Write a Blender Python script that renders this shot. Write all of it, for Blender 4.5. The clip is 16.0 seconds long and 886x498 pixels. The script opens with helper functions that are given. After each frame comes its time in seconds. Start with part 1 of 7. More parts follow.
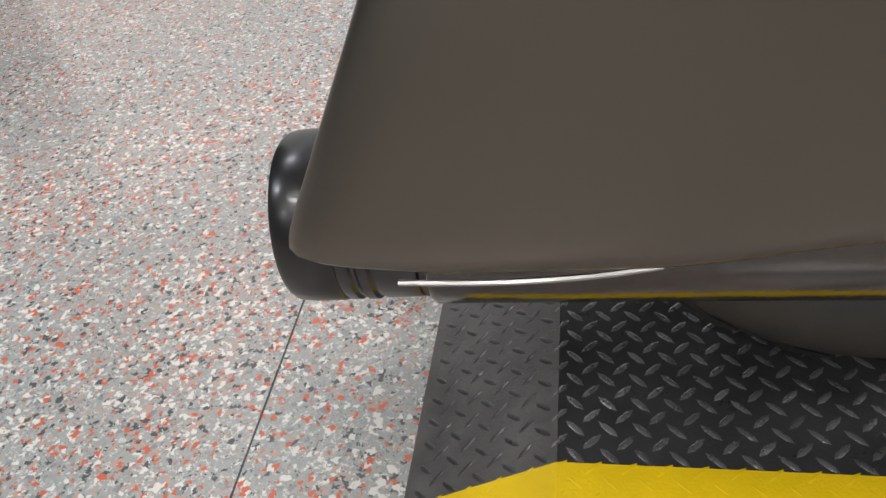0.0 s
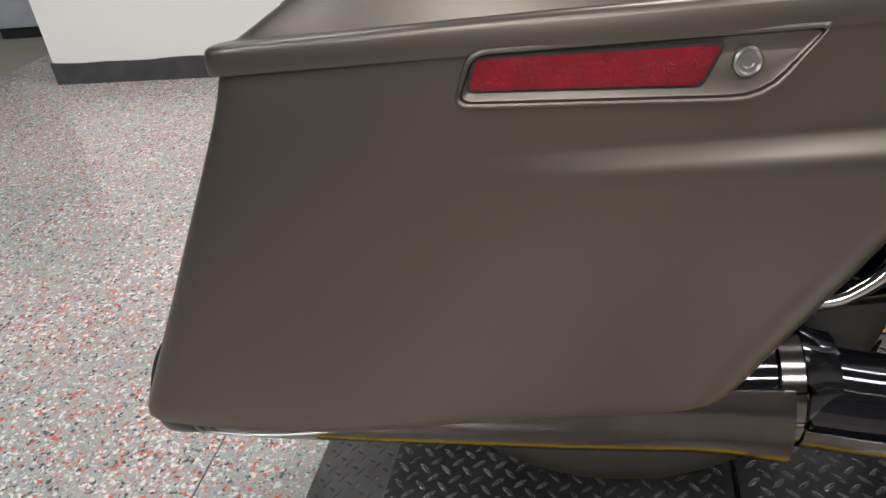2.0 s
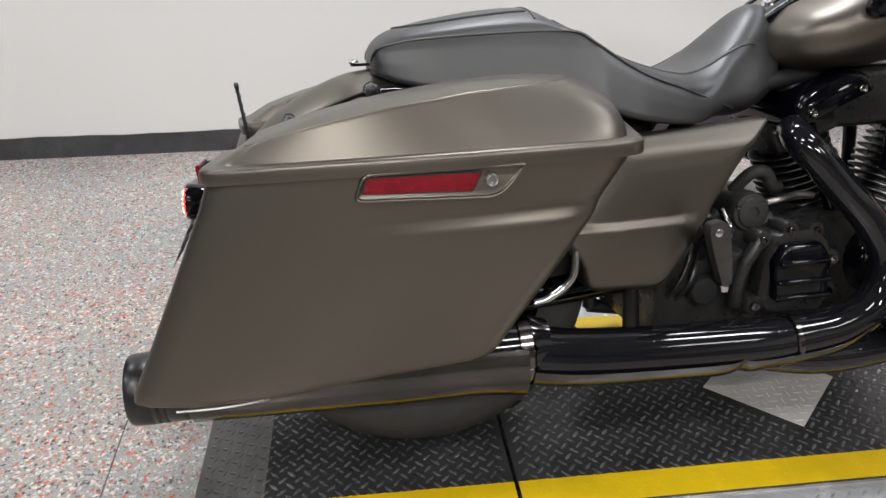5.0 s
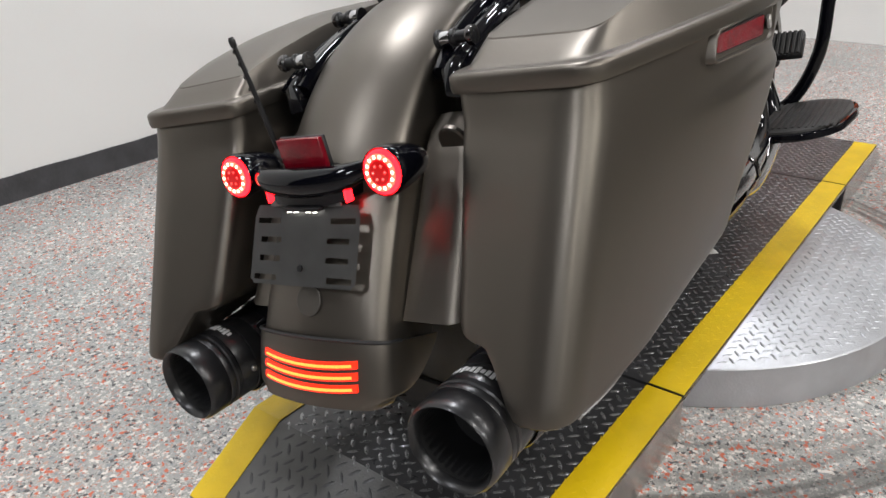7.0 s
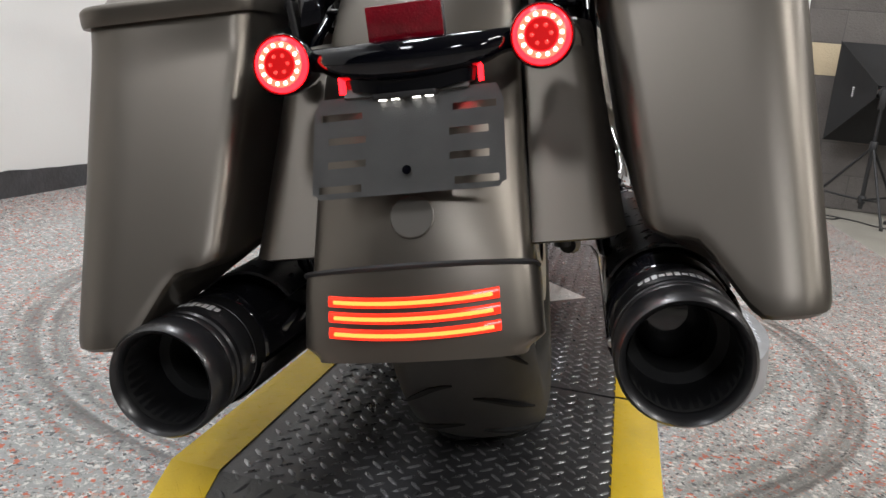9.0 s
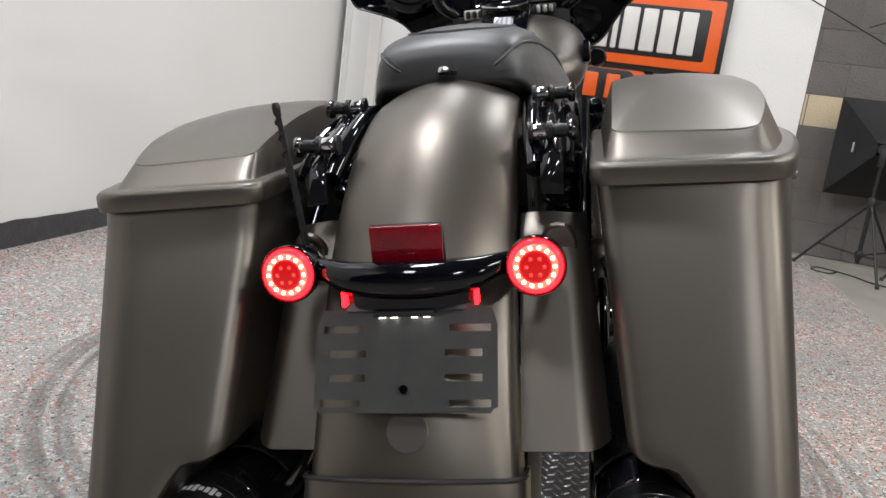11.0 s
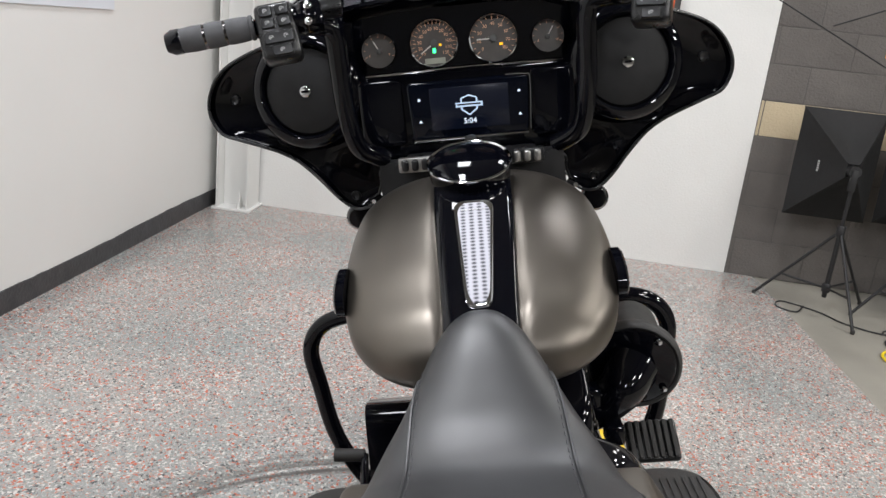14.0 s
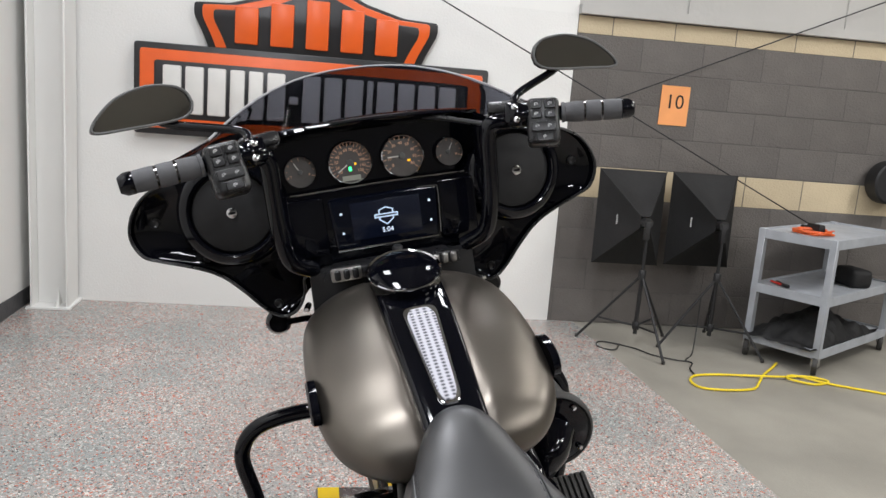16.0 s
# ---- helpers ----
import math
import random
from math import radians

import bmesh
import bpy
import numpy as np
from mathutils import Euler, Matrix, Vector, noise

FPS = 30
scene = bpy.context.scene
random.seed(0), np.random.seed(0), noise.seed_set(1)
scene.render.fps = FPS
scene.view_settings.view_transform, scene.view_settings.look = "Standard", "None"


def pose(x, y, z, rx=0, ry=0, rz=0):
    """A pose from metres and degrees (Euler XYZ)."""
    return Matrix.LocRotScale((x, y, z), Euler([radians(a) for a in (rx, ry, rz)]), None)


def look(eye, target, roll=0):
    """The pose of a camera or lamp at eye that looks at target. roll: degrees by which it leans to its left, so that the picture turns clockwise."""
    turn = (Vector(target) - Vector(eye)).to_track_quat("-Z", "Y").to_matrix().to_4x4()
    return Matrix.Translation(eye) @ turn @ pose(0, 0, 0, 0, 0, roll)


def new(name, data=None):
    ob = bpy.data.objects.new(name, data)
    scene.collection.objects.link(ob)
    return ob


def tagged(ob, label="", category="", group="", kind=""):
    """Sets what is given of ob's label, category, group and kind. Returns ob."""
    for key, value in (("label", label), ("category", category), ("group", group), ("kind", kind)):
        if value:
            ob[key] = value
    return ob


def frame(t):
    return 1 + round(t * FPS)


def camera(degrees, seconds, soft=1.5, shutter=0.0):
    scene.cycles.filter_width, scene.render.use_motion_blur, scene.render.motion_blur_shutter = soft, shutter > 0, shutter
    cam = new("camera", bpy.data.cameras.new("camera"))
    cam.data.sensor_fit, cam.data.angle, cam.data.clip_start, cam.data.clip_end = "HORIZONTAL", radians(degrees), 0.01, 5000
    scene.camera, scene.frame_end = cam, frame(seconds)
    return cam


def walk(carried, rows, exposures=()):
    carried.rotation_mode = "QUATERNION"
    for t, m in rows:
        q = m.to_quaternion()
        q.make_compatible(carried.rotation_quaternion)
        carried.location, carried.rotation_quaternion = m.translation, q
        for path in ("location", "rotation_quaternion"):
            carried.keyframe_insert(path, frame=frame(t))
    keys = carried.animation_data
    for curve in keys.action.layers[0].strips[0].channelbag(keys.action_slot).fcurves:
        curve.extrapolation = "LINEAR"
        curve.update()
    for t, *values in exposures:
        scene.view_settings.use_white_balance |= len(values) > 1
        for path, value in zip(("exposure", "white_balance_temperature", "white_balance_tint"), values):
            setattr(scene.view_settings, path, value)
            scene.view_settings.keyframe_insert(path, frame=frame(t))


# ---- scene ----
cam = camera(60.2, 16.0)
EXPOSURE = -0.36
LAMP_COLOUR = (0.955, 0.975, 1.03)
WARM_COLOUR = (0.99, 0.975, 0.96)
# First, second and fourth follow reflections in gloss; the others are added fill.
LAMPS = [(0.25, 1.15, 84), (2.45, 1.0, 30), (-2.3, 1.15, 38), (2.45, -0.5, 46), (1.2, -1.9, 30), (1.6, -4.0, 95), (3.0, -2.6, 18), (-1.6, -2.5, 68), (-4.4, -1.0, 88), (-1.0, -5.2, 165), (-4.0, -4.2, 90)]
PATH = [
    (0, (-0.446, -0.662, 0.670), (-0.793, 0.885, -0.549), -8.0),
    (0.5, (-0.453, -0.661, 0.674), (-0.788, 0.885, -0.550), -7.7),
    (1, (-0.435, -0.653, 0.694), (-0.788, 0.910, -0.503), -8.0),
    (1.5, (-0.366, -0.711, 0.795), (-0.752, 0.889, -0.342), -8.1),
    (2, (-0.156, -0.836, 0.915), (-0.596, 0.819, -0.119), -7.6),
    (2.5, (0.05, -1.008, 1.016), (-0.36, 0.69, 0.041), -6.5),
    (3, (0.151, -1.191, 1.088), (-0.169, 0.558, 0.171), -4.8),
    (3.2, (0.175, -1.281, 1.101), (-0.079, 0.487, 0.201), -3.7),
    (5.3, (-0.394, -1.285, 1.135), (-0.056, 0.456, 0.211), -0.7),
    (5.5, (-0.505, -1.267, 1.136), (-0.043, 0.442, 0.205), -0.8),
    (6, (-0.749, -1.129, 1.084), (-0.016, 0.481, 0.149), -2.4),
    (6.5, (-0.984, -0.884, 1.016), (0.089, 0.529, 0.094), -2.8),
    (7, (-1.136, -0.652, 0.922), (0.293, 0.454, 0.065), -1.5),
    (7.5, (-1.191, -0.433, 0.821), (0.49, 0.326, 0.047), 0.7),
    (8, (-1.218, -0.245, 0.702), (0.597, 0.282, 0.047), 2.7),
    (8.2, (-1.225, -0.205, 0.654), (0.621, 0.289, 0.064), 3.4),
    (10.3, (-1.262, -0.18, 0.572), (0.661, 0.211, 0.185), 6.7),
    (10.5, (-1.263, -0.179, 0.621), (0.657, 0.217, 0.23), 6.9),
    (11, (-1.242, -0.167, 0.792), (0.668, 0.25, 0.369), 7.5),
    (11.5, (-1.136, -0.13, 0.901), (0.757, 0.294, 0.415), 8.3),
    (12, (-1.007, -0.102, 0.976), (0.873, 0.322, 0.44), 7.9),
    (12.5, (-0.893, -0.033, 1.03), (0.988, 0.345, 0.464), 7.7),
    (13, (-0.756, 0.06, 1.097), (1.136, 0.334, 0.509), 7.6),
    (13.5, (-0.573, 0.107, 1.159), (1.33, 0.306, 0.575), 6.9),
    (14, (-0.397, 0.133, 1.208), (1.52, 0.281, 0.656), 6.4),
    (14.5, (-0.302, 0.151, 1.278), (1.633, 0.254, 0.787), 6.1),
    (15, (-0.309, 0.162, 1.307), (1.644, 0.197, 0.876), 5.8),
    (15.5, (-0.385, 0.227, 1.318), (1.576, 0.118, 0.943), 5.4),
    (16, (-0.521, 0.373, 1.297), (1.415, 0.018, 0.938), 4.5),
]
walk(cam, [(t, look(eye, target, roll)) for t, eye, target, roll in PATH])

# ---------- world and light ----------
world = bpy.data.worlds.new("world")
scene.world = world
world.use_nodes = True
wn = world.node_tree.nodes
wn["Background"].inputs[0].default_value = (0.75, 0.85, 1.0, 1)
wn["Background"].inputs[1].default_value = 0.02
scene.view_settings.exposure = EXPOSURE


# ---------- building helpers ----------
def part(name, bm, material, parent=None, label="", smooth=40):
    """Links a bmesh as one mesh object under a thing or a part."""
    me = bpy.data.meshes.new(name)
    bm.normal_update()
    if smooth:
        lim = radians(smooth)
        for f in bm.faces:
            f.smooth = True
        for e in bm.edges:
            e.smooth = len(e.link_faces) == 2 and e.calc_face_angle(0.0) < lim
    bm.to_mesh(me)
    bm.free()
    mats = material if isinstance(material, (list, tuple)) else [material]
    for m in mats:
        me.materials.append(m)
    ob = new(name, me)
    if parent is not None:
        ob.parent = parent
    if label:
        ob["label"] = label
    return ob


def thing(name, m=None, label="", category="", group="", kind=""):
    ob = new(name)
    ob.empty_display_size = 0.1
    if m is not None:
        ob.matrix_world = m
    return tagged(ob, label, category, group, kind)


def box(lo, hi, bevel=0.0, segs=2, bm=None, m=None):
    own = bm is None
    b = bmesh.new()
    r = bmesh.ops.create_cube(b, size=1.0)
    lo, hi = Vector(lo), Vector(hi)
    for v in b.verts:
        v.co = Vector((lo[i] + (v.co[i] + 0.5) * (hi[i] - lo[i]) for i in range(3)))
    if bevel > 0:
        bmesh.ops.bevel(b, geom=b.edges[:], offset=bevel, segments=segs, affect="EDGES", profile=0.5)
    if m is not None:
        bmesh.ops.transform(b, matrix=m, verts=b.verts[:])
    if own:
        return b
    join(bm, b)
    return bm


def join(dst, src):
    """Adds src's geometry to dst and frees src."""
    vs = [dst.verts.new(v.co) for v in src.verts]
    src.verts.index_update()
    for f in src.faces:
        try:
            g = dst.faces.new([vs[v.index] for v in f.verts])
            g.material_index, g.smooth = f.material_index, f.smooth
        except ValueError:
            pass
    src.free()
    return dst


def loft(rings, caps=True, closed=False, cyclic=True, bm=None):
    """Skins rings of equal point counts."""
    b = bmesh.new() if bm is None else bm
    vr = [[b.verts.new(p) for p in ring] for ring in rings]
    n = len(vr[0])
    pairs = list(zip(vr[:-1], vr[1:]))
    if closed:
        pairs.append((vr[-1], vr[0]))
    for a, c in pairs:
        for i in range(n if cyclic else n - 1):
            j = (i + 1) % n
            b.faces.new((a[i], a[j], c[j], c[i]))
    if caps and not closed and cyclic:
        b.faces.new(list(reversed(vr[0])))
        b.faces.new(vr[-1])
    bmesh.ops.recalc_face_normals(b, faces=b.faces[:])
    return b


def spline(pts, n):
    """n+1 points along a Catmull-Rom curve through pts (tuples of any length)."""
    P = [np.array(p, float) for p in pts]
    P = [2 * P[0] - P[1]] + P + [2 * P[-1] - P[-2]]
    out = []
    segs = len(P) - 3
    for k in range(n + 1):
        u = k / n * segs
        i = min(int(u), segs - 1)
        f = u - i
        a, b, c, d = P[i:i + 4]
        out.append(0.5 * (2 * b + (c - a) * f + (2 * a - 5 * b + 4 * c - d) * f * f + (3 * b - a - 3 * c + d) * f ** 3))
    return out


def tube(pts, r, segs=12, n=0, caps=True, bm=None):
    """A round bar along pts; r a number or a list along the path."""
    P = [Vector(p) for p in (spline(pts, n) if n else pts)]
    R = r if isinstance(r, (list, tuple)) else [r] * len(pts)
    if n:
        R = [float(v[0]) for v in spline([(q,) for q in R], n)]
    rings = []
    up = None
    for i, p in enumerate(P):
        d = (P[min(i + 1, len(P) - 1)] - P[max(i - 1, 0)]).normalized()
        if up is None:
            up = Vector((0, 0, 1)) if abs(d.z) < 0.9 else Vector((1, 0, 0))
        side = d.cross(up).normalized()
        up = side.cross(d).normalized()
        rings.append([p + R[i] * (math.cos(a) * side + math.sin(a) * up) for a in (2 * math.pi * k / segs for k in range(segs))])
    return loft(rings, caps, bm=bm)


def revolve(profile, m=None, segs=32, bm=None, ring=False, caps=True):
    """Profile of (radius, height) turned round local z, then put at m. ring: the profile closes on itself."""
    rings = []
    for r, h in profile:
        rings.append([Vector((max(r, 1e-5) * math.cos(a), max(r, 1e-5) * math.sin(a), h)) for a in (2 * math.pi * k / segs for k in range(segs))])
    b = loft(rings, caps and not ring, closed=ring)
    if m is not None:
        bmesh.ops.transform(b, matrix=m, verts=b.verts[:])
    bmesh.ops.recalc_face_normals(b, faces=b.faces[:])
    if bm is None:
        return b
    return join(bm, b)


def aim(p, d):
    """Pose at p whose z axis points along d."""
    return Matrix.Translation(p) @ Vector(d).to_track_quat("Z", "Y").to_matrix().to_4x4()


def squircle(w, h, n=24, e=3.0):
    """Superellipse outline in a plane, half sizes w and h."""
    out = []
    for k in range(n):
        a = 2 * math.pi * (k + 0.5) / n
        c, s = math.cos(a), math.sin(a)
        out.append((w * math.copysign(abs(c) ** (2 / e), c), h * math.copysign(abs(s) ** (2 / e), s)))
    return out


def round_poly(pts, r, seg=5):
    """A flat outline with rounded corners; r a number or one per corner."""
    out = []
    n = len(pts)
    for i in range(n):
        p, a, b = Vector(pts[i]), Vector(pts[i - 1]), Vector(pts[(i + 1) % n])
        ri = r[i] if isinstance(r, (list, tuple)) else r
        da, db = (a - p), (b - p)
        k = min(ri, 0.49 * da.length, 0.49 * db.length)
        s, e = p + da.normalized() * k, p + db.normalized() * k
        for j in range(seg + 1):
            t = j / seg
            out.append(tuple((1 - t) ** 2 * s + 2 * t * (1 - t) * p + t * t * e))
    return out


def plate(outline, d0, d1, plane="xz", bevel=0.0, holes=()):
    """A flat outline given thickness d0..d1 along the plane's normal."""
    def put(p, d):
        if plane == "xz":
            return Vector((p[0], d, p[1]))
        if plane == "yz":
            return Vector((d, p[0], p[1]))
        return Vector((p[0], p[1], d))
    b = bmesh.new()
    n = len(outline)
    if bevel:
        c = Vector((sum(p[0] for p in outline) / n, sum(p[1] for p in outline) / n))

        def shrink(k):
            res = []
            for i in range(n):
                a, p, q = Vector(outline[i - 1]), Vector(outline[i]), Vector(outline[(i + 1) % n])
                t = (q - a)
                nr = Vector((t.y, -t.x)).normalized()
                if nr.dot(p - c) < 0:
                    nr = -nr
                res.append(p - nr * k)
            return res
        s = 1 if d1 > d0 else -1
        rings = [[put(p, d0) for p in outline], [put(p, d1 - s * bevel) for p in outline], [put(p, d1 - s * bevel * 0.3) for p in shrink(bevel * 0.3)], [put(p, d1) for p in shrink(bevel)]]
    else:
        rings = [[put(p, d0) for p in outline], [put(p, d1) for p in outline]]
    return loft(rings, True, bm=b)


def mirror_y(bm):
    b = bm.copy()
    bmesh.ops.scale(b, vec=(1, -1, 1), verts=b.verts[:])
    bmesh.ops.reverse_faces(b, faces=b.faces[:])
    return b


def letters(text, size, material, m, parent, name="lettering", depth=0.0006):
    """Writing as a mesh, in Blender's own font."""
    cu = bpy.data.curves.new(name, "FONT")
    cu.body, cu.size, cu.extrude, cu.align_x, cu.align_y, cu.resolution_u = text, size, depth, "CENTER", "CENTER", 3
    tmp = bpy.data.objects.new(name, cu)
    scene.collection.objects.link(tmp)
    me = bpy.data.meshes.new_from_object(tmp.evaluated_get(bpy.context.evaluated_depsgraph_get()))
    bpy.data.objects.remove(tmp)
    me.materials.clear()
    me.materials.append(material)
    me.transform(m)
    ob = new(name, me)
    ob.parent = parent
    return ob


# ---------- materials ----------
def nodes_of(name):
    m = bpy.data.materials.new(name)
    m.use_nodes = True
    return m, m.node_tree.nodes, m.node_tree.links, m.node_tree.nodes["Principled BSDF"]


def material(name, base, rough=0.5, metal=0.0, vary=0.1, scale=8.0, grain=0.0, grain_scale=300.0, rough_vary=0.1, coat=0.0, spec=0.5, random_tint=0.0, coat_rough=0.05):
    """Principled surface with blotches at one scale and fine relief at another."""
    m, N, K, p = nodes_of(name)
    tc = N.new("ShaderNodeTexCoord")
    n1 = N.new("ShaderNodeTexNoise")
    n1.inputs["Scale"].default_value, n1.inputs["Detail"].default_value = scale, 5
    K.new(tc.outputs["Object"], n1.inputs["Vector"])
    ramp = N.new("ShaderNodeValToRGB")
    ramp.color_ramp.elements[0].position, ramp.color_ramp.elements[1].position = 0.3, 0.7
    ramp.color_ramp.elements[0].color = (*[c * (1 - vary) for c in base], 1)
    ramp.color_ramp.elements[1].color = (*[min(1, c * (1 + vary)) for c in base], 1)
    K.new(n1.outputs["Fac"], ramp.inputs["Fac"])
    col = ramp.outputs["Color"]
    if random_tint:
        oi = N.new("ShaderNodeObjectInfo")
        mr = N.new("ShaderNodeMapRange")
        mr.inputs["To Min"].default_value, mr.inputs["To Max"].default_value = 1 - random_tint, 1 + random_tint
        K.new(oi.outputs["Random"], mr.inputs["Value"])
        hsv = N.new("ShaderNodeHueSaturation")
        K.new(mr.outputs["Result"], hsv.inputs["Value"])
        K.new(col, hsv.inputs["Color"])
        col = hsv.outputs["Color"]
    K.new(col, p.inputs["Base Color"])
    p.inputs["Metallic"].default_value = metal
    p.inputs["Specular IOR Level"].default_value = spec
    p.inputs["Coat Weight"].default_value = coat
    p.inputs["Coat Roughness"].default_value = coat_rough
    n2 = N.new("ShaderNodeTexNoise")
    n2.inputs["Scale"].default_value, n2.inputs["Detail"].default_value = scale * 3.1, 6
    K.new(tc.outputs["Object"], n2.inputs["Vector"])
    mr = N.new("ShaderNodeMapRange")
    mr.inputs["To Min"].default_value, mr.inputs["To Max"].default_value = max(0.02, rough - rough_vary * rough), min(1, rough + rough_vary * rough)
    K.new(n2.outputs["Fac"], mr.inputs["Value"])
    K.new(mr.outputs["Result"], p.inputs["Roughness"])
    if grain:
        n3 = N.new("ShaderNodeTexNoise")
        n3.inputs["Scale"].default_value, n3.inputs["Detail"].default_value = grain_scale, 3
        K.new(tc.outputs["Object"], n3.inputs["Vector"])
        bp = N.new("ShaderNodeBump")
        bp.inputs["Strength"].default_value, bp.inputs["Distance"].default_value = grain, 1.0 / grain_scale
        K.new(n3.outputs["Fac"], bp.inputs["Height"])
        K.new(bp.outputs["Normal"], p.inputs["Normal"])
    return m


def glowing(name, colour, strength, base=(0.3, 0.02, 0.02)):
    m, N, K, p = nodes_of(name)
    p.inputs["Base Color"].default_value = (*base, 1)
    p.inputs["Emission Color"].default_value = (*colour, 1)
    p.inputs["Emission Strength"].default_value = strength
    p.inputs["Roughness"].default_value = 0.2
    return m


def flake_floor():
    """Grey epoxy strewn with white, black and red chips, sealed with a satin coat."""
    m, N, K, p = nodes_of("flake_epoxy")
    tc = N.new("ShaderNodeTexCoord")

    def chips(scale, stops, offset):
        mp = N.new("ShaderNodeMapping")
        mp.inputs["Location"].default_value = offset
        K.new(tc.outputs["Object"], mp.inputs["Vector"])
        nz = N.new("ShaderNodeTexNoise")
        nz.inputs["Scale"].default_value, nz.inputs["Detail"].default_value = scale * 0.9, 2
        K.new(mp.outputs["Vector"], nz.inputs["Vector"])
        mx = N.new("ShaderNodeMix")
        mx.data_type = "VECTOR"
        mx.inputs["Factor"].default_value = 0.012
        K.new(mp.outputs["Vector"], mx.inputs[4])
        K.new(nz.outputs["Color"], mx.inputs[5])
        vo = N.new("ShaderNodeTexVoronoi")
        vo.inputs["Scale"].default_value = scale
        K.new(mx.outputs[1], vo.inputs["Vector"])
        sp = N.new("ShaderNodeSeparateColor")
        K.new(vo.outputs["Color"], sp.inputs["Color"])
        rp = N.new("ShaderNodeValToRGB")
        rp.color_ramp.interpolation = "CONSTANT"
        e = rp.color_ramp.elements
        e[0].position, e[0].color = stops[0][0], (*stops[0][1], 1)
        e[1].position, e[1].color = stops[1][0], (*stops[1][1], 1)
        for s in stops[2:]:
            q = e.new(s[0])
            q.color = (*s[1], 1)
        K.new(sp.outputs[0], rp.inputs["Fac"])
        return rp.outputs["Color"], sp.outputs[1]
    fine, _ = chips(330.0, [(0.0, (0.34, 0.355, 0.345)), (0.34, (0.30, 0.32, 0.315)), (0.58, (0.37, 0.385, 0.375)), (0.82, (0.60, 0.585, 0.56)), (0.925, (0.44, 0.17, 0.13)), (0.955, (0.10, 0.10, 0.10))], (3, 5, 0))
    big, pick = chips(165.0, [(0.0, (0.68, 0.665, 0.635)), (0.34, (0.10, 0.105, 0.11)), (0.54, (0.56, 0.15, 0.09)), (0.76, (0.47, 0.33, 0.28)), (0.90, (0.24, 0.27, 0.29))], (0, 0, 0))
    gt = N.new("ShaderNodeMath")
    gt.operation = "GREATER_THAN"
    dn = N.new("ShaderNodeTexNoise")
    dn.inputs["Scale"].default_value, dn.inputs["Detail"].default_value = 2.6, 3
    K.new(tc.outputs["Object"], dn.inputs["Vector"])
    dm = N.new("ShaderNodeMapRange")
    dm.inputs["From Min"].default_value, dm.inputs["From Max"].default_value = 0.3, 0.7
    dm.inputs["To Min"].default_value, dm.inputs["To Max"].default_value = 0.84, 0.60
    K.new(dn.outputs["Fac"], dm.inputs["Value"])
    K.new(dm.outputs["Result"], gt.inputs[1])
    K.new(pick, gt.inputs[0])
    mix = N.new("ShaderNodeMix")
    mix.data_type = "RGBA"
    K.new(gt.outputs[0], mix.inputs["Factor"])
    K.new(fine, mix.inputs[6])
    K.new(big, mix.inputs[7])
    # warm stains and tyre scuffs that lie in broad loops
    st = N.new("ShaderNodeTexNoise")
    st.inputs["Scale"].default_value, st.inputs["Detail"].default_value = 1.3, 6
    K.new(tc.outputs["Object"], st.inputs["Vector"])
    sr = N.new("ShaderNodeValToRGB")
    sr.color_ramp.elements[0].position, sr.color_ramp.elements[0].color = 0.36, (0.82, 0.83, 0.82, 1)
    sr.color_ramp.elements[1].position, sr.color_ramp.elements[1].color = 0.60, (1.0, 0.935, 0.90, 1)
    K.new(st.outputs["Fac"], sr.inputs["Fac"])
    mul = N.new("ShaderNodeMix")
    mul.data_type, mul.blend_type = "RGBA", "MULTIPLY"
    mul.inputs["Factor"].default_value = 1.0
    K.new(mix.outputs[2], mul.inputs[6])
    K.new(sr.outputs["Color"], mul.inputs[7])
    col = mul.outputs[2]
    for cx, cy, r, w, dark in RINGS:
        mp = N.new("ShaderNodeVectorMath")
        mp.operation = "DISTANCE"
        mp.inputs[1].default_value = (cx, cy, 0)
        K.new(tc.outputs["Object"], mp.inputs[0])
        sb = N.new("ShaderNodeMath")
        sb.operation = "SUBTRACT"
        sb.inputs[1].default_value = r
        K.new(mp.outputs["Value"], sb.inputs[0])
        ab = N.new("ShaderNodeMath")
        ab.operation = "ABSOLUTE"
        K.new(sb.outputs[0], ab.inputs[0])
        mr = N.new("ShaderNodeMapRange")
        mr.inputs["From Min"].default_value, mr.inputs["From Max"].default_value = w * 0.4, w
        mr.inputs["To Min"].default_value, mr.inputs["To Max"].default_value = dark, 0.0
        K.new(ab.outputs[0], mr.inputs["Value"])
        gn = N.new("ShaderNodeTexNoise")
        gn.inputs["Scale"].default_value, gn.inputs["Detail"].default_value = 6.0, 6
        K.new(tc.outputs["Object"], gn.inputs["Vector"])
        ml = N.new("ShaderNodeMath")
        ml.operation = "MULTIPLY"
        K.new(mr.outputs["Result"], ml.inputs[0])
        K.new(gn.outputs["Fac"], ml.inputs[1])
        mm = N.new("ShaderNodeMix")
        mm.data_type = "RGBA"
        K.new(ml.outputs[0], mm.inputs["Factor"])
        K.new(col, mm.inputs[6])
        mm.inputs[7].default_value = (0.07, 0.065, 0.06, 1)
        col = mm.outputs[2]
    K.new(col, p.inputs["Base Color"])
    n4 = N.new("ShaderNodeTexNoise")
    n4.inputs["Scale"].default_value, n4.inputs["Detail"].default_value = 90, 4
    K.new(tc.outputs["Object"], n4.inputs["Vector"])
    mr = N.new("ShaderNodeMapRange")
    mr.inputs["To Min"].default_value, mr.inputs["To Max"].default_value = 0.12, 0.27
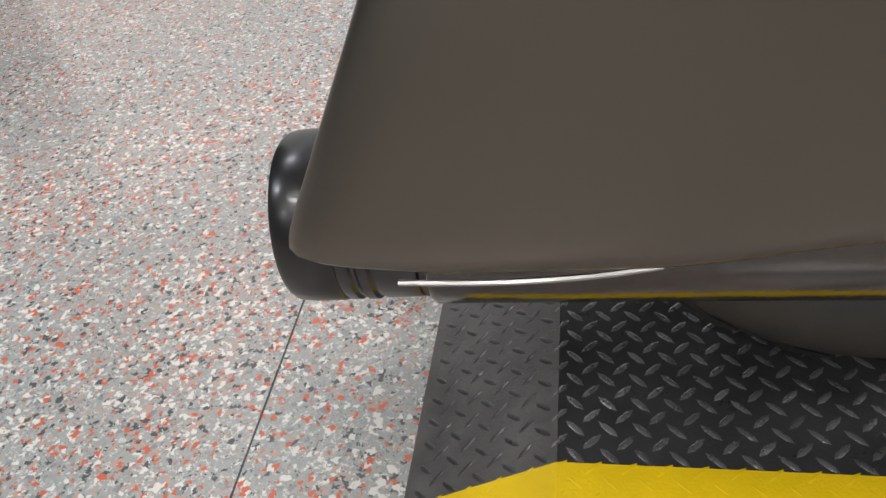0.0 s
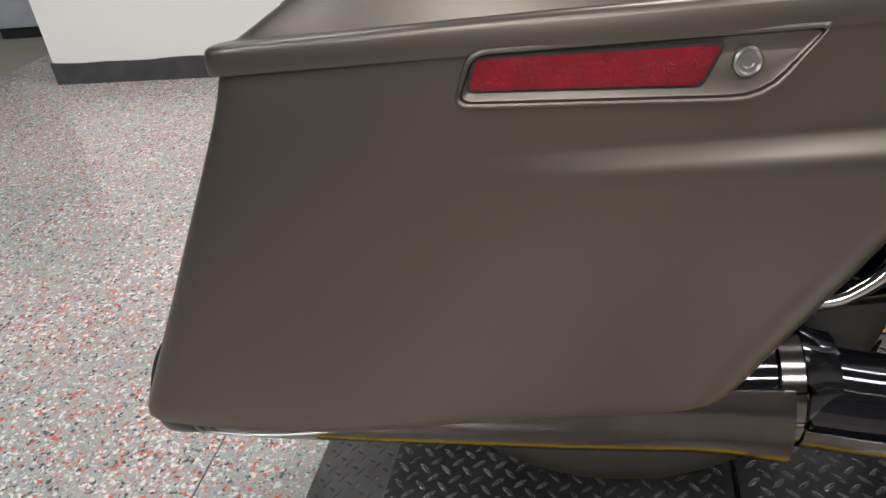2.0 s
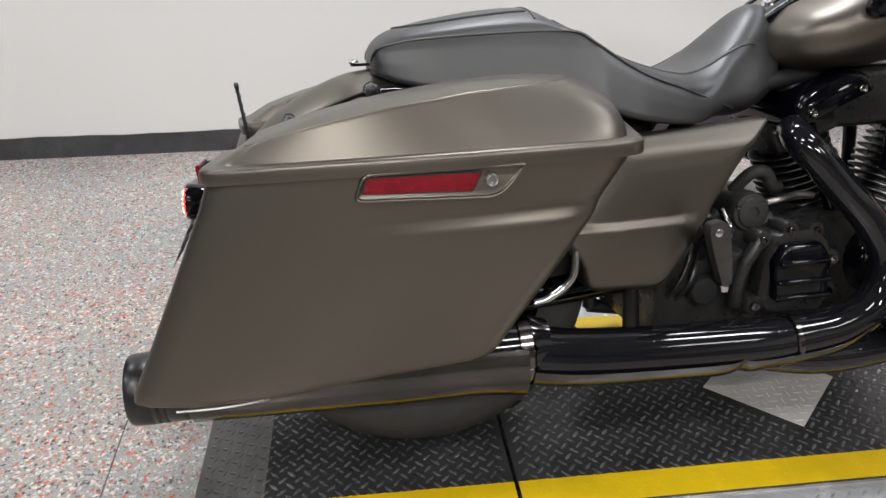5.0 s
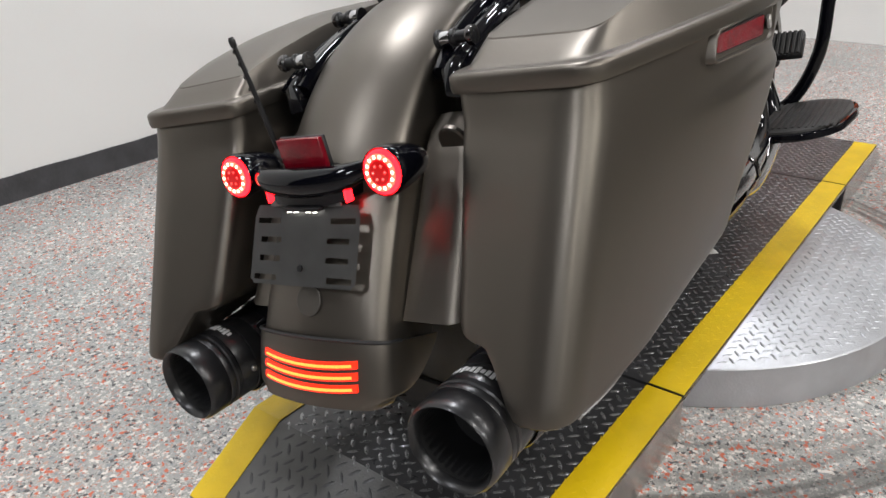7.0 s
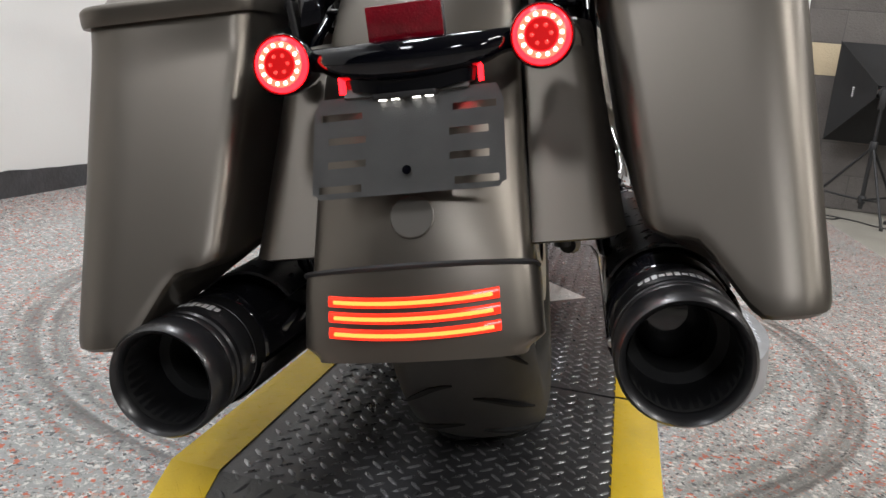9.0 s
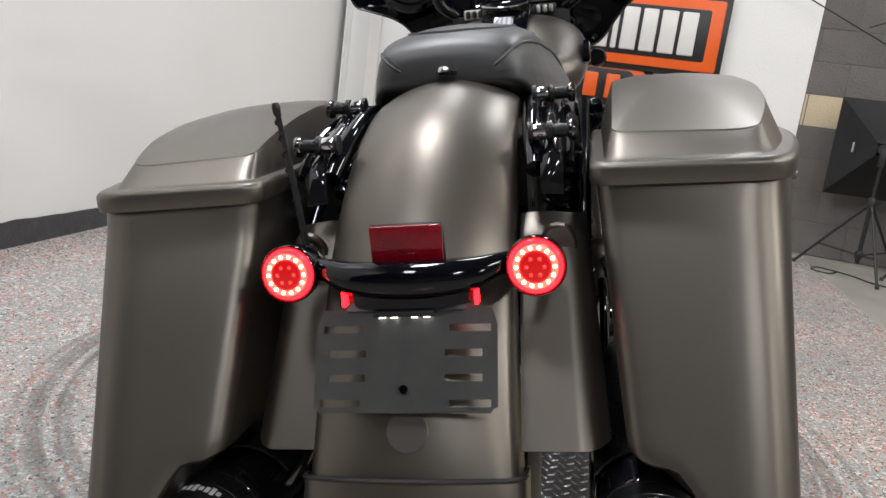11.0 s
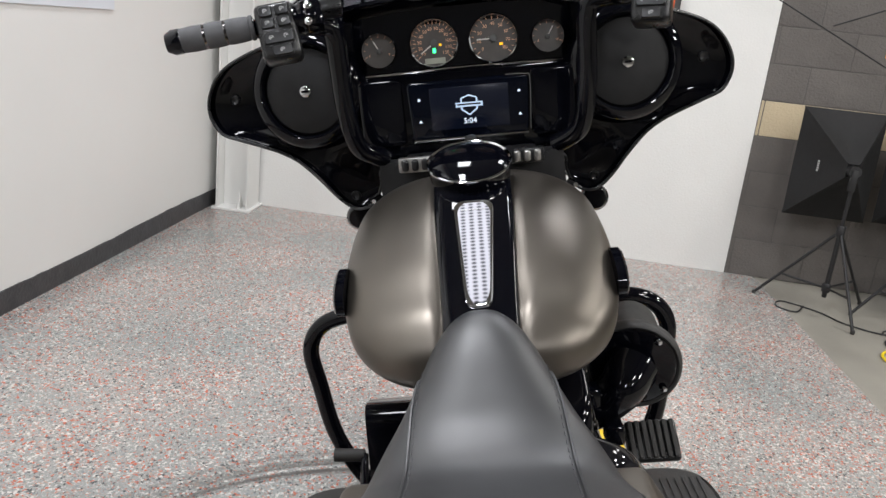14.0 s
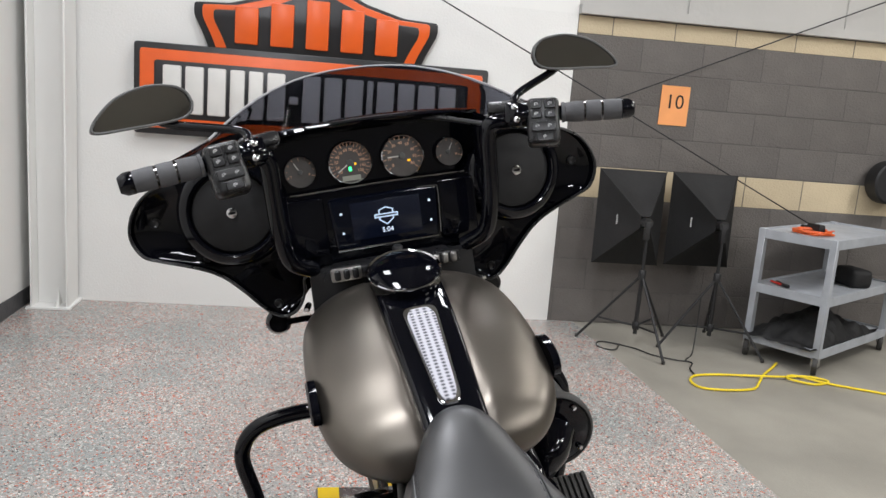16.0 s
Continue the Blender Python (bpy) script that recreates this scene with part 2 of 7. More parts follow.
    K.new(n4.outputs["Fac"], mr.inputs["Value"])
    K.new(mr.outputs["Result"], p.inputs["Roughness"])
    bp = N.new("ShaderNodeBump")
    bp.inputs["Strength"].default_value, bp.inputs["Distance"].default_value = 0.20, 0.004
    K.new(n4.outputs["Fac"], bp.inputs["Height"])
    K.new(bp.outputs["Normal"], p.inputs["Normal"])
    return m


def carbon_weave():
    m, N, K, p = nodes_of("carbon_weave")
    tc = N.new("ShaderNodeTexCoord")
    # rounded strands in columns, each crossed by fine scallops
    def wave(axis, scale, phase):
        w = N.new("ShaderNodeTexWave")
        w.bands_direction = axis
        w.inputs["Scale"].default_value, w.inputs["Phase Offset"].default_value = scale, phase
        K.new(tc.outputs["Object"], w.inputs["Vector"])
        return w.outputs["Fac"]

    def maths(op, a, b):
        n = N.new("ShaderNodeMath")
        n.operation = op
        for k, v in enumerate((a, b)):
            if isinstance(v, float):
                n.inputs[k].default_value = v
            else:
                K.new(v, n.inputs[k])
        return n.outputs[0]
    columns, scallops = wave("Y", 26.0, 1.2), wave("X", 52.0, 0.0)
    mark = maths("MULTIPLY", columns, maths("ADD", maths("MULTIPLY", scallops, 0.75), 0.25))
    rp = N.new("ShaderNodeValToRGB")
    rp.color_ramp.elements[0].position, rp.color_ramp.elements[0].color = 0.1, (0.50, 0.50, 0.55, 1)
    rp.color_ramp.elements[1].position, rp.color_ramp.elements[1].color = 0.8, (0.10, 0.10, 0.115, 1)
    K.new(mark, rp.inputs["Fac"])
    K.new(rp.outputs["Color"], p.inputs["Base Color"])
    p.inputs["Metallic"].default_value, p.inputs["Roughness"].default_value, p.inputs["Coat Weight"].default_value = 0.0, 0.5, 0.1
    p.inputs["Specular IOR Level"].default_value = 0.06
    p.inputs["Coat Roughness"].default_value = 0.25
    return m


def clear_glass(name, tint, rough=0.0, spec=0.5):
    m, N, K, p = nodes_of(name)
    p.inputs["Base Color"].default_value = (*tint, 1)
    p.inputs["Transmission Weight"].default_value = 1.0
    p.inputs["IOR"].default_value = 1.45
    p.inputs["Roughness"].default_value = rough
    p.inputs["Specular IOR Level"].default_value = spec
    return m


RINGS = [(0.60, 0.17, 0.915, 0.010, 1.0), (0.60, 0.17, 0.945, 0.008, 0.9), (0.60, 0.19, 0.95, 0.020, 0.9), (0.61, 0.19, 0.89, 0.018, 0.8), (0.60, 0.17, 1.00, 0.014, 0.6), (0.58, 0.2, 0.92, 0.012, 0.7), (0.66, 0.02, 0.75, 0.012, 0.6)]
FLAKE = flake_floor()
DENIM = material("satin_grey_paint", (0.150, 0.134, 0.115), 0.38, 0.90, 0.03, 3, 0.03, 1500, 0.06)
GLOSS = material("gloss_black", (0.002, 0.0022, 0.004), 0.06, 0.0, 0.05, 5, coat=0.62, spec=0.03)
SATIN_BLACK = material("satin_black", (0.012, 0.012, 0.013), 0.28, 0.0, 0.1, 20, 0.1, 700, spec=0.5)
WRINKLE = material("wrinkle_black", (0.016, 0.016, 0.017), 0.42, 0.1, 0.2, 30, 0.35, 500)
PLASTIC = material("black_plastic", (0.011, 0.011, 0.012), 0.5, 0.0, 0.1, 20, 0.25, 900)
BRACKET = material("bracket_grey", (0.10, 0.10, 0.098), 0.42, 0.0, 0.1, 30, 0.2, 900)
RUBBER = material("tyre_rubber", (0.030, 0.0285, 0.027), 0.6, 0.0, 0.25, 12, 0.25, 500)
GRIP = material("grip_foam", (0.085, 0.085, 0.09), 0.75, 0.0, 0.15, 40, 0.4, 800)
VINYL = material("black_vinyl", (0.0150, 0.0155, 0.0175), 0.45, 0.0, 0.12, 10, 0.10, 1100, spec=0.95)
STITCH = material("thread", (0.07, 0.07, 0.075), 0.7, 0.0, 0.2, 200)
CHROME = material("chrome", (0.62, 0.62, 0.63), 0.08, 1.0, 0.05, 10)
DARK_CHROME = material("smoked_chrome", (0.16, 0.15, 0.15), 0.14, 1.0, 0.15, 9)
STEEL = material("bare_steel", (0.45, 0.44, 0.43), 0.35, 1.0, 0.15, 20)
WALL_WHITE = material("white_wall_paint", (0.78, 0.775, 0.75), 0.45, 0.0, 0.02, 1.2, 0.05, 120)
WALL_GREY = material("grey_block_paint", (0.116, 0.105, 0.097), 0.7, 0.0, 0.12, 4, 0.5, 90, random_tint=0.06)
WALL_CREAM = material("cream_block_paint", (0.52, 0.43, 0.29), 0.75, 0.0, 0.06, 5, 0.4, 90, random_tint=0.05)
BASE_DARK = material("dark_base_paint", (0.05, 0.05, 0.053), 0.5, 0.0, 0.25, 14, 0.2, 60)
CONCRETE = material("bare_concrete", (0.265, 0.25, 0.215), 0.5, 0.0, 0.16, 2.2, 0.15, 80)
CEIL = material("ceiling_sheet", (0.21, 0.203, 0.18), 0.7, 0.0, 0.06, 1)
TREAD_BLACK = material("black_tread_plate", (0.036, 0.036, 0.038), 0.30, 0.0, 0.35, 12, 0.12, 300, 0.25, spec=0.8)
TREAD_YELLOW = material("yellow_tread_paint", (0.78, 0.53, 0.008), 0.38, 0.0, 0.1, 12, 0.15, 300)
TREAD_SILVER = material("bright_tread_plate", (0.50, 0.51, 0.53), 0.36, 0.6, 0.1, 14, 0.15, 200, 0.3)
ORANGE = material("orange_paint", (0.72, 0.105, 0.01), 0.35, 0.0, 0.05, 8)
SIGN_BLACK = material("sign_black", (0.012, 0.012, 0.013), 0.35, 0.0, 0.1, 8)
SIGN_WHITE = material("sign_white", (0.66, 0.65, 0.62), 0.4, 0.0, 0.05, 8)
RED_LENS = material("red_reflector", (0.19, 0.002, 0.010), 0.14, 0.0, 0.25, 60, 0.5, 420, coat=0.6, spec=0.2)
WALL_WHITE_BLOCK = material("white_block_paint", (0.76, 0.755, 0.73), 0.5, 0.0, 0.02, 3, 0.15, 90, random_tint=0.012)
HALL = material("unseen_hall_wall", (0.17, 0.163, 0.155), 0.7, 0.0, 0.05, 2, 0.1, 60)
# Same black as the deck; glints and slight wear painted in as paler metal.
TREAD_GLINT_WORN = material("black_tread_glint_wear", (0.27, 0.27, 0.275), 0.28, 0.7, 0.4, 25, 0.1, 300, 0.3, spec=0.8)
# Paler than the deck: dust plus light on the slope, put into the colour.
TREAD_SLOPE = material("slope_dust_and_sheen", (0.075, 0.074, 0.071), 0.42, 0.0, 0.3, 18, 0.15, 260, 0.25, spec=0.8)
SKIRT = material("bare_edge_plate", (0.52, 0.49, 0.46), 0.24, 1.0, 0.2, 16, 0.2, 120, 0.3)
TREAD_BARE = material("bare_tread_plate", (0.74, 0.72, 0.69), 0.32, 0.15, 0.1, 14, 0.1, 200, 0.3)


# ---------- the room ----------
LEFT_Y, FRONT_X, EPOXY_Y, CEIL_Z = 1.955, 4.17, -1.37, 3.9
FRONT = pose(FRONT_X, 0, 0, 0, 0, -3.0)


def structure(name, bm, mat, label, category, smooth=0):
    return tagged(part(name, bm, mat, None, "", smooth), label, category, kind="structure")


# floor slabs with a sawn joint between them
def joint_x(y, d=0.0):
    return -0.812 - 0.0257 * y + d


def slab(x0, x1, top):
    ya, yb = EPOXY_Y, 2.6
    xs = [x0(ya), x1(ya), x1(yb), x0(yb)]
    return loft([[(x, y, z) for x, y in zip(xs, (ya, ya, yb, yb))] for z in (-0.1, top)], True)


floor = structure("floor_epoxy", slab(lambda y: joint_x(y, 0.0014), lambda y: 4.6, 0.0), FLAKE, "grey epoxy floor strewn with red, white and black chips", "floor")
structure("floor_epoxy_rear", slab(lambda y: -2.9, lambda y: joint_x(y, -0.0014), 0.0), FLAKE, "grey epoxy floor strewn with red, white and black chips", "floor")
structure("floor_joint", slab(lambda y: joint_x(y, -0.0014), lambda y: joint_x(y, 0.0014), -0.0015), BASE_DARK, "dark sawn joint in the floor", "floor joint")
structure("floor_concrete", box((-7.0, -7.0, -0.1), (6.0, EPOXY_Y, -0.003)), CONCRETE, "bare stained concrete floor beside the epoxy", "floor")
structure("floor_rear", box((-7.0, EPOXY_Y, -0.1), (-2.9, 6.0, -0.003)), CONCRETE, "bare concrete floor past the wall's end", "floor")

# left wall: smooth white panel, dark painted base with a ragged upper edge
structure("wall_left", box((-2.49, LEFT_Y, 0), (4.6, LEFT_Y + 0.15, CEIL_Z)), WALL_WHITE, "smooth white painted wall with a dark base", "wall")
b = bmesh.new()
rnd = random.Random(4)
top = []
x, h = -2.5, 0.095
while x < 4.25:
    top.append((x, h))
    x += rnd.uniform(0.03, 0.12)
    h = min(0.103, max(0.088, h + rnd.uniform(-0.004, 0.004)))
top.append((4.3, h))
outline = [(4.3, 0.0), (-2.5, 0.0)] + top
for d0, d1 in ((LEFT_Y - 0.006, LEFT_Y),):
    lo = [b.verts.new((px, d0, pz)) for px, pz in top]
    bo = [b.verts.new((px, d0, 0)) for px, pz in top]
    hi = [b.verts.new((px, d1, pz)) for px, pz in top]
    for i in range(len(top) - 1):
        b.faces.new((bo[i], bo[i + 1], lo[i + 1], lo[i]))
        b.faces.new((lo[i], lo[i + 1], hi[i + 1], hi[i]))
structure("baseboard_left", b, BASE_DARK, "dark painted base with a ragged upper edge", "baseboard")
# The recess looks dark; that darkness is put into this wall's colour.
structure("wall_return", box((-2.49, LEFT_Y + 0.15, 0), (-2.34, 5.5, CEIL_Z)), BASE_DARK, "return wall past the white wall's end, the recess's darkness in its colour", "wall")
structure("wall_recess", box((-7.0, 5.5, 0), (-2.34, 5.65, CEIL_Z)), WALL_GREY, "grey wall deep in the recess", "wall")

# front wall: block wainscot, insulated sheet above it
wf = structure("wall_front", box((-0.0025, -6.6, 0), (0.2, 2.0, 1.93), m=FRONT), material("mortar", (0.105, 0.098, 0.092), 0.85, 0.0, 0.1, 8, 0.3, 120), "painted block wall, white beside grey with cream bands", "wall")
structure("wall_front_white", box((-0.0050, -1.2, 0), (-0.001, 1.998, 1.93), m=FRONT), WALL_WHITE_BLOCK, "white painted joints of the block wall", "wall")
structure("wall_front_upper", box((0.0, -1.2, 1.93), (0.2, 2.0, CEIL_Z), m=FRONT), WALL_WHITE, "white sheet wall above the blocks", "wall")
INSUL = material("vinyl_insulation", (0.44, 0.43, 0.41), 0.6, 0.0, 0.04, 2.0, 0.1, 20)
structure("wall_front_sheet", box((0.02, -6.6, 1.98), (0.2, -1.2, CEIL_Z), m=FRONT), INSUL, "pale insulated sheet wall above the blocks", "wall")
structure("wall_beam", box((-0.05, -6.6, 1.93), (0.2, -1.203, 1.985), m=FRONT), INSUL, "pale steel girt along the top of the blocks", "beam")
for k in range(5):
    structure("sheet_seam", tube([FRONT @ Vector((0.016, -1.9 - 1.05 * k, 1.985)), FRONT @ Vector((0.016, -1.9 - 1.05 * k, CEIL_Z))], 0.007, 6), INSUL, "raised seam of the insulated sheet", "wall seam")

# corner column and the other enclosing walls
col = thing("corner_column", pose(4.135, 1.80, 0), "white painted steel column on a base plate", "column", kind="structure")
for lo, hi in (((-0.11, -0.10, 0.012), (0.10, -0.088, CEIL_Z)), ((-0.11, 0.088, 0.012), (0.10, 0.10, CEIL_Z)), ((-0.006, -0.088, 0.012), (0.006, 0.088, CEIL_Z))):
    part("flange", box(lo, hi, 0.002, 1), WALL_WHITE, col)
part("base_plate", box((-0.13, -0.12, 0.0), (0.12, 0.12, 0.014), 0.002, 1), WALL_WHITE, col)
for sx in (-0.10, 0.08):
    part("anchor_bolt", revolve([(0.012, 0), (0.012, 0.012), (0.007, 0.012), (0.007, 0.03)], pose(sx, -0.04, 0.014), 8), WALL_WHITE, col)
part("gusset", loft([[(x_, y_, z_) for x_, z_ in ((-0.10, 0.014), (-0.10, 0.13), (-0.03, 0.014))] for y_ in (-0.05, -0.042)], True), WALL_WHITE, col)
# Unseen walls added to enclose the hall; their tone shapes the reflections.
structure("unseen_wall_right", box((-7.0, -7.15, 0), (6.0, -7.0, CEIL_Z)), HALL, "unseen far wall added to close the hall, toned for reflections", "wall")
structure("unseen_wall_behind", box((-7.15, -7.0, 0), (-7.0, 6.0, CEIL_Z)), HALL, "unseen wall added behind, toned for reflections", "wall")
structure("ceiling", box((-7.15, -7.15, CEIL_Z), (6.0, 6.0, CEIL_Z + 0.1)), CEIL, "pale sheet ceiling", "ceiling")
for k in range(6):
    structure("ceiling_purlin", box((-7.0, -6.0 + 2.0 * k, CEIL_Z - 0.2), (5.9, -5.94 + 2.0 * k, CEIL_Z)), CEIL, "steel purlin under the ceiling", "beam")


# ---------- lamps: long ceiling fixtures, most of them unseen fill ---
def ceiling_light(x, y, watts, turn=0):
    m = pose(x, y, 3.55, 0, 0, turn)
    fx = thing("ceiling_light", m, "white ceiling fixture with a bright panel, most of them added as fill", "lamp", "ceiling lights")
    part("housing", box((-0.47, -0.18, 0.02), (0.47, 0.18, 0.09), 0.01), WALL_WHITE, fx)
    for sx in (-0.4, 0.4):
        part("hanger", tube([(sx, 0, 0.09), (sx, 0, 0.35)], 0.006, 6), STEEL, fx)
    la = bpy.data.lights.new("panel_light", "AREA")
    la.shape, la.size, la.size_y, la.energy, la.color = "RECTANGLE", 0.9, 0.32, watts, WARM_COLOUR if y < -1.8 else LAMP_COLOUR
    ob = new("panel_light", la)
    ob.parent = fx
    ob.location = (0, 0, 0.012)


for x, y, w in LAMPS:
    ceiling_light(x, y, w)


# ---------- the motorcycle ----------
from mathutils.bvhtree import BVHTree

BIKE = pose(-0.12, -0.062, 0.07, 0, 0, 4.2) @ pose(0, 0, 0, -11.5, 0, 0)
bike = thing("motorcycle", BIKE, "satin grey touring motorcycle with gloss black fairing, leaning on its stand", "motorcycle")


def lerp(a, b, s):
    return a + (b - a) * s


def smooth01(a, b, x):
    t = min(1.0, max(0.0, (x - a) / (b - a)))
    return t * t * (3 - 2 * t)


def curve_at(table, x):
    xs = [p[0] for p in table]
    return float(np.interp(x, xs, [p[1] for p in table]))


def shell(rings, thick=0.004):
    b = loft(rings, False, cyclic=False)
    bmesh.ops.solidify(b, geom=b.faces[:], thickness=thick)
    bmesh.ops.recalc_face_normals(b, faces=b.faces[:])
    return b


# --- saddlebags ---
def seam_z(x):
    u = x + 0.36
    return 0.6175 + 0.0475 * u - 0.05 * u * u


def top_y(f):
    """Outer edge of the bag at the lid seam, f from rear to front."""
    return lerp(0.358, 0.428, f) + 0.148 * f * (1 - f)


def bag_plan(s, inset=0.0, front=0.0):
    """Plan outline of the left bag at level s (0 bottom, 1 lid seam)."""
    xr, xf = lerp(-0.504, -0.353, s) + inset, lerp(0.010, 0.220, s) - inset + front
    yr, yf = lerp(0.346, 0.358, s) - inset, lerp(0.376, 0.428, s) - inset
    yi, yj = lerp(0.203, 0.184, s) + inset, lerp(0.215, 0.200, s) + inset
    pts, rad = [(xr + lerp(0.022, 0.028, s) * (1 - 0.4 * smooth01(0.85, 1.0, s)), yi)], [0.02]
    for i in range(6):
        f = i / 5
        y = lerp(yr, yf, f) + lerp(0.003, 0.037, s) * 4 * f * (1 - f)
        pts.append((lerp(xr - 0.007, xf, f), y))
        rad.append(lerp(0.045, 0.034, smooth01(0.9, 1.0, s)) if i == 0 else 0.040 if i == 5 else 0.06)
    pts.append((xf + lerp(0.056, 0.068, s), yj))
    rad.append(0.03)
    o = round_poly(pts, rad, 5)
    out = []
    for k, q in enumerate(o):
        out.append(q)
        n = {5: 7, 41: 7, 47: 18}.get(k, 1)
        e = o[(k + 1) % len(o)]
        out += [(lerp(q[0], e[0], j / n), lerp(q[1], e[1], j / n)) for j in range(1, n)]
    return out


def bag_body():
    rings = []
    for s, inset in ((0, 0.013), (0.006, 0.0065), (0.018, 0.002), (0.04, 0.0004), (0.08, 0), (0.12, 0), (0.16, 0), (0.25, 0), (0.4, 0), (0.55, 0), (0.62, 0), (0.67, 0), (0.705, 0), (0.735, 0), (0.765, 0), (0.79, 0), (0.82, 0), (0.87, 0), (0.93, 0), (1, 0)):
        ring = []
        for x, y in bag_plan(s, inset):
            zb = curve_at([(-0.5, 0.298), (-0.41, 0.291), (-0.3, 0.293), (-0.23, 0.302), (-0.15, 0.311), (-0.02, 0.323), (0.06, 0.330)], x)
            # the inner lower corner is cut away round the muffler
            zb += 0.066 * (1 - smooth01(0.238, 0.294, y)) + 0.008 * (1 - smooth01(0.20, 0.23, y))
            z = lerp(zb, seam_z(x), s)
            zc = 0.552 + 0.02 * (x - 0.15)
            y += 0.013 * smooth01(-0.26, 0.10, x) * (1 - smooth01(zc - 0.011, zc + 0.013, z)) * smooth01(0.30, 0.37, y) * smooth01(0.33, 0.50, z)
            # where the bottom is raised the ends keep their slope
            t = min(1.0, max(0.0, (z - 0.300) / (seam_z(x) - 0.300)))
            xr, xf = lerp(-0.504, -0.353, s), lerp(0.010, 0.220, s)
            x += 0.151 * (t - s) * (1 - smooth01(0.0, 0.16, x - xr)) + 0.21 * (t - s) * smooth01(-0.16, 0.0, x - xf)
            ring.append((x, y, z))
        rings.append(ring)
    return loft(rings, True)


LID_TOP = [(-0.40, 0.640), (-0.305, 0.6605), (-0.25, 0.675), (-0.2, 0.687), (-0.1, 0.7055), (0.0, 0.7185), (0.08, 0.7235), (0.14, 0.7245), (0.21, 0.7215), (0.3, 0.712)]


def bag_lid():
    base = bag_plan(1.0, -0.007, 0.008)
    rings = [[(x, y, seam_z(x) + 0.001) for x, y in bag_plan(1.0, 0.002)], [(x, y, seam_z(x) - 0.002) for x, y in bag_plan(1.0, -0.006, 0.008)]]
    rings.append([(x, y, seam_z(x) + 0.003) for x, y in base])
    rings.append([(x, y, seam_z(x) + 0.0135) for x, y in base])
    for a in (22, 45, 68, 90):
        d = 0.007 * (1 - math.cos(radians(a)))
        rings.append([(x, y, seam_z(x) + 0.0135 + 0.007 * math.sin(radians(a))) for x, y in bag_plan(1.0, -0.007 + d, 0.008 - d)])
    low = bag_plan(1.0, 0.009, 0.004)
    xa = min(p[0] for p in low)

    def across(p):
        """Share of the way from the rear to the slanted front face, and across from inner to outer edge."""
        x, y = p
        v = min(1, max(0, (y - 0.193) / 0.23))
        xb = lerp(0.286, 0.214, v)
        f = min(1.0, (x - xa) / (xb - xa))
        return f, min(1, max(0, (y - 0.193) / (top_y(f) - 0.009 - 0.193)))

    def up(p, k):
        """From the flange towards the top panel's rim."""
        x, y = p
        f, v = across(p)
        tx = lerp(-0.303, lerp(0.205, 0.140, v), f)
        out = 0.347 + 0.038 * math.sin(math.pi * min(1, f) ** 0.9) + 0.006 * f
        inn = 0.202 + 0.014 * f
        ty = lerp(inn, out, v)
        # the front face bulges, the other faces slope straight
        kx = lerp(k ** 0.9, k ** 2.1, smooth01(0.85, 0.99, f))
        return lerp(x, tx, kx), lerp(y, ty, k)
    for k, dz in ((0.0, 0.0), (0.05, 0.03), (0.14, 0.13), (0.30, 0.31), (0.45, 0.47), (0.6, 0.63), (0.75, 0.78), (0.93, 0.945), (0.975, 0.988), (1.0, 1.003)):
        ring = []
        for p in low:
            x, y = up(p, k)
            z0, z1 = seam_z(p[0]) + 0.0205, curve_at(LID_TOP, up(p, 1)[0])
            f, v = across(p)
            side, fwd = smooth01(0.75, 0.97, v) * smooth01(0.02, 0.10, f), smooth01(0.85, 0.99, f)
            flat = min(1.0, k * 1.015)
            ring.append((x, y, lerp(z0, z1, lerp(lerp(dz, flat, side), k ** 0.8, fwd))))
        rings.append(ring)
    top = [Vector(v) for v in rings[-1]]
    for k in (0.994, 0.978, 0.88, 0.7, 0.5, 0.25):
        c = Vector((-0.06, 0.285, 0))
        ring = []
        for v in top:
            q = c + (v - c) * k
            ring.append((q.x, q.y, curve_at(LID_TOP, q.x) + 0.0015 + 0.010 * (1 - k * k)))
        rings.append(ring)
    return loft(rings, True)


def reflector_frame():
    """Raised bezel on the bag's outer face, in (x, z), y outwards."""
    o = round_poly([(-0.164, 0.589), (0.030, 0.585), (0.065, 0.6305), (-0.151, 0.6275)], [0.01, 0.020, 0.006, 0.012], 4)
    i = round_poly([(-0.151, 0.601), (-0.010, 0.598), (0.003, 0.6205), (-0.145, 0.6205)], [0.004, 0.004, 0.004, 0.004], 4)
    return o, i


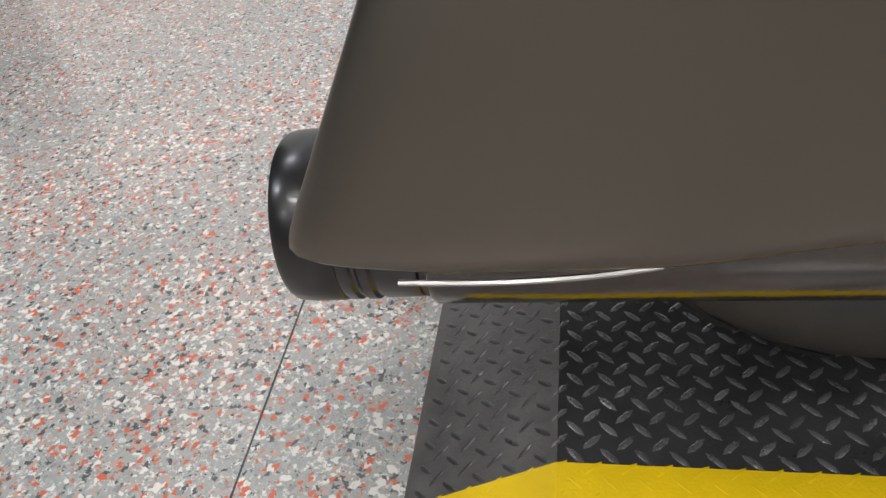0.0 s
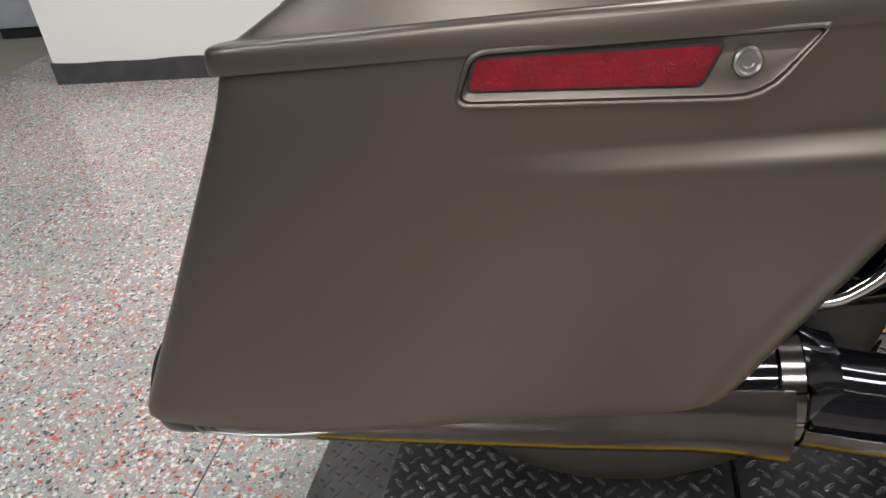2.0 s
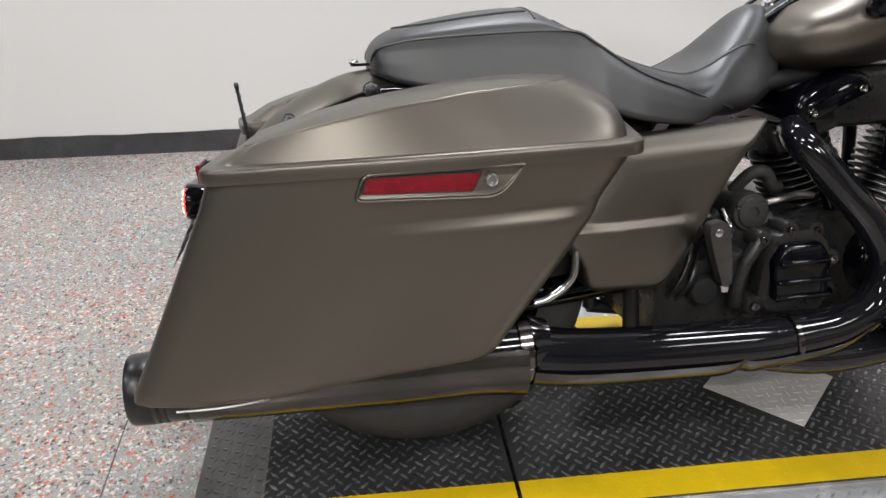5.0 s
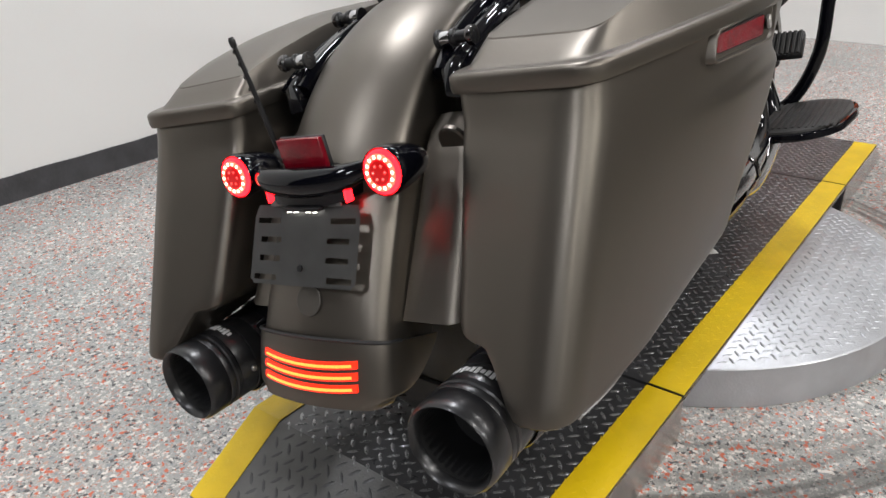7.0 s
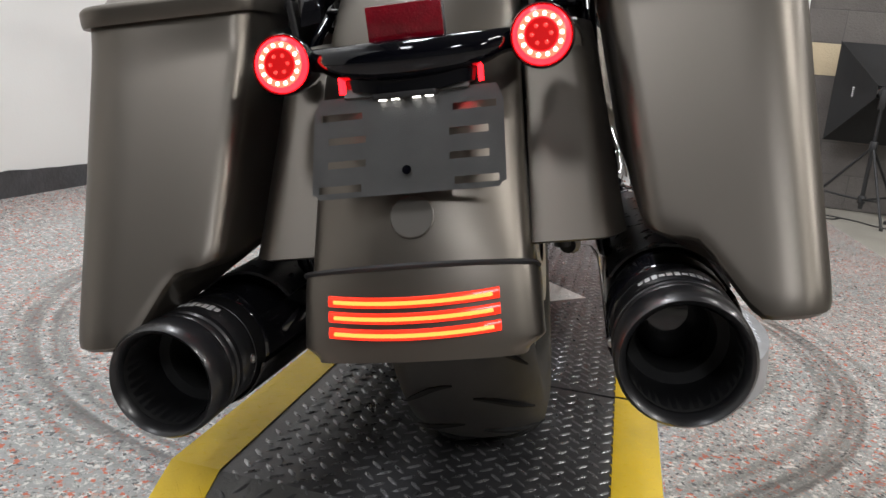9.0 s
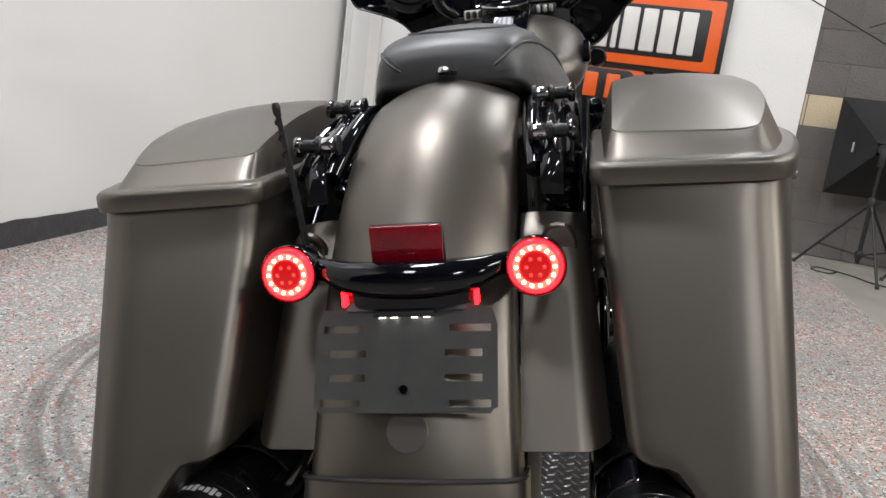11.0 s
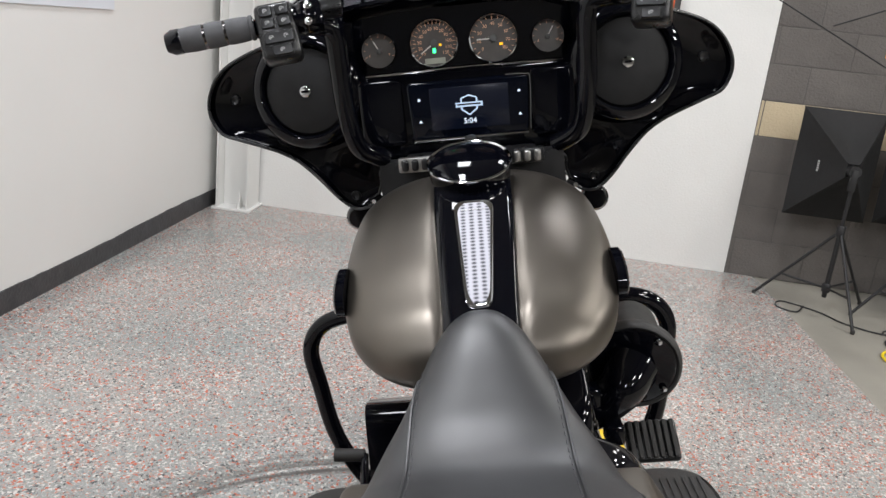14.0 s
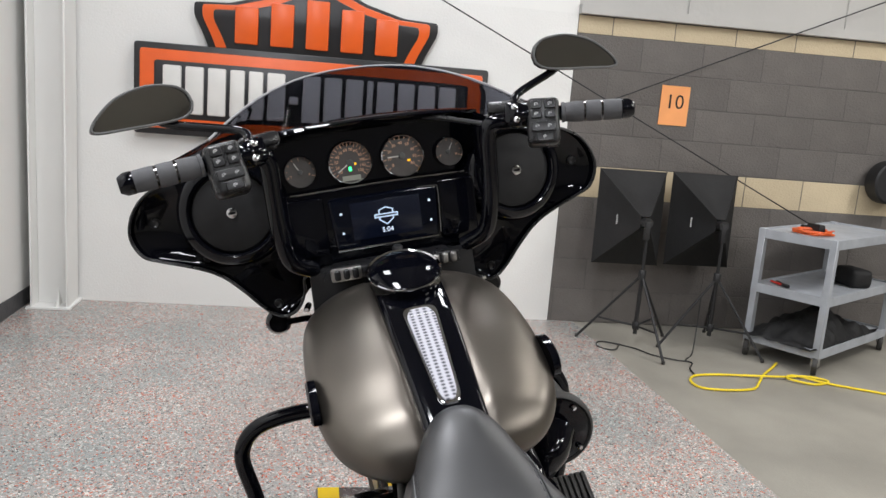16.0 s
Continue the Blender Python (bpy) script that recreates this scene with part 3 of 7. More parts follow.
BAG_OBS = []
for s in (1, -1):
    flip = (lambda b: b) if s > 0 else mirror_y
    bag = part("saddlebag", flip(bag_body()), DENIM, bike, "satin grey hard saddlebag")
    lid = part("lid", flip(bag_lid()), DENIM, bag, smooth=27)
    o, i = reflector_frame()

    def face_y(x):
        f = (x + 0.36) / 0.573
        return lerp(0.357, 0.425, f) + 0.144 * f * (1 - f) - 0.003
    rings = []
    for dy, d in ((-0.02, 0.0), (0.009, 0.0), (0.0125, 0.001), (0.0135, 0.0025), (0.0130, 0.004), (0.0092, 0.0052), (0.0088, 0.0065), (0.0085, 0.014)):
        rings.append([(-0.056 + (x + 0.056) * (1 - d / 0.110), face_y(x) + dy, 0.608 + (z - 0.608) * (1 - d / 0.0215)) for x, z in o])
    part("reflector_bezel", flip(loft(rings, True)), DENIM, bag, smooth=30)
    part("reflector_gasket", flip(loft([[(-0.0755 + (x + 0.0755) * 1.035, face_y(x) + dy, 0.610 + (z - 0.610) * 1.16) for x, z in i] for dy in (0.003, 0.0092)], True)), PLASTIC, bag)
    rings = [[(x, face_y(x) + dy, z) for x, z in i] for dy in (0.003, 0.0112)]
    part("side_reflector", flip(loft(rings, True)), RED_LENS, bag, "red plastic side reflector")
    part("lock", flip(revolve([(0.009, 0), (0.009, 0.003), (0.0075, 0.0045), (0.006, 0.003), (0.004, 0.003), (0.003, 0.002)], aim((0.0165, face_y(0.0165) + 0.0105, 0.610), (0.13, 1, 0)), 20)), STEEL, bag, "round steel lock barrel")
    # hinge knuckle at the lid's inner front, and the lower guard strap
    part("hinge", flip(revolve([(0.006, -0.022), (0.012, -0.02), (0.014, -0.008), (0.010, 0.0), (0.014, 0.006), (0.013, 0.02), (0.006, 0.024)], aim((0.170, 0.186, 0.690), (0.3, 1, 0.1)), 14)), GLOSS, bag, "black lid hinge")
    if s < 0:
        part("trim_strip", flip(tube([(-0.440, 0.334, 0.282), (-0.40, 0.342, 0.2845), (-0.367, 0.346, 0.2865), (-0.335, 0.346, 0.2880), (-0.306, 0.3445, 0.2905)], 0.0017, 6, 10)), STEEL, bag, "thin bright trim strip")
    # Dark arc added to hide bright slivers between bag and muffler.
    arc = [radians(a) for a in range(15, 150, 12)]
    part("gap_cover", flip(shell([[(x, 0.226 + 0.0655 * math.cos(a), 0.276 + 0.0655 * math.sin(a)) for a in arc] for x in (-0.36, -0.2, 0.0, 0.04)], 0.003)), SATIN_BLACK, bag, "black arc added to close the gap over the muffler")
    BAG_OBS.append(bag)

# --- rear fender ---
FENDER = [(0.06, 0.742), (-0.03, 0.745), (-0.094, 0.741), (-0.16, 0.729), (-0.245, 0.689), (-0.311, 0.635), (-0.375, 0.560), (-0.426, 0.470), (-0.458, 0.400), (-0.477, 0.350), (-0.492, 0.303), (-0.497, 0.278)]


def fender_rings(profile, n, widths, depth, grow=0.0):
    pts = spline([(x, z) for x, z in profile], n)
    rings = []
    for i, p in enumerate(pts):
        a, c = pts[max(i - 1, 0)], pts[min(i + 1, n)]
        t = (c - a) / np.linalg.norm(c - a)
        f = i / n
        w = (lerp(widths[0], widths[1], f) + grow) * (1 - 0.15 * smooth01(0.935, 1.0, f))
        # the tail is flatter across, with rounder flanks
        bend, fall = lerp(3.6, 1.7, smooth01(0.55, 0.85, f)), lerp(0.010, 0.030, smooth01(0.55, 0.85, f))
        ring = []
        for k in range(25):
            u = -1 + 2 * k / 24
            y = w * math.sin(u * math.pi / 2)
            ring.append((y, bend * y * y + fall * abs(u) ** 8))
        edge = bend * w * w + fall
        skirt = depth * lerp(0.75, 1.0, f) * (1 - 0.92 * smooth01(0.78, 0.985, f))
        ring = [(-w * 0.985, edge + skirt)] + [(-w, edge + skirt * 0.4)] + ring + [(w, edge + skirt * 0.4)] + [(w * 0.985, edge + skirt)]
        rings.append((p, t, ring))
    out = []
    for p, t, ring in rings:
        # inward normal points to the wheel's middle
        c = np.array([-0.033, 0.33]) - p
        nrm = np.array([-t[1], t[0]])
        if nrm @ c < 0:
            nrm = -nrm
        shift = 0.006 * smooth01(-0.15, -0.45, p[0])
        out.append([(p[0] + nrm[0] * (d - grow), y + shift, p[1] + nrm[1] * (d - grow)) for y, d in ring])
    return out


fr = fender_rings(FENDER, 60, (0.090, 0.110), 0.075)
cut = max(i for i, r in enumerate(fr) if r[14][2] > 0.352)
fender = part("rear_fender", shell(fr[:cut + 1]), DENIM, bike, "satin grey stretched rear fender")
fr2 = fender_rings(FENDER, 120, (0.090, 0.110), 0.085, 0.0055)
cut2 = max(i for i, r in enumerate(fr2) if r[14][2] > 0.359)
tail = part("tail_panel", shell(fr2[cut2:]), DENIM, bike, "grey fender tip with three light bars")
PLUG = material("plug_grey", (0.125, 0.116, 0.104), 0.42, 0.75, 0.05, 9)
part("blanking_plug", revolve([(0.0205, 0), (0.0205, 0.0010), (0.0195, 0.0016)], aim((-0.4572, 0.004, 0.402), (-0.91, 0, 0.42)), 28), PLUG, fender, smooth=15)

# Thin dark line added for the dark gap along the tail panel's seam.
seam_ring = [Vector(v) for v in fr2[cut2][2:27]]
part("tail_seam_line", tube(seam_ring, 0.0028, 6), PLASTIC, tail, "dark line put in for the seam's gap")
TAIL_GLOW = glowing("tail_led_glow", (1.0, 0.028, 0.008), 1.9, (0.35, 0.02, 0.01))
TAIL_MID = glowing("tail_guide_glow", (1.0, 0.24, 0.04), 3.8, (0.4, 0.06, 0.01))
TAIL_HOT = glowing("tail_led_spot", (1.0, 0.35, 0.07), 5.0, (0.5, 0.1, 0.02))
SIG_GLOW = glowing("signal_led_glow", (1.0, 0.50, 0.32), 11.0, (0.6, 0.1, 0.05))
SIG_RED = glowing("signal_lens_glow", (1.0, 0.006, 0.010), 13.0, (0.4, 0.004, 0.005))
SIG_CORE = glowing("signal_core_glow", (1.0, 0.012, 0.014), 0.55, (0.3, 0.004, 0.005))
SIG_DOT = glowing("signal_core_dot", (1.0, 0.06, 0.05), 1.6, (0.4, 0.01, 0.01))
SIG_INNER = glowing("signal_ring_glow", (1.0, 0.10, 0.06), 4.5, (0.5, 0.03, 0.02))


def on_tail(y, z, lift=0.0):
    """Point on the tail panel's rear face."""
    prof = [(zz, xx) for xx, zz in reversed(FENDER)]
    x = float(np.interp(z, [p[0] for p in prof], [p[1] for p in prof]))
    x += 1.7 * (y - 0.006) ** 2
    return Vector((x - 0.0062 - lift, y, z))


for z in (0.3325, 0.3190, 0.3050):
    rings = []
    for k in range(21):
        y = -0.072 + 0.158 * k / 20
        bow = -0.002 * (1 - ((y - 0.007) / 0.079) ** 2)
        rings.append([on_tail(y, z + bow + dz, l) for dz, l in ((-0.0046, -0.003), (-0.0044, 0.0018), (0, 0.0034), (0.0044, 0.0018), (0.0046, -0.003))])
    bar = part("light_bar", loft(rings, True), TAIL_GLOW, tail, "lit red light bar")
    hot = [on_tail(-0.066 + 0.146 * k / 16, z - 0.002 * (1 - ((-0.073 + 0.146 * k / 16) / 0.079) ** 2), 0.0026) for k in range(17)]
    part("light_guide", tube(hot, 0.0019, 6), TAIL_MID, bar)
    for y in (-0.046, -0.011, 0.025, 0.060):
        c = on_tail(y, z - 0.002 * (1 - ((y - 0.007) / 0.079) ** 2) - 0.001, 0.0026)
        b = bmesh.new()
        bmesh.ops.create_icosphere(b, subdivisions=1, radius=0.0011, matrix=Matrix.Translation(c))
        part("led", b, TAIL_HOT, tail)

# --- filler panels beside the fender ---
for s in (1, -1):
    rows = []
    for k in range(15):
        f = k / 14
        z = lerp(0.580, 0.362, f)
        x = -0.278 - 0.135 * f ** 1.1
        y0, y1 = 0.100, lerp(0.174, 0.190, f)
        rnd = 0.020 * max(0, 1 - f * 7) ** 2
        row = []
        for j in range(9):
            u = j / 8
            bend = 0.03 * max(0.0, (u - 0.72) / 0.28) ** 2
            row.append((x + bend + rnd * 1.4, s * lerp(y0, y1, u), z - 0.014 * max(0, 1 - f * 6) * (u - 0.3) ** 2))
        rows.append(row)
    fill = part("filler_panel", shell(rows, 0.004), DENIM, bike, "grey filler panel between fender and saddlebag")
    oval = [(0.020 * c, 0.027 * d) for c, d in squircle(1, 1, 28, 2.2)]
    b = bmesh.new()
    m = pose(-0.292, s * 0.142, 0.548, 0, 0, 0) @ pose(0, 0, 0, 0, -24, 0)
    rings = [[m @ Vector((-d, y, z)) for y, z in oval] for d in (-0.004, 0.0025)] + [[m @ Vector((-0.004, y * 0.9, z * 0.9)) for y, z in oval]]
    part("oval_cover", loft(rings, True), DENIM, fill, smooth=15)

# --- antenna on the left panel ---
ant = part("antenna", tube([(-0.322, 0.136, 0.558), (-0.333, 0.140, 0.64), (-0.342, 0.147, 0.716)], [0.0042, 0.0036, 0.0032], 10, 12), SATIN_BLACK, bike, "short black whip antenna")
rings = []
for k in range(90):
    f = k / 89
    c = Vector((-0.322 - 0.020 * f, 0.136 + 0.011 * f, 0.558 + 0.155 * f))
    a = f * 2 * math.pi * 9
    rings.append(c + Vector((math.cos(a), math.sin(a), 0)) * 0.0038)
part("coil_wrap", tube(rings, 0.0011, 5), SATIN_BLACK, ant)
part("tip", revolve([(0.003, -0.008), (0.0045, -0.006), (0.0048, 0.002), (0.003, 0.006)], aim((-0.342, 0.147, 0.716), (-0.1, 0.06, 1)), 10), SATIN_BLACK, ant)
part("antenna_foot", revolve([(0.013, -0.006), (0.012, 0.006), (0.006, 0.014)], aim((-0.320, 0.135, 0.550), (-0.12, 0.05, 1)), 16), PLASTIC, ant)

# --- turn signal bar, reflector, number plate holder ---
bar = part("signal_bar", tube([(-0.385, 0.108, 0.553), (-0.405, 0.085, 0.551), (-0.418, 0.055, 0.545), (-0.424, 0.0, 0.543), (-0.418, -0.055, 0.545), (-0.405, -0.085, 0.551), (-0.385, -0.108, 0.553)], [0.011, 0.012, 0.017, 0.019, 0.017, 0.012, 0.011], 14, 28), GLOSS, bike, "gloss black turn signal bar")
part("bar_skirt", loft([[(x, y, z) for y, z in [(-0.066 * k, 0.543), (-0.060 * k, 0.518), (-0.03 * k, 0.513), (0.03 * k, 0.513), (0.060 * k, 0.518), (0.066 * k, 0.543), (0.03, 0.556), (-0.03, 0.556)]] for x, k in ((-0.385, 1.0), (-0.418, 1.0), (-0.428, 0.8))], True), GLOSS, bar)
for s in (1, -1):
    part("side_marker", box((-0.424, s * 0.066 - 0.002, 0.517), (-0.412, s * 0.066 + 0.002, 0.541), 0.001), SIG_RED, bar, "small lit red marker")
    m = aim((-0.412, s * 0.1235, 0.551), (-1, 0, 0.06))
    sig = part("turn_signal", revolve([(0.002, -0.075), (0.010, -0.072), (0.018, -0.060), (0.0245, -0.040), (0.0285, -0.015), (0.0295, -0.003), (0.0295, 0.003), (0.028, 0.006), (0.0265, 0.004)], m, 32), GLOSS, bike, "gloss black bullet turn signal, lit red")
    part("lens", revolve([(0.0268, 0.002), (0.026, 0.006), (0.022, 0.0085), (0.013, 0.010), (0.002, 0.0105)], m, 32), SIG_RED, sig, "glowing red lens")
    rr = [[m @ Vector(((0.0182 + 0.0034 * math.cos(c)) * math.cos(a), (0.0182 + 0.0034 * math.cos(c)) * math.sin(a), 0.0088 + 0.0014 * math.sin(c))) for c in (2 * math.pi * j / 8 for j in range(8))] for a in (2 * math.pi * k / 36 for k in range(36))]
    ring = part("led_ring", loft(rr, closed=True), SIG_INNER, sig, "bright ring of leds")
    for k in range(14):
        a = 2 * math.pi * k / 14
        b = bmesh.new()
        bmesh.ops.create_icosphere(b, subdivisions=1, radius=0.0026, matrix=m @ Matrix.Translation((0.0182 * math.cos(a), 0.0182 * math.sin(a), 0.0092)))
        part("led", b, SIG_GLOW, ring)
    part("lens_core", revolve([(0.0150, 0.0080), (0.0148, 0.0104), (0.008, 0.0112), (0.001, 0.0114)], m, 28), SIG_CORE, sig, "dark red lens middle")
    for k in range(6):
        a = 2 * math.pi * k / 6
        b = bmesh.new()
        bmesh.ops.create_icosphere(b, subdivisions=1, radius=0.0023, matrix=m @ Matrix.Translation((0.0085 * math.cos(a), 0.0085 * math.sin(a), 0.0106)))
        part("led", b, SIG_DOT, sig)
    part("stalk", tube([(-0.388, s * 0.108, 0.553), (-0.382, s * 0.118, 0.552)], 0.010, 10), GLOSS, sig)
PLATE_LED = glowing("plate_led", (1.0, 0.96, 0.90), 9.0, (0.5, 0.5, 0.5))
lamp_ = part("plate_lamp", box((-0.434, -0.026, 0.509), (-0.418, 0.034, 0.5145), 0.001), PLASTIC, bar, "small plate lamp with white leds")
for y in (-0.018, -0.006, 0.014, 0.026):
    part("led", box((-0.432, y - 0.003, 0.5078), (-0.422, y + 0.003, 0.5092)), PLATE_LED, lamp_)
refl = part("rear_reflector", box((-0.004, -0.036, 0), (0.004, 0.036, 0.038), 0.002, 2, m=pose(-0.405, 0.002, 0.557, 0, -6, 0)), RED_LENS, bike, "upright red rear reflector")
part("backing", box((0.0035, -0.037, -0.016), (0.009, 0.037, 0.0385), 0.0015, 1, m=pose(-0.405, 0.002, 0.557, 0, -6, 0)), PLASTIC, refl)


def plate_holder():
    """Flat holder, 180 x 100 mm, with four slots on each side and one hole."""
    ys = [-0.0895, -0.083, -0.075, -0.043, -0.039, -0.0045, 0.0045, 0.039, 0.043, 0.075, 0.083, 0.0895]
    zs = [0.0, 0.0055, 0.0125, 0.018, 0.026, 0.0295, 0.0365, 0.053, 0.060, 0.077, 0.084, 0.1]
    holes = set()
    for zi, wide in ((1, True), (5, False), (7, False), (9, True)):
        holes |= {(yi, zi) for yi in ((1, 2, 8, 9) if wide else (2, 3, 7, 8))}
    b = bmesh.new()
    grid = {}

    def v(i, j):
        if (i, j) not in grid:
            y, z = ys[i], zs[j]
            cy = 0.004 if i in (0, len(ys) - 1) and j in (0, len(zs) - 1) else 0
            grid[(i, j)] = b.verts.new((0, y - math.copysign(cy, y), z + (cy if j == 0 else -cy)))
        return grid[(i, j)]
    for i in range(len(ys) - 1):
        for j in range(len(zs) - 1):
            if (i, j) not in holes:
                b.faces.new((v(i, j), v(i + 1, j), v(i + 1, j + 1), v(i, j + 1)))
    bmesh.ops.solidify(b, geom=b.faces[:], thickness=0.003)
    bmesh.ops.recalc_face_normals(b, faces=b.faces[:])
    bmesh.ops.transform(b, matrix=pose(-0.466, 0.004, 0.4245, 0, 26.5, 0), verts=b.verts[:])
    return b


holder = part("plate_holder", plate_holder(), BRACKET, bike, "empty grey number plate holder with slots", smooth=20)
part("hole", revolve([(0.0042, 0), (0.0042, 0.0015)], pose(-0.466, 0.004, 0.4245, 0, 26.5, 0) @ pose(-0.0017, 0, 0.022, 0, -90, 0), 14), GLOSS, holder)
part("hanger", plate(round_poly([(-0.062, 0.098), (-0.045, 0.118), (0.045, 0.118), (0.062, 0.098)], 0.006), -0.003, 0.0, "yz"), BRACKET, holder).matrix_local = pose(-0.466, 0.004, 0.4245, 0, 26.5, 0)

# --- mufflers ---
CAP_BLACK = material("muffler_cap_black", (0.010, 0.010, 0.011), 0.31, 0.0, 0.15, 30, coat=0.12)
PIPE_BLACK = material("black_chrome_pipe", (0.007, 0.007, 0.009), 0.07, 0.0, 0.1, 14, 0.04, 60, coat=1.0, spec=0.08)
# Mottled near-black for the inside of the bore.
INNER = material("dark_bore", (0.006, 0.006, 0.006), 0.7, 0.0, 0.3, 40)
SMOKED = material("smoked_shield", (0.118, 0.110, 0.106), 0.16, 1.0, 0.25, 7, 0.03, 90, 0.4)
PALE_MARK = material("pale_print", (0.6, 0.6, 0.6), 0.5, 0.0, 0.1, 50)
for s in (1, -1):
    y_tip, y_run, z_tip, x_tip = (0.256, -0.050, 0.267, -0.484) if s > 0 else (0.2225, 0.014, 0.2755, -0.508)
    ax = lambda x: Vector((x, s * (y_tip + y_run * (x + 0.52)), z_tip + 0.003 * (x + 0.52)))
    m = aim(ax(x_tip), (1, s * y_run, 0.003))
    muff = part("muffler", revolve([(0.052, 0.09), (0.0575, 0.094), (0.059, 0.10), (0.059, 0.60), (0.056, 0.625), (0.048, 0.645), (0.044, 0.66)], m, 40), PIPE_BLACK, bike, "long gloss black muffler")
    cap = part("end_cap", revolve([(0.046, 0.060), (0.0462, 0.0), (0.049, -0.014), (0.0535, -0.018), (0.0565, -0.014), (0.0575, -0.004), (0.0575, 0.016), (0.056, 0.018), (0.0575, 0.020), (0.0575, 0.026), (0.0555, 0.028), (0.0555, 0.030), (0.0575, 0.032), (0.0575, 0.038), (0.0555, 0.040), (0.0555, 0.042), (0.057, 0.044), (0.057, 0.068), (0.0555, 0.069), (0.057, 0.070), (0.0565, 0.095), (0.05, 0.097)], m, 48, ring=True), CAP_BLACK, muff, "black machined end cap with grooves")
    part("bore", revolve([(0.0463, -0.006), (0.0463, 0.055), (0.036, 0.058), (0.034, 0.062), (0.034, 0.16), (0.001, 0.165)], m, 32, caps=False), INNER, muff, "dark open muffler bore")
    part("cap_screw", revolve([(0.005, 0), (0.005, 0.002), (0.003, 0.004)], aim(ax(x_tip + 0.058) + Vector((0, -s * 0.0565, -0.004)), (0, -s, -0.07)), 10), STEEL, muff)
    bars = bmesh.new()
    for k in range(10):
        a = math.pi / 2 + (k - 4.5) * 0.115
        p0 = ax(x_tip + 0.055)
        d = Vector((0, math.cos(a), math.sin(a)))
        t = Vector((0, -math.sin(a), math.cos(a)))
        q = [p0 + d * 0.0574 + t * (0.0024 * e) + Vector(((0.0035 + 0.0015 * (k % 3)) * g, 0, 0)) for e, g in ((-1, -1), (1, -1), (1, 1), (-1, 1))]
        r = [v + d * 0.0003 for v in q]
        loft([q, r], True, bm=bars)
    part("print_mark", bars, PALE_MARK, muff, "pale printed marks")
    # outer heat shield: from the end cap to a flared front end, open towards the wheel
    arc = [radians(a) for a in range(-165, 28, 8)]
    rows = []
    for x, r in ((x_tip + 0.074, 0.0600), (x_tip + 0.077, 0.0622), (x_tip + 0.2, 0.0628), (-0.1, 0.0632), (0.02, 0.0640), (0.055, 0.0665), (0.085, 0.0710), (0.104, 0.0735)):
        c = ax(x) - Vector((0, 0, 0.010 * smooth01(-0.42, -0.12, x)))
        rows.append([(x, c.y + s * r * math.cos(a), c.z + r * math.sin(a)) for a in arc])
    part("muffler_shield", shell(rows, 0.002), SMOKED, muff, "smoked chrome heat shield")
    clamp = part("muffler_clamp", revolve([(0.0605, -0.012), (0.0625, -0.010), (0.0625, 0.010), (0.0605, 0.012)], aim(ax(0.105), (1, 0, 0)), 36, ring=True), DARK_CHROME, bike, "chromed muffler clamp")
    part("bolt_lug", box((0.092, s * 0.268, 0.262), (0.118, s * 0.290, 0.296), 0.005, m=None), DARK_CHROME, clamp)
    part("front_pipe", tube([(0.09, s * 0.231, 0.270), (0.20, s * 0.236, 0.252), (0.34, s * 0.238, 0.242), (0.50, s * 0.238, 0.235), (0.57, s * 0.238, 0.233), (0.63, s * 0.236, 0.236)], [0.051, 0.047, 0.046, 0.046, 0.044, 0.040], 32, 40), PIPE_BLACK, bike, "gloss black exhaust pipe")

# --- seat ---
SEAT = [(-0.098, 0.754, 0.738, 0.045), (-0.0965, 0.768, 0.735, 0.06), (-0.092, 0.781, 0.731, 0.082), (-0.080, 0.794, 0.726, 0.102), (-0.055, 0.806, 0.716, 0.117), (0.0, 0.818, 0.704, 0.129), (0.07, 0.828, 0.694, 0.142), (0.13, 0.833, 0.684, 0.153), (0.170, 0.833, 0.676, 0.160), (0.195, 0.826, 0.672, 0.165), (0.225, 0.806, 0.668, 0.171), (0.27, 0.778, 0.660, 0.174), (0.33, 0.746, 0.640, 0.176), (0.40, 0.721, 0.626, 0.172), (0.46, 0.713, 0.621, 0.156), (0.51, 0.732, 0.618, 0.134), (0.545, 0.760, 0.617, 0.114), (0.575, 0.787, 0.619, 0.098), (0.600, 0.807, 0.626, 0.085), (0.620, 0.818, 0.636, 0.075), (0.638, 0.8215, 0.652, 0.064), (0.650, 0.818, 0.68, 0.052), (0.659, 0.808, 0.71, 0.034), (0.663, 0.795, 0.74, 0.014)]


# stitched crease between the top and the side panels: x, half width, height, half width at the base
CREASE = [(-0.098, 0.058, 0.7515, 0.060), (-0.0965, 0.070, 0.760, 0.074), (-0.094, 0.079, 0.767, 0.085), (-0.088, 0.086, 0.7735, 0.095), (-0.075, 0.092, 0.779, 0.104), (-0.04, 0.100, 0.785, 0.117), (0.0, 0.107, 0.788, 0.127), (0.06, 0.113, 0.790, 0.137), (0.11, 0.116, 0.791, 0.146), (0.17, 0.119, 0.791, 0.160), (0.21, 0.123, 0.790, 0.168), (0.25, 0.130, 0.785, 0.176), (0.28, 0.143, 0.763, 0.181), (0.35, 0.154, 0.716, 0.180), (0.435, 0.152, 0.682, 0.166), (0.53, 0.135, 0.643, 0.142)]


def crease_at(x):
    xs = [c[0] for c in CREASE]
    return [float(np.interp(x, xs, [c[k] for c in CREASE])) for k in (1, 2, 3)]


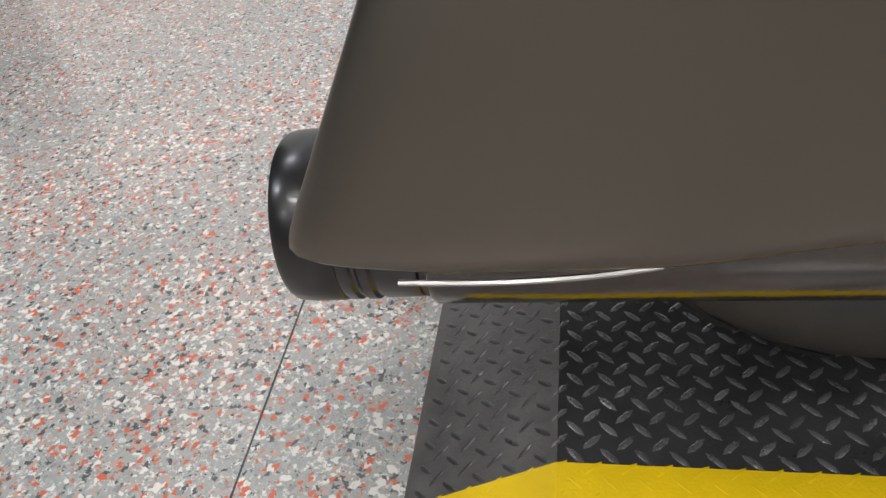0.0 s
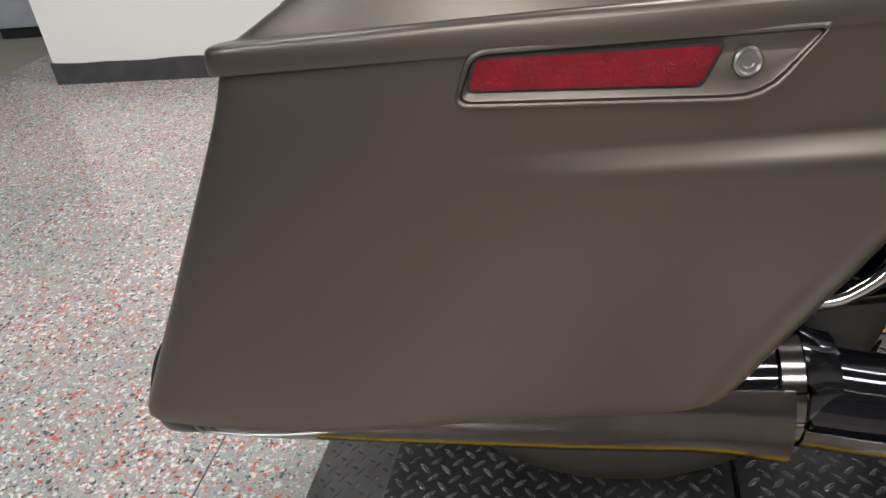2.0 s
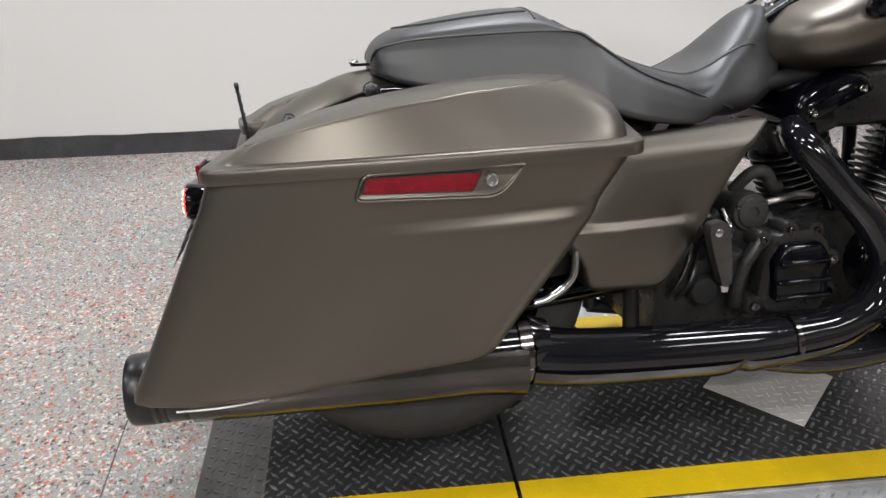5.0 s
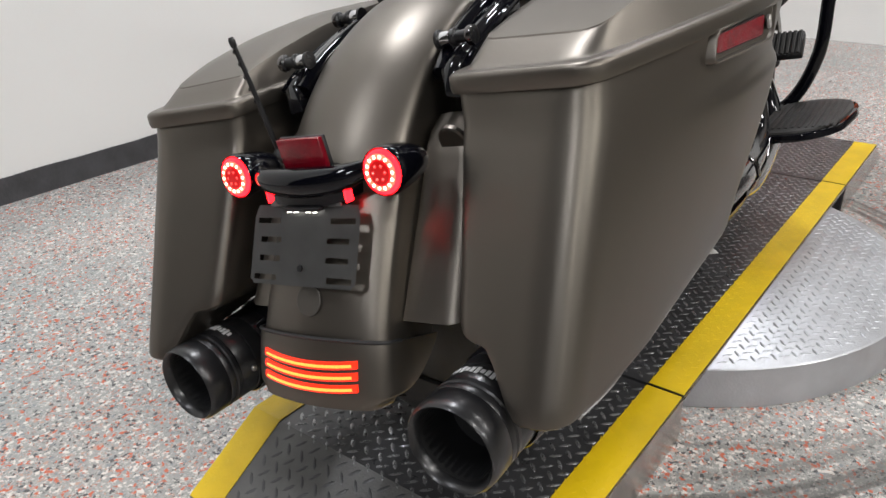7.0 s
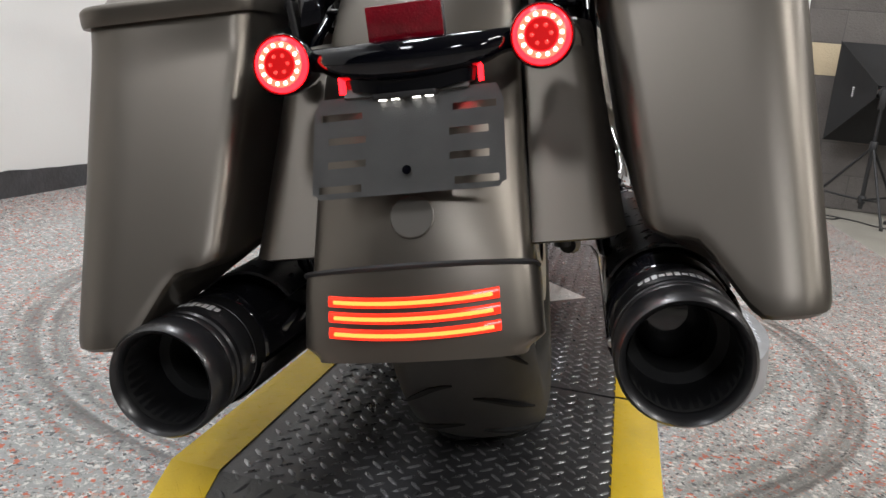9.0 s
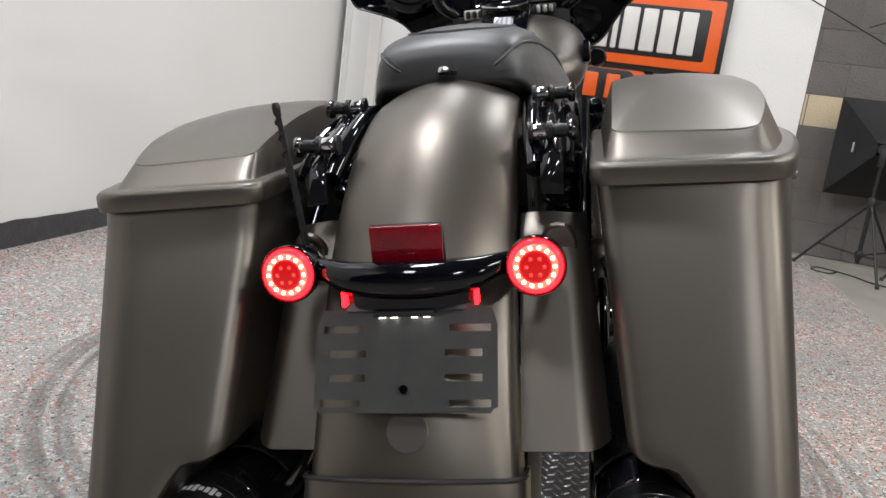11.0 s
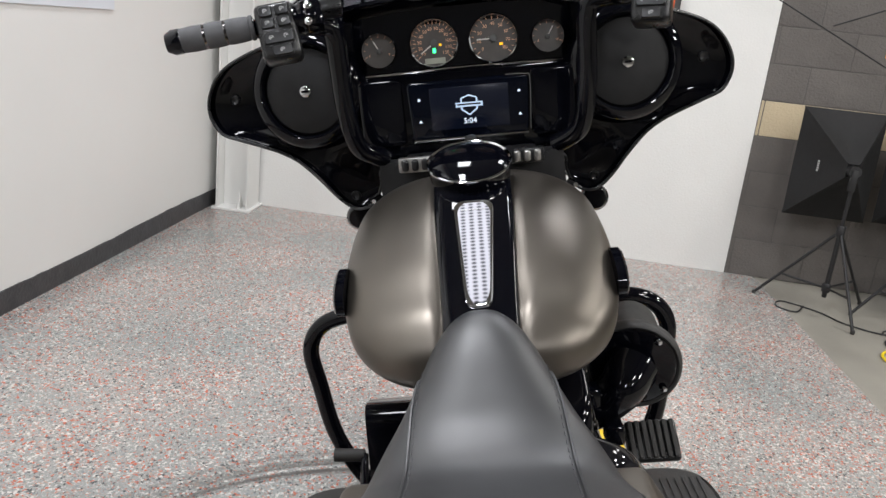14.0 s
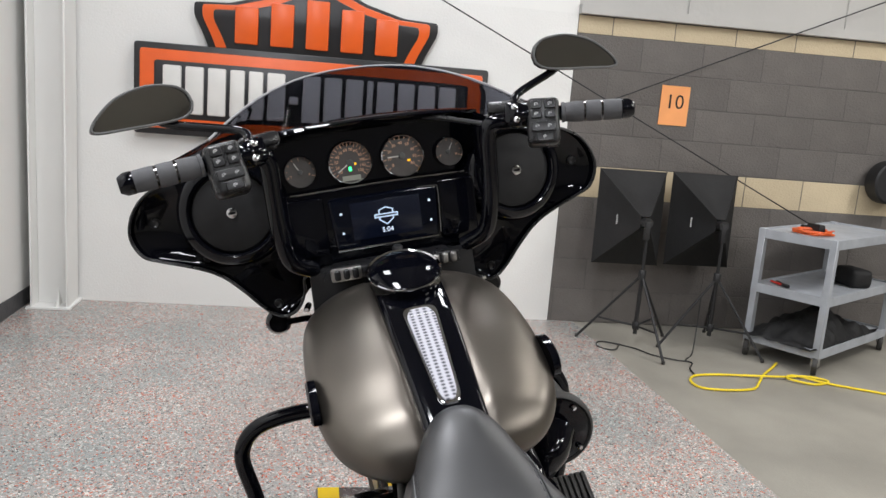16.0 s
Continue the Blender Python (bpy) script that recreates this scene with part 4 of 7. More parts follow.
def seat_mesh():
    rings = []
    xs = [-0.098, -0.0975, -0.0965, -0.095, -0.092, -0.087, -0.080, -0.072, -0.062, -0.05] + [lerp(-0.036, 0.663, k / 84) for k in range(85)]
    smooth_rows = spline(SEAT, 160)
    for x in xs:
        zt, zb, w = (float(np.interp(x, [r[0] for r in smooth_rows], [r[k] for r in smooth_rows])) for k in (1, 2, 3))
        wc, zc, wb = crease_at(x)
        zc = min(zc, zt - 0.0005)
        dome = [(math.cos(radians(q)) ** 0.95, math.sin(radians(q)) ** 0.95) for q in range(0, 91, 9)]
        deg = [-90, -50, -30, -25, -20, 0, 10] + [20 + 7 * k for k in range(11)]
        ya = [0.0, wb * 0.75, wb - 0.006, wb - 0.001, wb, lerp(wb, wc, 0.42) + 0.003, lerp(wb, wc, 0.75) + 0.003] + [wc * q for q, r in dome]
        za = [zb, zb, zb + 0.001, zb + 0.004, zb + 0.010, lerp(zb, zc, 0.50), lerp(zb, zc, 0.80)] + [lerp(zc, zt, r) for q, r in dome]
        mix = smooth01(0.44, 0.53, x)
        e = 2.9 - 0.5 * smooth01(0.45, 0.58, x)
        flare0 = 0.056 * smooth01(0.46, 0.60, x) * (1 - 0.8 * smooth01(0.645, 0.664, x))
        ring = []
        for k in range(144):
            a = -90 + 2.5 * k
            side = 1 if a <= 90 else -1
            h = a if a <= 90 else 180 - a
            c, b = abs(math.cos(radians(h))) ** (2 / e), math.copysign(abs(math.sin(radians(h))) ** (2 / e), h)
            y1 = (w + flare0 * (1 - smooth01(-1.0, 0.35, b))) * c * (1.0 - 0.12 * max(0, b) ** 1.6)
            z1 = (zt + zb) / 2 + b * (zt - zb) / 2
            ring.append((x, side * lerp(float(np.interp(h, deg, ya)), y1, mix), lerp(float(np.interp(h, deg, za)), z1, mix)))
        rings.append(ring)
    return loft(rings, True)


sm = seat_mesh()
seat_tree = BVHTree.FromBMesh(sm)
seat = part("seat", sm, VINYL, bike, "black vinyl two-up seat with stitched panels", smooth=60)


def drape(tree, pts, n, lift, down=True):
    out = []
    for x, y in spline(pts, n):
        hit = tree.ray_cast(Vector((x, y, 1.3)), Vector((0, 0, -1)))
        if hit[0]:
            out.append(hit[0] + hit[1] * lift)
    return out


def seam(pts, n=40):
    p = drape(seat_tree, pts, n, 0.0006)
    part("piping", tube(p, 0.0021, 6), VINYL, seat)
    q = drape(seat_tree, [(x, y - 0.005 * (1 if y > 0 else -1 if y < 0 else 0)) for x, y in pts], n * 2, 0.0004)
    b = bmesh.new()
    for k in range(0, len(q) - 1, 2):
        tube([q[k], q[k + 1]], 0.0009, 4, bm=b)
    part("stitching", b, STITCH, seat)


seam([(0.170, 0.074), (0.11, 0.077), (0.04, 0.074), (-0.005, 0.066), (-0.032, 0.049), (-0.047, 0.024), (-0.052, 0.0), (-0.047, -0.024), (-0.032, -0.049), (-0.005, -0.066), (0.04, -0.074), (0.11, -0.077), (0.170, -0.074)], 70)
seam([(0.178, 0.105), (0.178, 0.06), (0.178, 0.0), (0.178, -0.06), (0.178, -0.105)], 30)
for s in (1, -1):
    line = [(x, s * (wc + 0.0008), zc + 0.0006) for x, wc, zc, wb in spline(CREASE, 80)[2:]]
    part("piping", tube(line, 0.0019, 6), VINYL, seat)
    b = bmesh.new()
    fine = [Vector((x, s * (wc - 0.0042), zc + 0.0032)) for x, wc, zc, wb in spline(CREASE, 200)[8:]]
    for k in range(0, len(fine) - 1, 2):
        tube([fine[k], fine[k + 1]], 0.0008, 4, bm=b)
    part("stitching", b, STITCH, seat)
    seam([(0.215, s * 0.080), (0.30, s * 0.088), (0.38, s * 0.092), (0.46, s * 0.092), (0.54, s * 0.088), (0.60, s * 0.080)], 40)
tab = part("seat_tab", plate(round_poly([(-0.130, -0.010), (-0.130, 0.010), (-0.09, 0.014), (-0.09, -0.014)], 0.008), 0.746, 0.751, "xy"), GLOSS, bike, "black seat tab with chrome screw")
part("screw", revolve([(0.0085, 0), (0.0085, 0.002), (0.006, 0.006), (0.002, 0.007)], aim((-0.124, 0, 0.751), (-0.15, 0, 1)), 18), CHROME, tab)

# --- fuel tank ---
TANK = [(0.628, 0.765, 0.73, 0.05), (0.635, 0.778, 0.718, 0.098), (0.648, 0.793, 0.706, 0.130), (0.672, 0.814, 0.696, 0.157), (0.71, 0.834, 0.690, 0.180), (0.76, 0.862, 0.690, 0.194), (0.82, 0.889, 0.695, 0.201), (0.88, 0.911, 0.703, 0.202), (0.94, 0.928, 0.712, 0.199), (0.985, 0.934, 0.722, 0.194), (1.02, 0.931, 0.734, 0.182), (1.042, 0.921, 0.748, 0.163), (1.056, 0.902, 0.765, 0.130), (1.064, 0.872, 0.79, 0.07)]


def tank_mesh():
    rings = []
    for x, zt, zb, w in spline(TANK, 60):
        ring = []
        for a, b in squircle(1, 1, 88, 2.35):
            zm = zb + (zt - zb) * 0.55
            z = zm + b * ((zt - zm) if b > 0 else (zm - zb))
            y = w * a
            z += 0.001 * smooth01(0.2, 0.5, abs(a)) * (1 - smooth01(0.55, 0.9, abs(a))) * max(0, b) * smooth01(0.5, 0.75, x)
            z -= 0.009 * (1 - smooth01(0.048, 0.060, abs(y))) * max(0, b)
            ring.append((x, y, z))
        rings.append(ring)
    return loft(rings, True)


tm = tank_mesh()
tank = part("fuel_tank", tm, DENIM, bike, "satin grey teardrop fuel tank", smooth=60)


def console_z(x):
    return curve_at([(0.58, 0.765), (0.62, 0.789), (0.675, 0.820), (0.76, 0.868), (0.839, 0.908), (0.90, 0.934), (0.97, 0.953), (1.04, 0.955)], x)


rings = []
for k in range(31):
    x = lerp(0.60, 1.035, k / 30)
    w = lerp(0.049, 0.060, smooth01(0.6, 0.9, x))
    z = console_z(x)
    rings.append([(x, y * w, z + dz) for y, dz in ((-1.0, -0.045), (-1.0, -0.006), (-0.96, -0.001), (-0.85, 0.002), (-0.5, 0.003), (0, 0.0035), (0.5, 0.003), (0.85, 0.002), (0.96, -0.001), (1.0, -0.006), (1.0, -0.045))])
console = part("tank_console", loft(rings, True), GLOSS, bike, "gloss black tank console")
ins = round_poly([(0.662, -0.017), (0.662, 0.017), (0.846, 0.030), (0.846, -0.030)], [0.014, 0.014, 0.02, 0.02], 6)
b = loft([[(x, y, console_z(x) + d) for x, y in ins] for d in (0.0, 0.0068)] + [[(0.755 + (x - 0.755) * 0.965, y * 0.86, console_z(0.755 + (x - 0.755) * 0.965) + 0.0055) for x, y in ins]], True)
part("insert_frame", b, CHROME, console, "chrome insert frame")
xs_ = [lerp(0.668, 0.841, k / 40) for k in range(41)]
half = [lerp(0.0135, 0.0250, k / 40) * (1 - max(0.0, 1 - k / 5) ** 2 * 0.45) * (1 - max(0.0, (k - 35) / 5) ** 2 * 0.45) for k in range(41)]
b = loft([[(x, y * w, console_z(x) + d) for y, d in ((-1, 0.003), (-1, 0.0068), (-0.5, 0.0070), (0, 0.0071), (0.5, 0.0070), (1, 0.0068), (1, 0.003))] for x, w in zip(xs_, half)], True)
part("insert", b, carbon_weave(), console, "silver woven insert")
b = bmesh.new()
for k in range(7):
    y = (k - 3) * 0.0052
    box((0.825, y - 0.0019, 0), (0.829, y + 0.0019, 0.0008), bm=b)
bmesh.ops.transform(b, matrix=Matrix.Translation((0, 0, console_z(0.827) + 0.0066)), verts=b.verts[:])
part("print_mark", b, PALE_MARK, console)
DOOR = aim((0.925, 0.002, 0.962), (-0.36, 0, 1))
door = part("fuel_door", revolve([(0.064, -0.02), (0.066, -0.004), (0.0655, 0.002)], DOOR, 48), GLOSS, bike, "glossy black round fuel door")
part("door_dome", revolve([(0.0615, 0.001), (0.0605, 0.004), (0.052, 0.0085), (0.038, 0.0115), (0.020, 0.0132), (0.001, 0.0136)], DOOR, 48), GLOSS, door)
part("door_ring", revolve([(0.0655, 0.0), (0.0668, 0.001), (0.0668, 0.003), (0.0650, 0.004), (0.062, 0.0022)], DOOR, 48, ring=True), CHROME, door, "thin chrome ring")
part("latch_button", revolve([(0.010, -0.012), (0.010, 0.002), (0.008, 0.005), (0.001, 0.006)], aim((0.999, -0.003, 0.988), (-0.2, 0, 1)), 20), WRINKLE, door)
for s in (1, -1):
    pad = [(0.042 * c, 0.024 * d) for c, d in squircle(1, 1, 24, 2.4)]
    em = part("tank_badge", loft([[(0.775 + x, s * (0.190 + dy), 0.815 + z + x * 0.25) for x, z in pad] for dy in (0.0, 0.012)] + [[(0.775 + x * 0.85, s * 0.2055, 0.815 + z * 0.85 + x * 0.25) for x, z in pad]], True), GLOSS, bike, "black tank badge")

# --- fairing: outer shell, inner panel, instruments ---
WING = [(0.0, 1.226), (0.06, 1.225), (0.12, 1.220), (0.18, 1.209), (0.25, 1.192), (0.33, 1.172), (0.395, 1.153), (0.441, 1.130), (0.469, 1.095), (0.478, 1.055), (0.462, 1.018), (0.43, 1.003), (0.39, 0.989), (0.35, 0.973), (0.318, 0.952), (0.286, 0.916), (0.262, 0.884), (0.240, 0.862), (0.220, 0.853), (0.198, 0.858), (0.182, 0.875), (0.172, 0.90), (0.165, 0.93), (0.10, 0.945), (0.05, 0.950), (0.0, 0.950)]
OUTLINE = [tuple(p) for p in spline(WING, 100)]
OUTLINE += [(-y, z) for y, z in reversed(OUTLINE[1:-1])]


def fair_x(y, z):
    """Rear rim of the fairing: nearly flat, the wings swept a little to the front."""
    return 1.125 + 0.035 * smooth01(0.2, 0.48, abs(y)) + 0.03 * smooth01(1.0, 0.85, z)


def scaled(k, cx=0.0, cz=1.06):
    return [(cx + (y - cx) * k, cz + (z - cz) * k) for y, z in OUTLINE]


rings = [[(fair_x(y, z) + 0.012, y * 0.985, 1.06 + (z - 1.06) * 0.985) for y, z in OUTLINE],
         [(fair_x(y, z) + 0.002, y * 0.993, 1.06 + (z - 1.06) * 0.993) for y, z in OUTLINE],
         [(fair_x(y, z) + 0.000, y, z) for y, z in OUTLINE],
         [(fair_x(y, z) + 0.010, y * 1.004, 1.06 + (z - 1.06) * 1.004) for y, z in OUTLINE]]
for k, dx in ((0.985, 0.06), (0.93, 0.13), (0.82, 0.20), (0.62, 0.26), (0.35, 0.29), (0.12, 0.30)):
    rings.append([(1.14 + dx, y, z + 0.02 * (1 - k)) for y, z in scaled(k)])
fairing = part("fairing_shell", loft(rings, False), GLOSS, bike, "gloss black batwing fairing")

rings = [[(fair_x(y, z) + 0.0125, y * 0.986, 1.06 + (z - 1.06) * 0.986) for y, z in OUTLINE]]
for k, dx in ((0.965, 0.015), (0.93, 0.022), (0.8, 0.030), (0.5, 0.036), (0.15, 0.036)):
    rings.append([(fair_x(y, z) + dx, y, z) for y, z in scaled(k)])
inner = part("inner_fairing", loft(rings, False), GLOSS, bike, "gloss black inner fairing")
b = bmesh.new()
b.faces.new([b.verts.new((fair_x(0, 1.06) + 0.036, y, z)) for y, z in scaled(0.152)])
part("inner_middle", b, GLOSS, bike)

# rubber edge that runs round the rim
edge = [(fair_x(y, z) - 0.002, y, z) for y, z in OUTLINE]
part("edge_bead", tube(edge + edge[:1], 0.0032, 6, caps=False), SATIN_BLACK, fairing)
SCREW = [(0.432, 1.075), (0.345, 0.995), (0.228, 0.875)]
for s in (1, -1):
    for y, z in SCREW:
        part("fairing_screw", revolve([(0.010, 0), (0.010, 0.004), (0.007, 0.006), (0.004, 0.004)], aim((fair_x(y, z) + 0.022, s * y, z), (-1, 0, 0)), 16), SATIN_BLACK, inner)

# speakers
GRILLE = material("speaker_mesh", (0.01, 0.01, 0.011), 0.55, 0.2, 0.2, 40)
N_, K_ = GRILLE.node_tree.nodes, GRILLE.node_tree.links
tc_, vo_, bp_ = N_.new("ShaderNodeTexCoord"), N_.new("ShaderNodeTexVoronoi"), N_.new("ShaderNodeBump")
vo_.inputs["Scale"].default_value = 800
bp_.inputs["Strength"].default_value, bp_.inputs["Distance"].default_value = 0.25, 0.001
K_.new(tc_.outputs["Object"], vo_.inputs["Vector"])
K_.new(vo_.outputs["Distance"], bp_.inputs["Height"])
K_.new(bp_.outputs["Normal"], N_["Principled BSDF"].inputs["Normal"])
for s in (1, -1):
    m = aim((1.120, s * 0.282, 1.082), (-1, s * 0.10, 0.05))
    sp = part("speaker_pod", revolve([(0.108, -0.05), (0.106, -0.012), (0.100, 0.004), (0.092, 0.012), (0.084, 0.013), (0.079, 0.008), (0.078, 0.0), (0.078, -0.03)], m, 56, ring=True), GLOSS, bike, "gloss black round speaker pod")
    part("grille", revolve([(0.0785, -0.004), (0.074, 0.003), (0.055, 0.008), (0.03, 0.011), (0.001, 0.012)], m, 48), GRILLE, sp, "black mesh speaker grille")
    part("badge", revolve([(0.010, 0.011), (0.010, 0.0135), (0.008, 0.0145), (0.001, 0.0145)], m, 20), CHROME, sp, "small round chrome badge")
    part("badge_mark", box((-0.0065, -0.002, 0.0143), (0.0065, 0.002, 0.0149), m=m), GLOSS, sp)

# dash with hood over the gauges
def dash_box(y0, y1, z0, z1, x0, x1, r, taper=0.0, bev=0.006):
    o = round_poly([(y0 + taper, z0), (y1 - taper, z0), (y1, z1), (y0, z1)], r, 5)
    return plate(o, x1, x0, "yz", bev)


dash = part("dashboard", dash_box(-0.197, 0.197, 0.950, 1.100, 1.108, 1.18, 0.02, 0.024), GLOSS, bike, "gloss black dashboard")
hood = []
for k in range(25):
    y = lerp(-0.205, 0.205, k / 24)
    zt = 1.224 - 0.32 * y * y
    hood.append([(1.075 + 0.3 * y * y, y, zt - 0.004), (1.070 + 0.3 * y * y, y, zt), (1.080, y, zt + 0.005), (1.14, y, zt + 0.006), (1.16, y, zt - 0.01), (1.13, y, zt - 0.02)])
part("gauge_hood", loft(hood, True), GLOSS, dash, "black hood over the gauges")
part("gauge_panel", loft([[(1.140, y, z) for y, z in round_poly([(-0.198, 1.098), (0.198, 1.098), (0.202, 1.205), (-0.202, 1.205)], 0.02)], [(1.128, y * 0.99, 1.15 + (z - 1.15) * 0.98) for y, z in round_poly([(-0.198, 1.098), (0.198, 1.098), (0.202, 1.205), (-0.202, 1.205)], 0.02)]], True), GLOSS, dash)
part("dash_trim", tube([(1.104, 0.172, 1.097), (1.102, 0.0, 1.0995), (1.104, -0.172, 1.097)], 0.0019, 6, 16), CHROME, dash, "thin chrome strip below the gauges")
for s in (1, -1):
    part("hood_cheek", loft([[(x, s * y, z) for y, z in ((0.197, 1.10), (0.214, 1.105), (0.222, 1.2), (0.197, 1.214))] for x in (1.082, 1.16)], True), GLOSS, dash)
    part("glove_door", dash_box(*sorted((s * 0.112, s * 0.190)), 0.972, 1.088, 1.101, 1.112, 0.012, 0.0, 0.004), GLOSS, dash, "black glove box door")
GAUGE_FACE = material("gauge_face", (0.105, 0.096, 0.090), 0.38, 0.5, 0.1, 60, 0.1, 900)
GAUGE_MARK = glowing("gauge_mark", (1.0, 0.52, 0.32), 0.26, (0.6, 0.36, 0.25))
GREEN_LED = glowing("green_led", (0.05, 1.0, 0.3), 4.0, (0.02, 0.2, 0.05))
AMBER_LED = glowing("amber_led", (1.0, 0.5, 0.02), 1.6, (0.3, 0.15, 0.02))
LCD = material("pale_display", (0.42, 0.43, 0.36), 0.3, 0.0, 0.05, 40)
NEEDLE = material("pale_needle", (0.75, 0.72, 0.68), 0.4, 0.0, 0.02, 40)


def gauge(y, z, r, a0, a1, count, numbers, needle, big):
    m = aim((1.126, y, z), (-1, 0, 0.12))
    up = Vector((0, 0, 1))
    c = m.translation
    f = (m.to_3x3() @ Vector((0, 0, 1))).normalized()
    right = up.cross(f).normalized()
    upv = f.cross(right).normalized()
    base = Matrix((right.to_4d(), upv.to_4d(), f.to_4d(), (0, 0, 0, 1))).transposed()
    base[0][3], base[1][3], base[2][3], base[3] = c.x, c.y, c.z, (0, 0, 0, 1)
    g = part("gauge", revolve([(r * 1.02, -0.02), (r * 1.06, 0.004), (r * 1.05, 0.010), (r * 1.0, 0.011), (r * 0.97, 0.004)], base, 40, ring=True), GLOSS, bike, "round instrument with pale numerals")
    part("bezel_ring", revolve([(r * 0.955, 0.006), (r * 0.985, 0.0130), (r * 1.01, 0.0150), (r * 1.055, 0.0135), (r * 1.06, 0.0105)], base, 40, ring=True), CHROME, g, "thin bright bezel")
    part("face", revolve([(r * 0.98, 0.0), (r * 0.98, 0.002), (0.0001, 0.002)], base, 40), GAUGE_FACE, g, "dark grey dial face")
    t = bmesh.new()
    for k in range(count):
        a = radians(lerp(a0, a1, k / (count - 1)))
        long = k % 2 == 0
        mm = base @ Matrix.Rotation(a, 4, "Z")
        box((r * (0.80 if long else 0.86), -r * 0.013, 0.0021), (r * 0.93, r * 0.013, 0.0026), bm=t, m=mm)
    part("dial_marks", t, GAUGE_MARK, g)
    for k, txt in enumerate(numbers):
        a = radians(lerp(a0, a1, k / (len(numbers) - 1)))
        letters(txt, r * 0.20, GAUGE_MARK, base @ Matrix.Translation((r * 0.64 * math.cos(a), r * 0.64 * math.sin(a), 0.0022)), g, "numeral", 0.0002)
    na = radians(needle)
    part("needle", box((-r * 0.12, -r * 0.03, 0.004), (r * 0.72, r * 0.03, 0.0052), 0.0004, 1, m=base @ Matrix.Rotation(na, 4, "Z")), NEEDLE, g, "pale needle")
    part("needle_hub", revolve([(r * 0.17, 0.002), (r * 0.17, 0.006), (r * 0.13, 0.0075), (0.0001, 0.0078)], base, 20), BRACKET, g)
    if big:
        part("display", box((-r * 0.45, -r * 0.86, 0.0021), (r * 0.45, -r * 0.62, 0.0028), m=base), LCD, g, "small pale display")
    return g, base


SPEED = [str(v) for v in range(10, 130, 10)]
g2, b2 = gauge(0.049, 1.143, 0.040, 220, -40, 25, SPEED, 214, True)
part("indicator", box((-0.003, -0.016, 0.0022), (0.002, -0.008, 0.003), m=b2), GREEN_LED, g2, "lit green indicator")
part("indicator", box((0.009, -0.005, 0.0022), (0.013, -0.001, 0.003), m=b2), AMBER_LED, g2, "lit amber indicator")
g3, b3 = gauge(-0.055, 1.142, 0.040, 220, -40, 17, [str(v) for v in range(0, 90, 10)], 180, False)
part("indicator", box((0.010, -0.012, 0.0022), (0.016, -0.008, 0.003), m=b3), AMBER_LED, g3, "lit amber indicator")
gauge(0.146, 1.138, 0.029, 200, -20, 9, ["E", "F"], 118, False)
gauge(-0.149, 1.137, 0.027, 200, -20, 9, ["8", "18"], 60, False)

# touch screen
SCREEN = material("dark_screen", (0.002, 0.003, 0.007), 0.05, 0.0, 0.02, 10, coat=0.4, spec=0.1)
ICON = glowing("screen_icon", (0.75, 0.85, 1.0), 1.3, (0.5, 0.6, 0.7))
SCREEN_BLUE = glowing("screen_field", (0.01, 0.018, 0.05), 0.14, (0.003, 0.004, 0.009))
bez = part("infotainment_unit", dash_box(-0.111, 0.105, 0.976, 1.080, 1.094, 1.115, 0.012, 0.006, 0.004), SCREEN, bike, "black touch screen unit showing a clock")
part("display", box((1.0925, -0.073, 0.995), (1.0945, 0.064, 1.068), 0.0006), SCREEN_BLUE, bez, "dim dark blue display")
part("lower_trim", tube([(1.094, 0.098, 0.9785), (1.092, -0.003, 0.9790), (1.094, -0.104, 0.9785)], 0.0022, 6, 10), CHROME, bez)
part("side_trim", tube([(1.094, -0.109, 0.985), (1.094, -0.112, 1.070), (1.094, -0.104, 1.0795), (1.094, -0.07, 1.081)], 0.0012, 6, 10), CHROME, bez)
FACE = Matrix(((0, 0, -1, 1.0922), (-1, 0, 0, -0.004), (0, 1, 0, 1.034), (0, 0, 0, 1)))
letters("5:04", 0.0135, ICON, FACE @ Matrix.Translation((0, -0.0265, 0)), bez, "clock_digits", 0.0002)
b = bmesh.new()
MARK = FACE @ Matrix.Diagonal((1.08, 0.84, 1, 1))
box((-0.022, -0.002, 0), (0.022, 0.0015, 0.0004), bm=b, m=MARK)
box((-0.022, 0.0045, 0), (0.022, 0.0075, 0.0004), bm=b, m=MARK)
for sx in (1, -1):
    box((sx * 0.0125 - 0.0014, 0.0065, 0), (sx * 0.0125 + 0.0014, 0.0160, 0.0004), bm=b, m=MARK)
    box((sx * 0.0205 - 0.0014, -0.002, 0), (sx * 0.0205 + 0.0014, 0.0075, 0.0004), bm=b, m=MARK)
    box((-0.0008, -0.0014, 0), (0.0135, 0.0014, 0.0004), bm=b, m=MARK @ Matrix.Translation((0, 0.0215, 0)) @ Matrix.Rotation(radians(180 + 24 if sx > 0 else -24), 4, "Z"))
    box((-0.0008, -0.0014, 0), (0.0175, 0.0014, 0.0004), bm=b, m=MARK @ Matrix.Translation((0, -0.0185, 0)) @ Matrix.Rotation(radians(43 if sx > 0 else 137), 4, "Z"))
    box((sx * 0.0125 - 0.0014, -0.0075, 0), (sx * 0.0125 + 0.0014, -0.001, 0.0004), bm=b, m=MARK)
part("emblem", b, glowing("screen_emblem", (0.62, 0.76, 1.0), 0.65, (0.4, 0.5, 0.6)), bez, "pale shield emblem on the display")
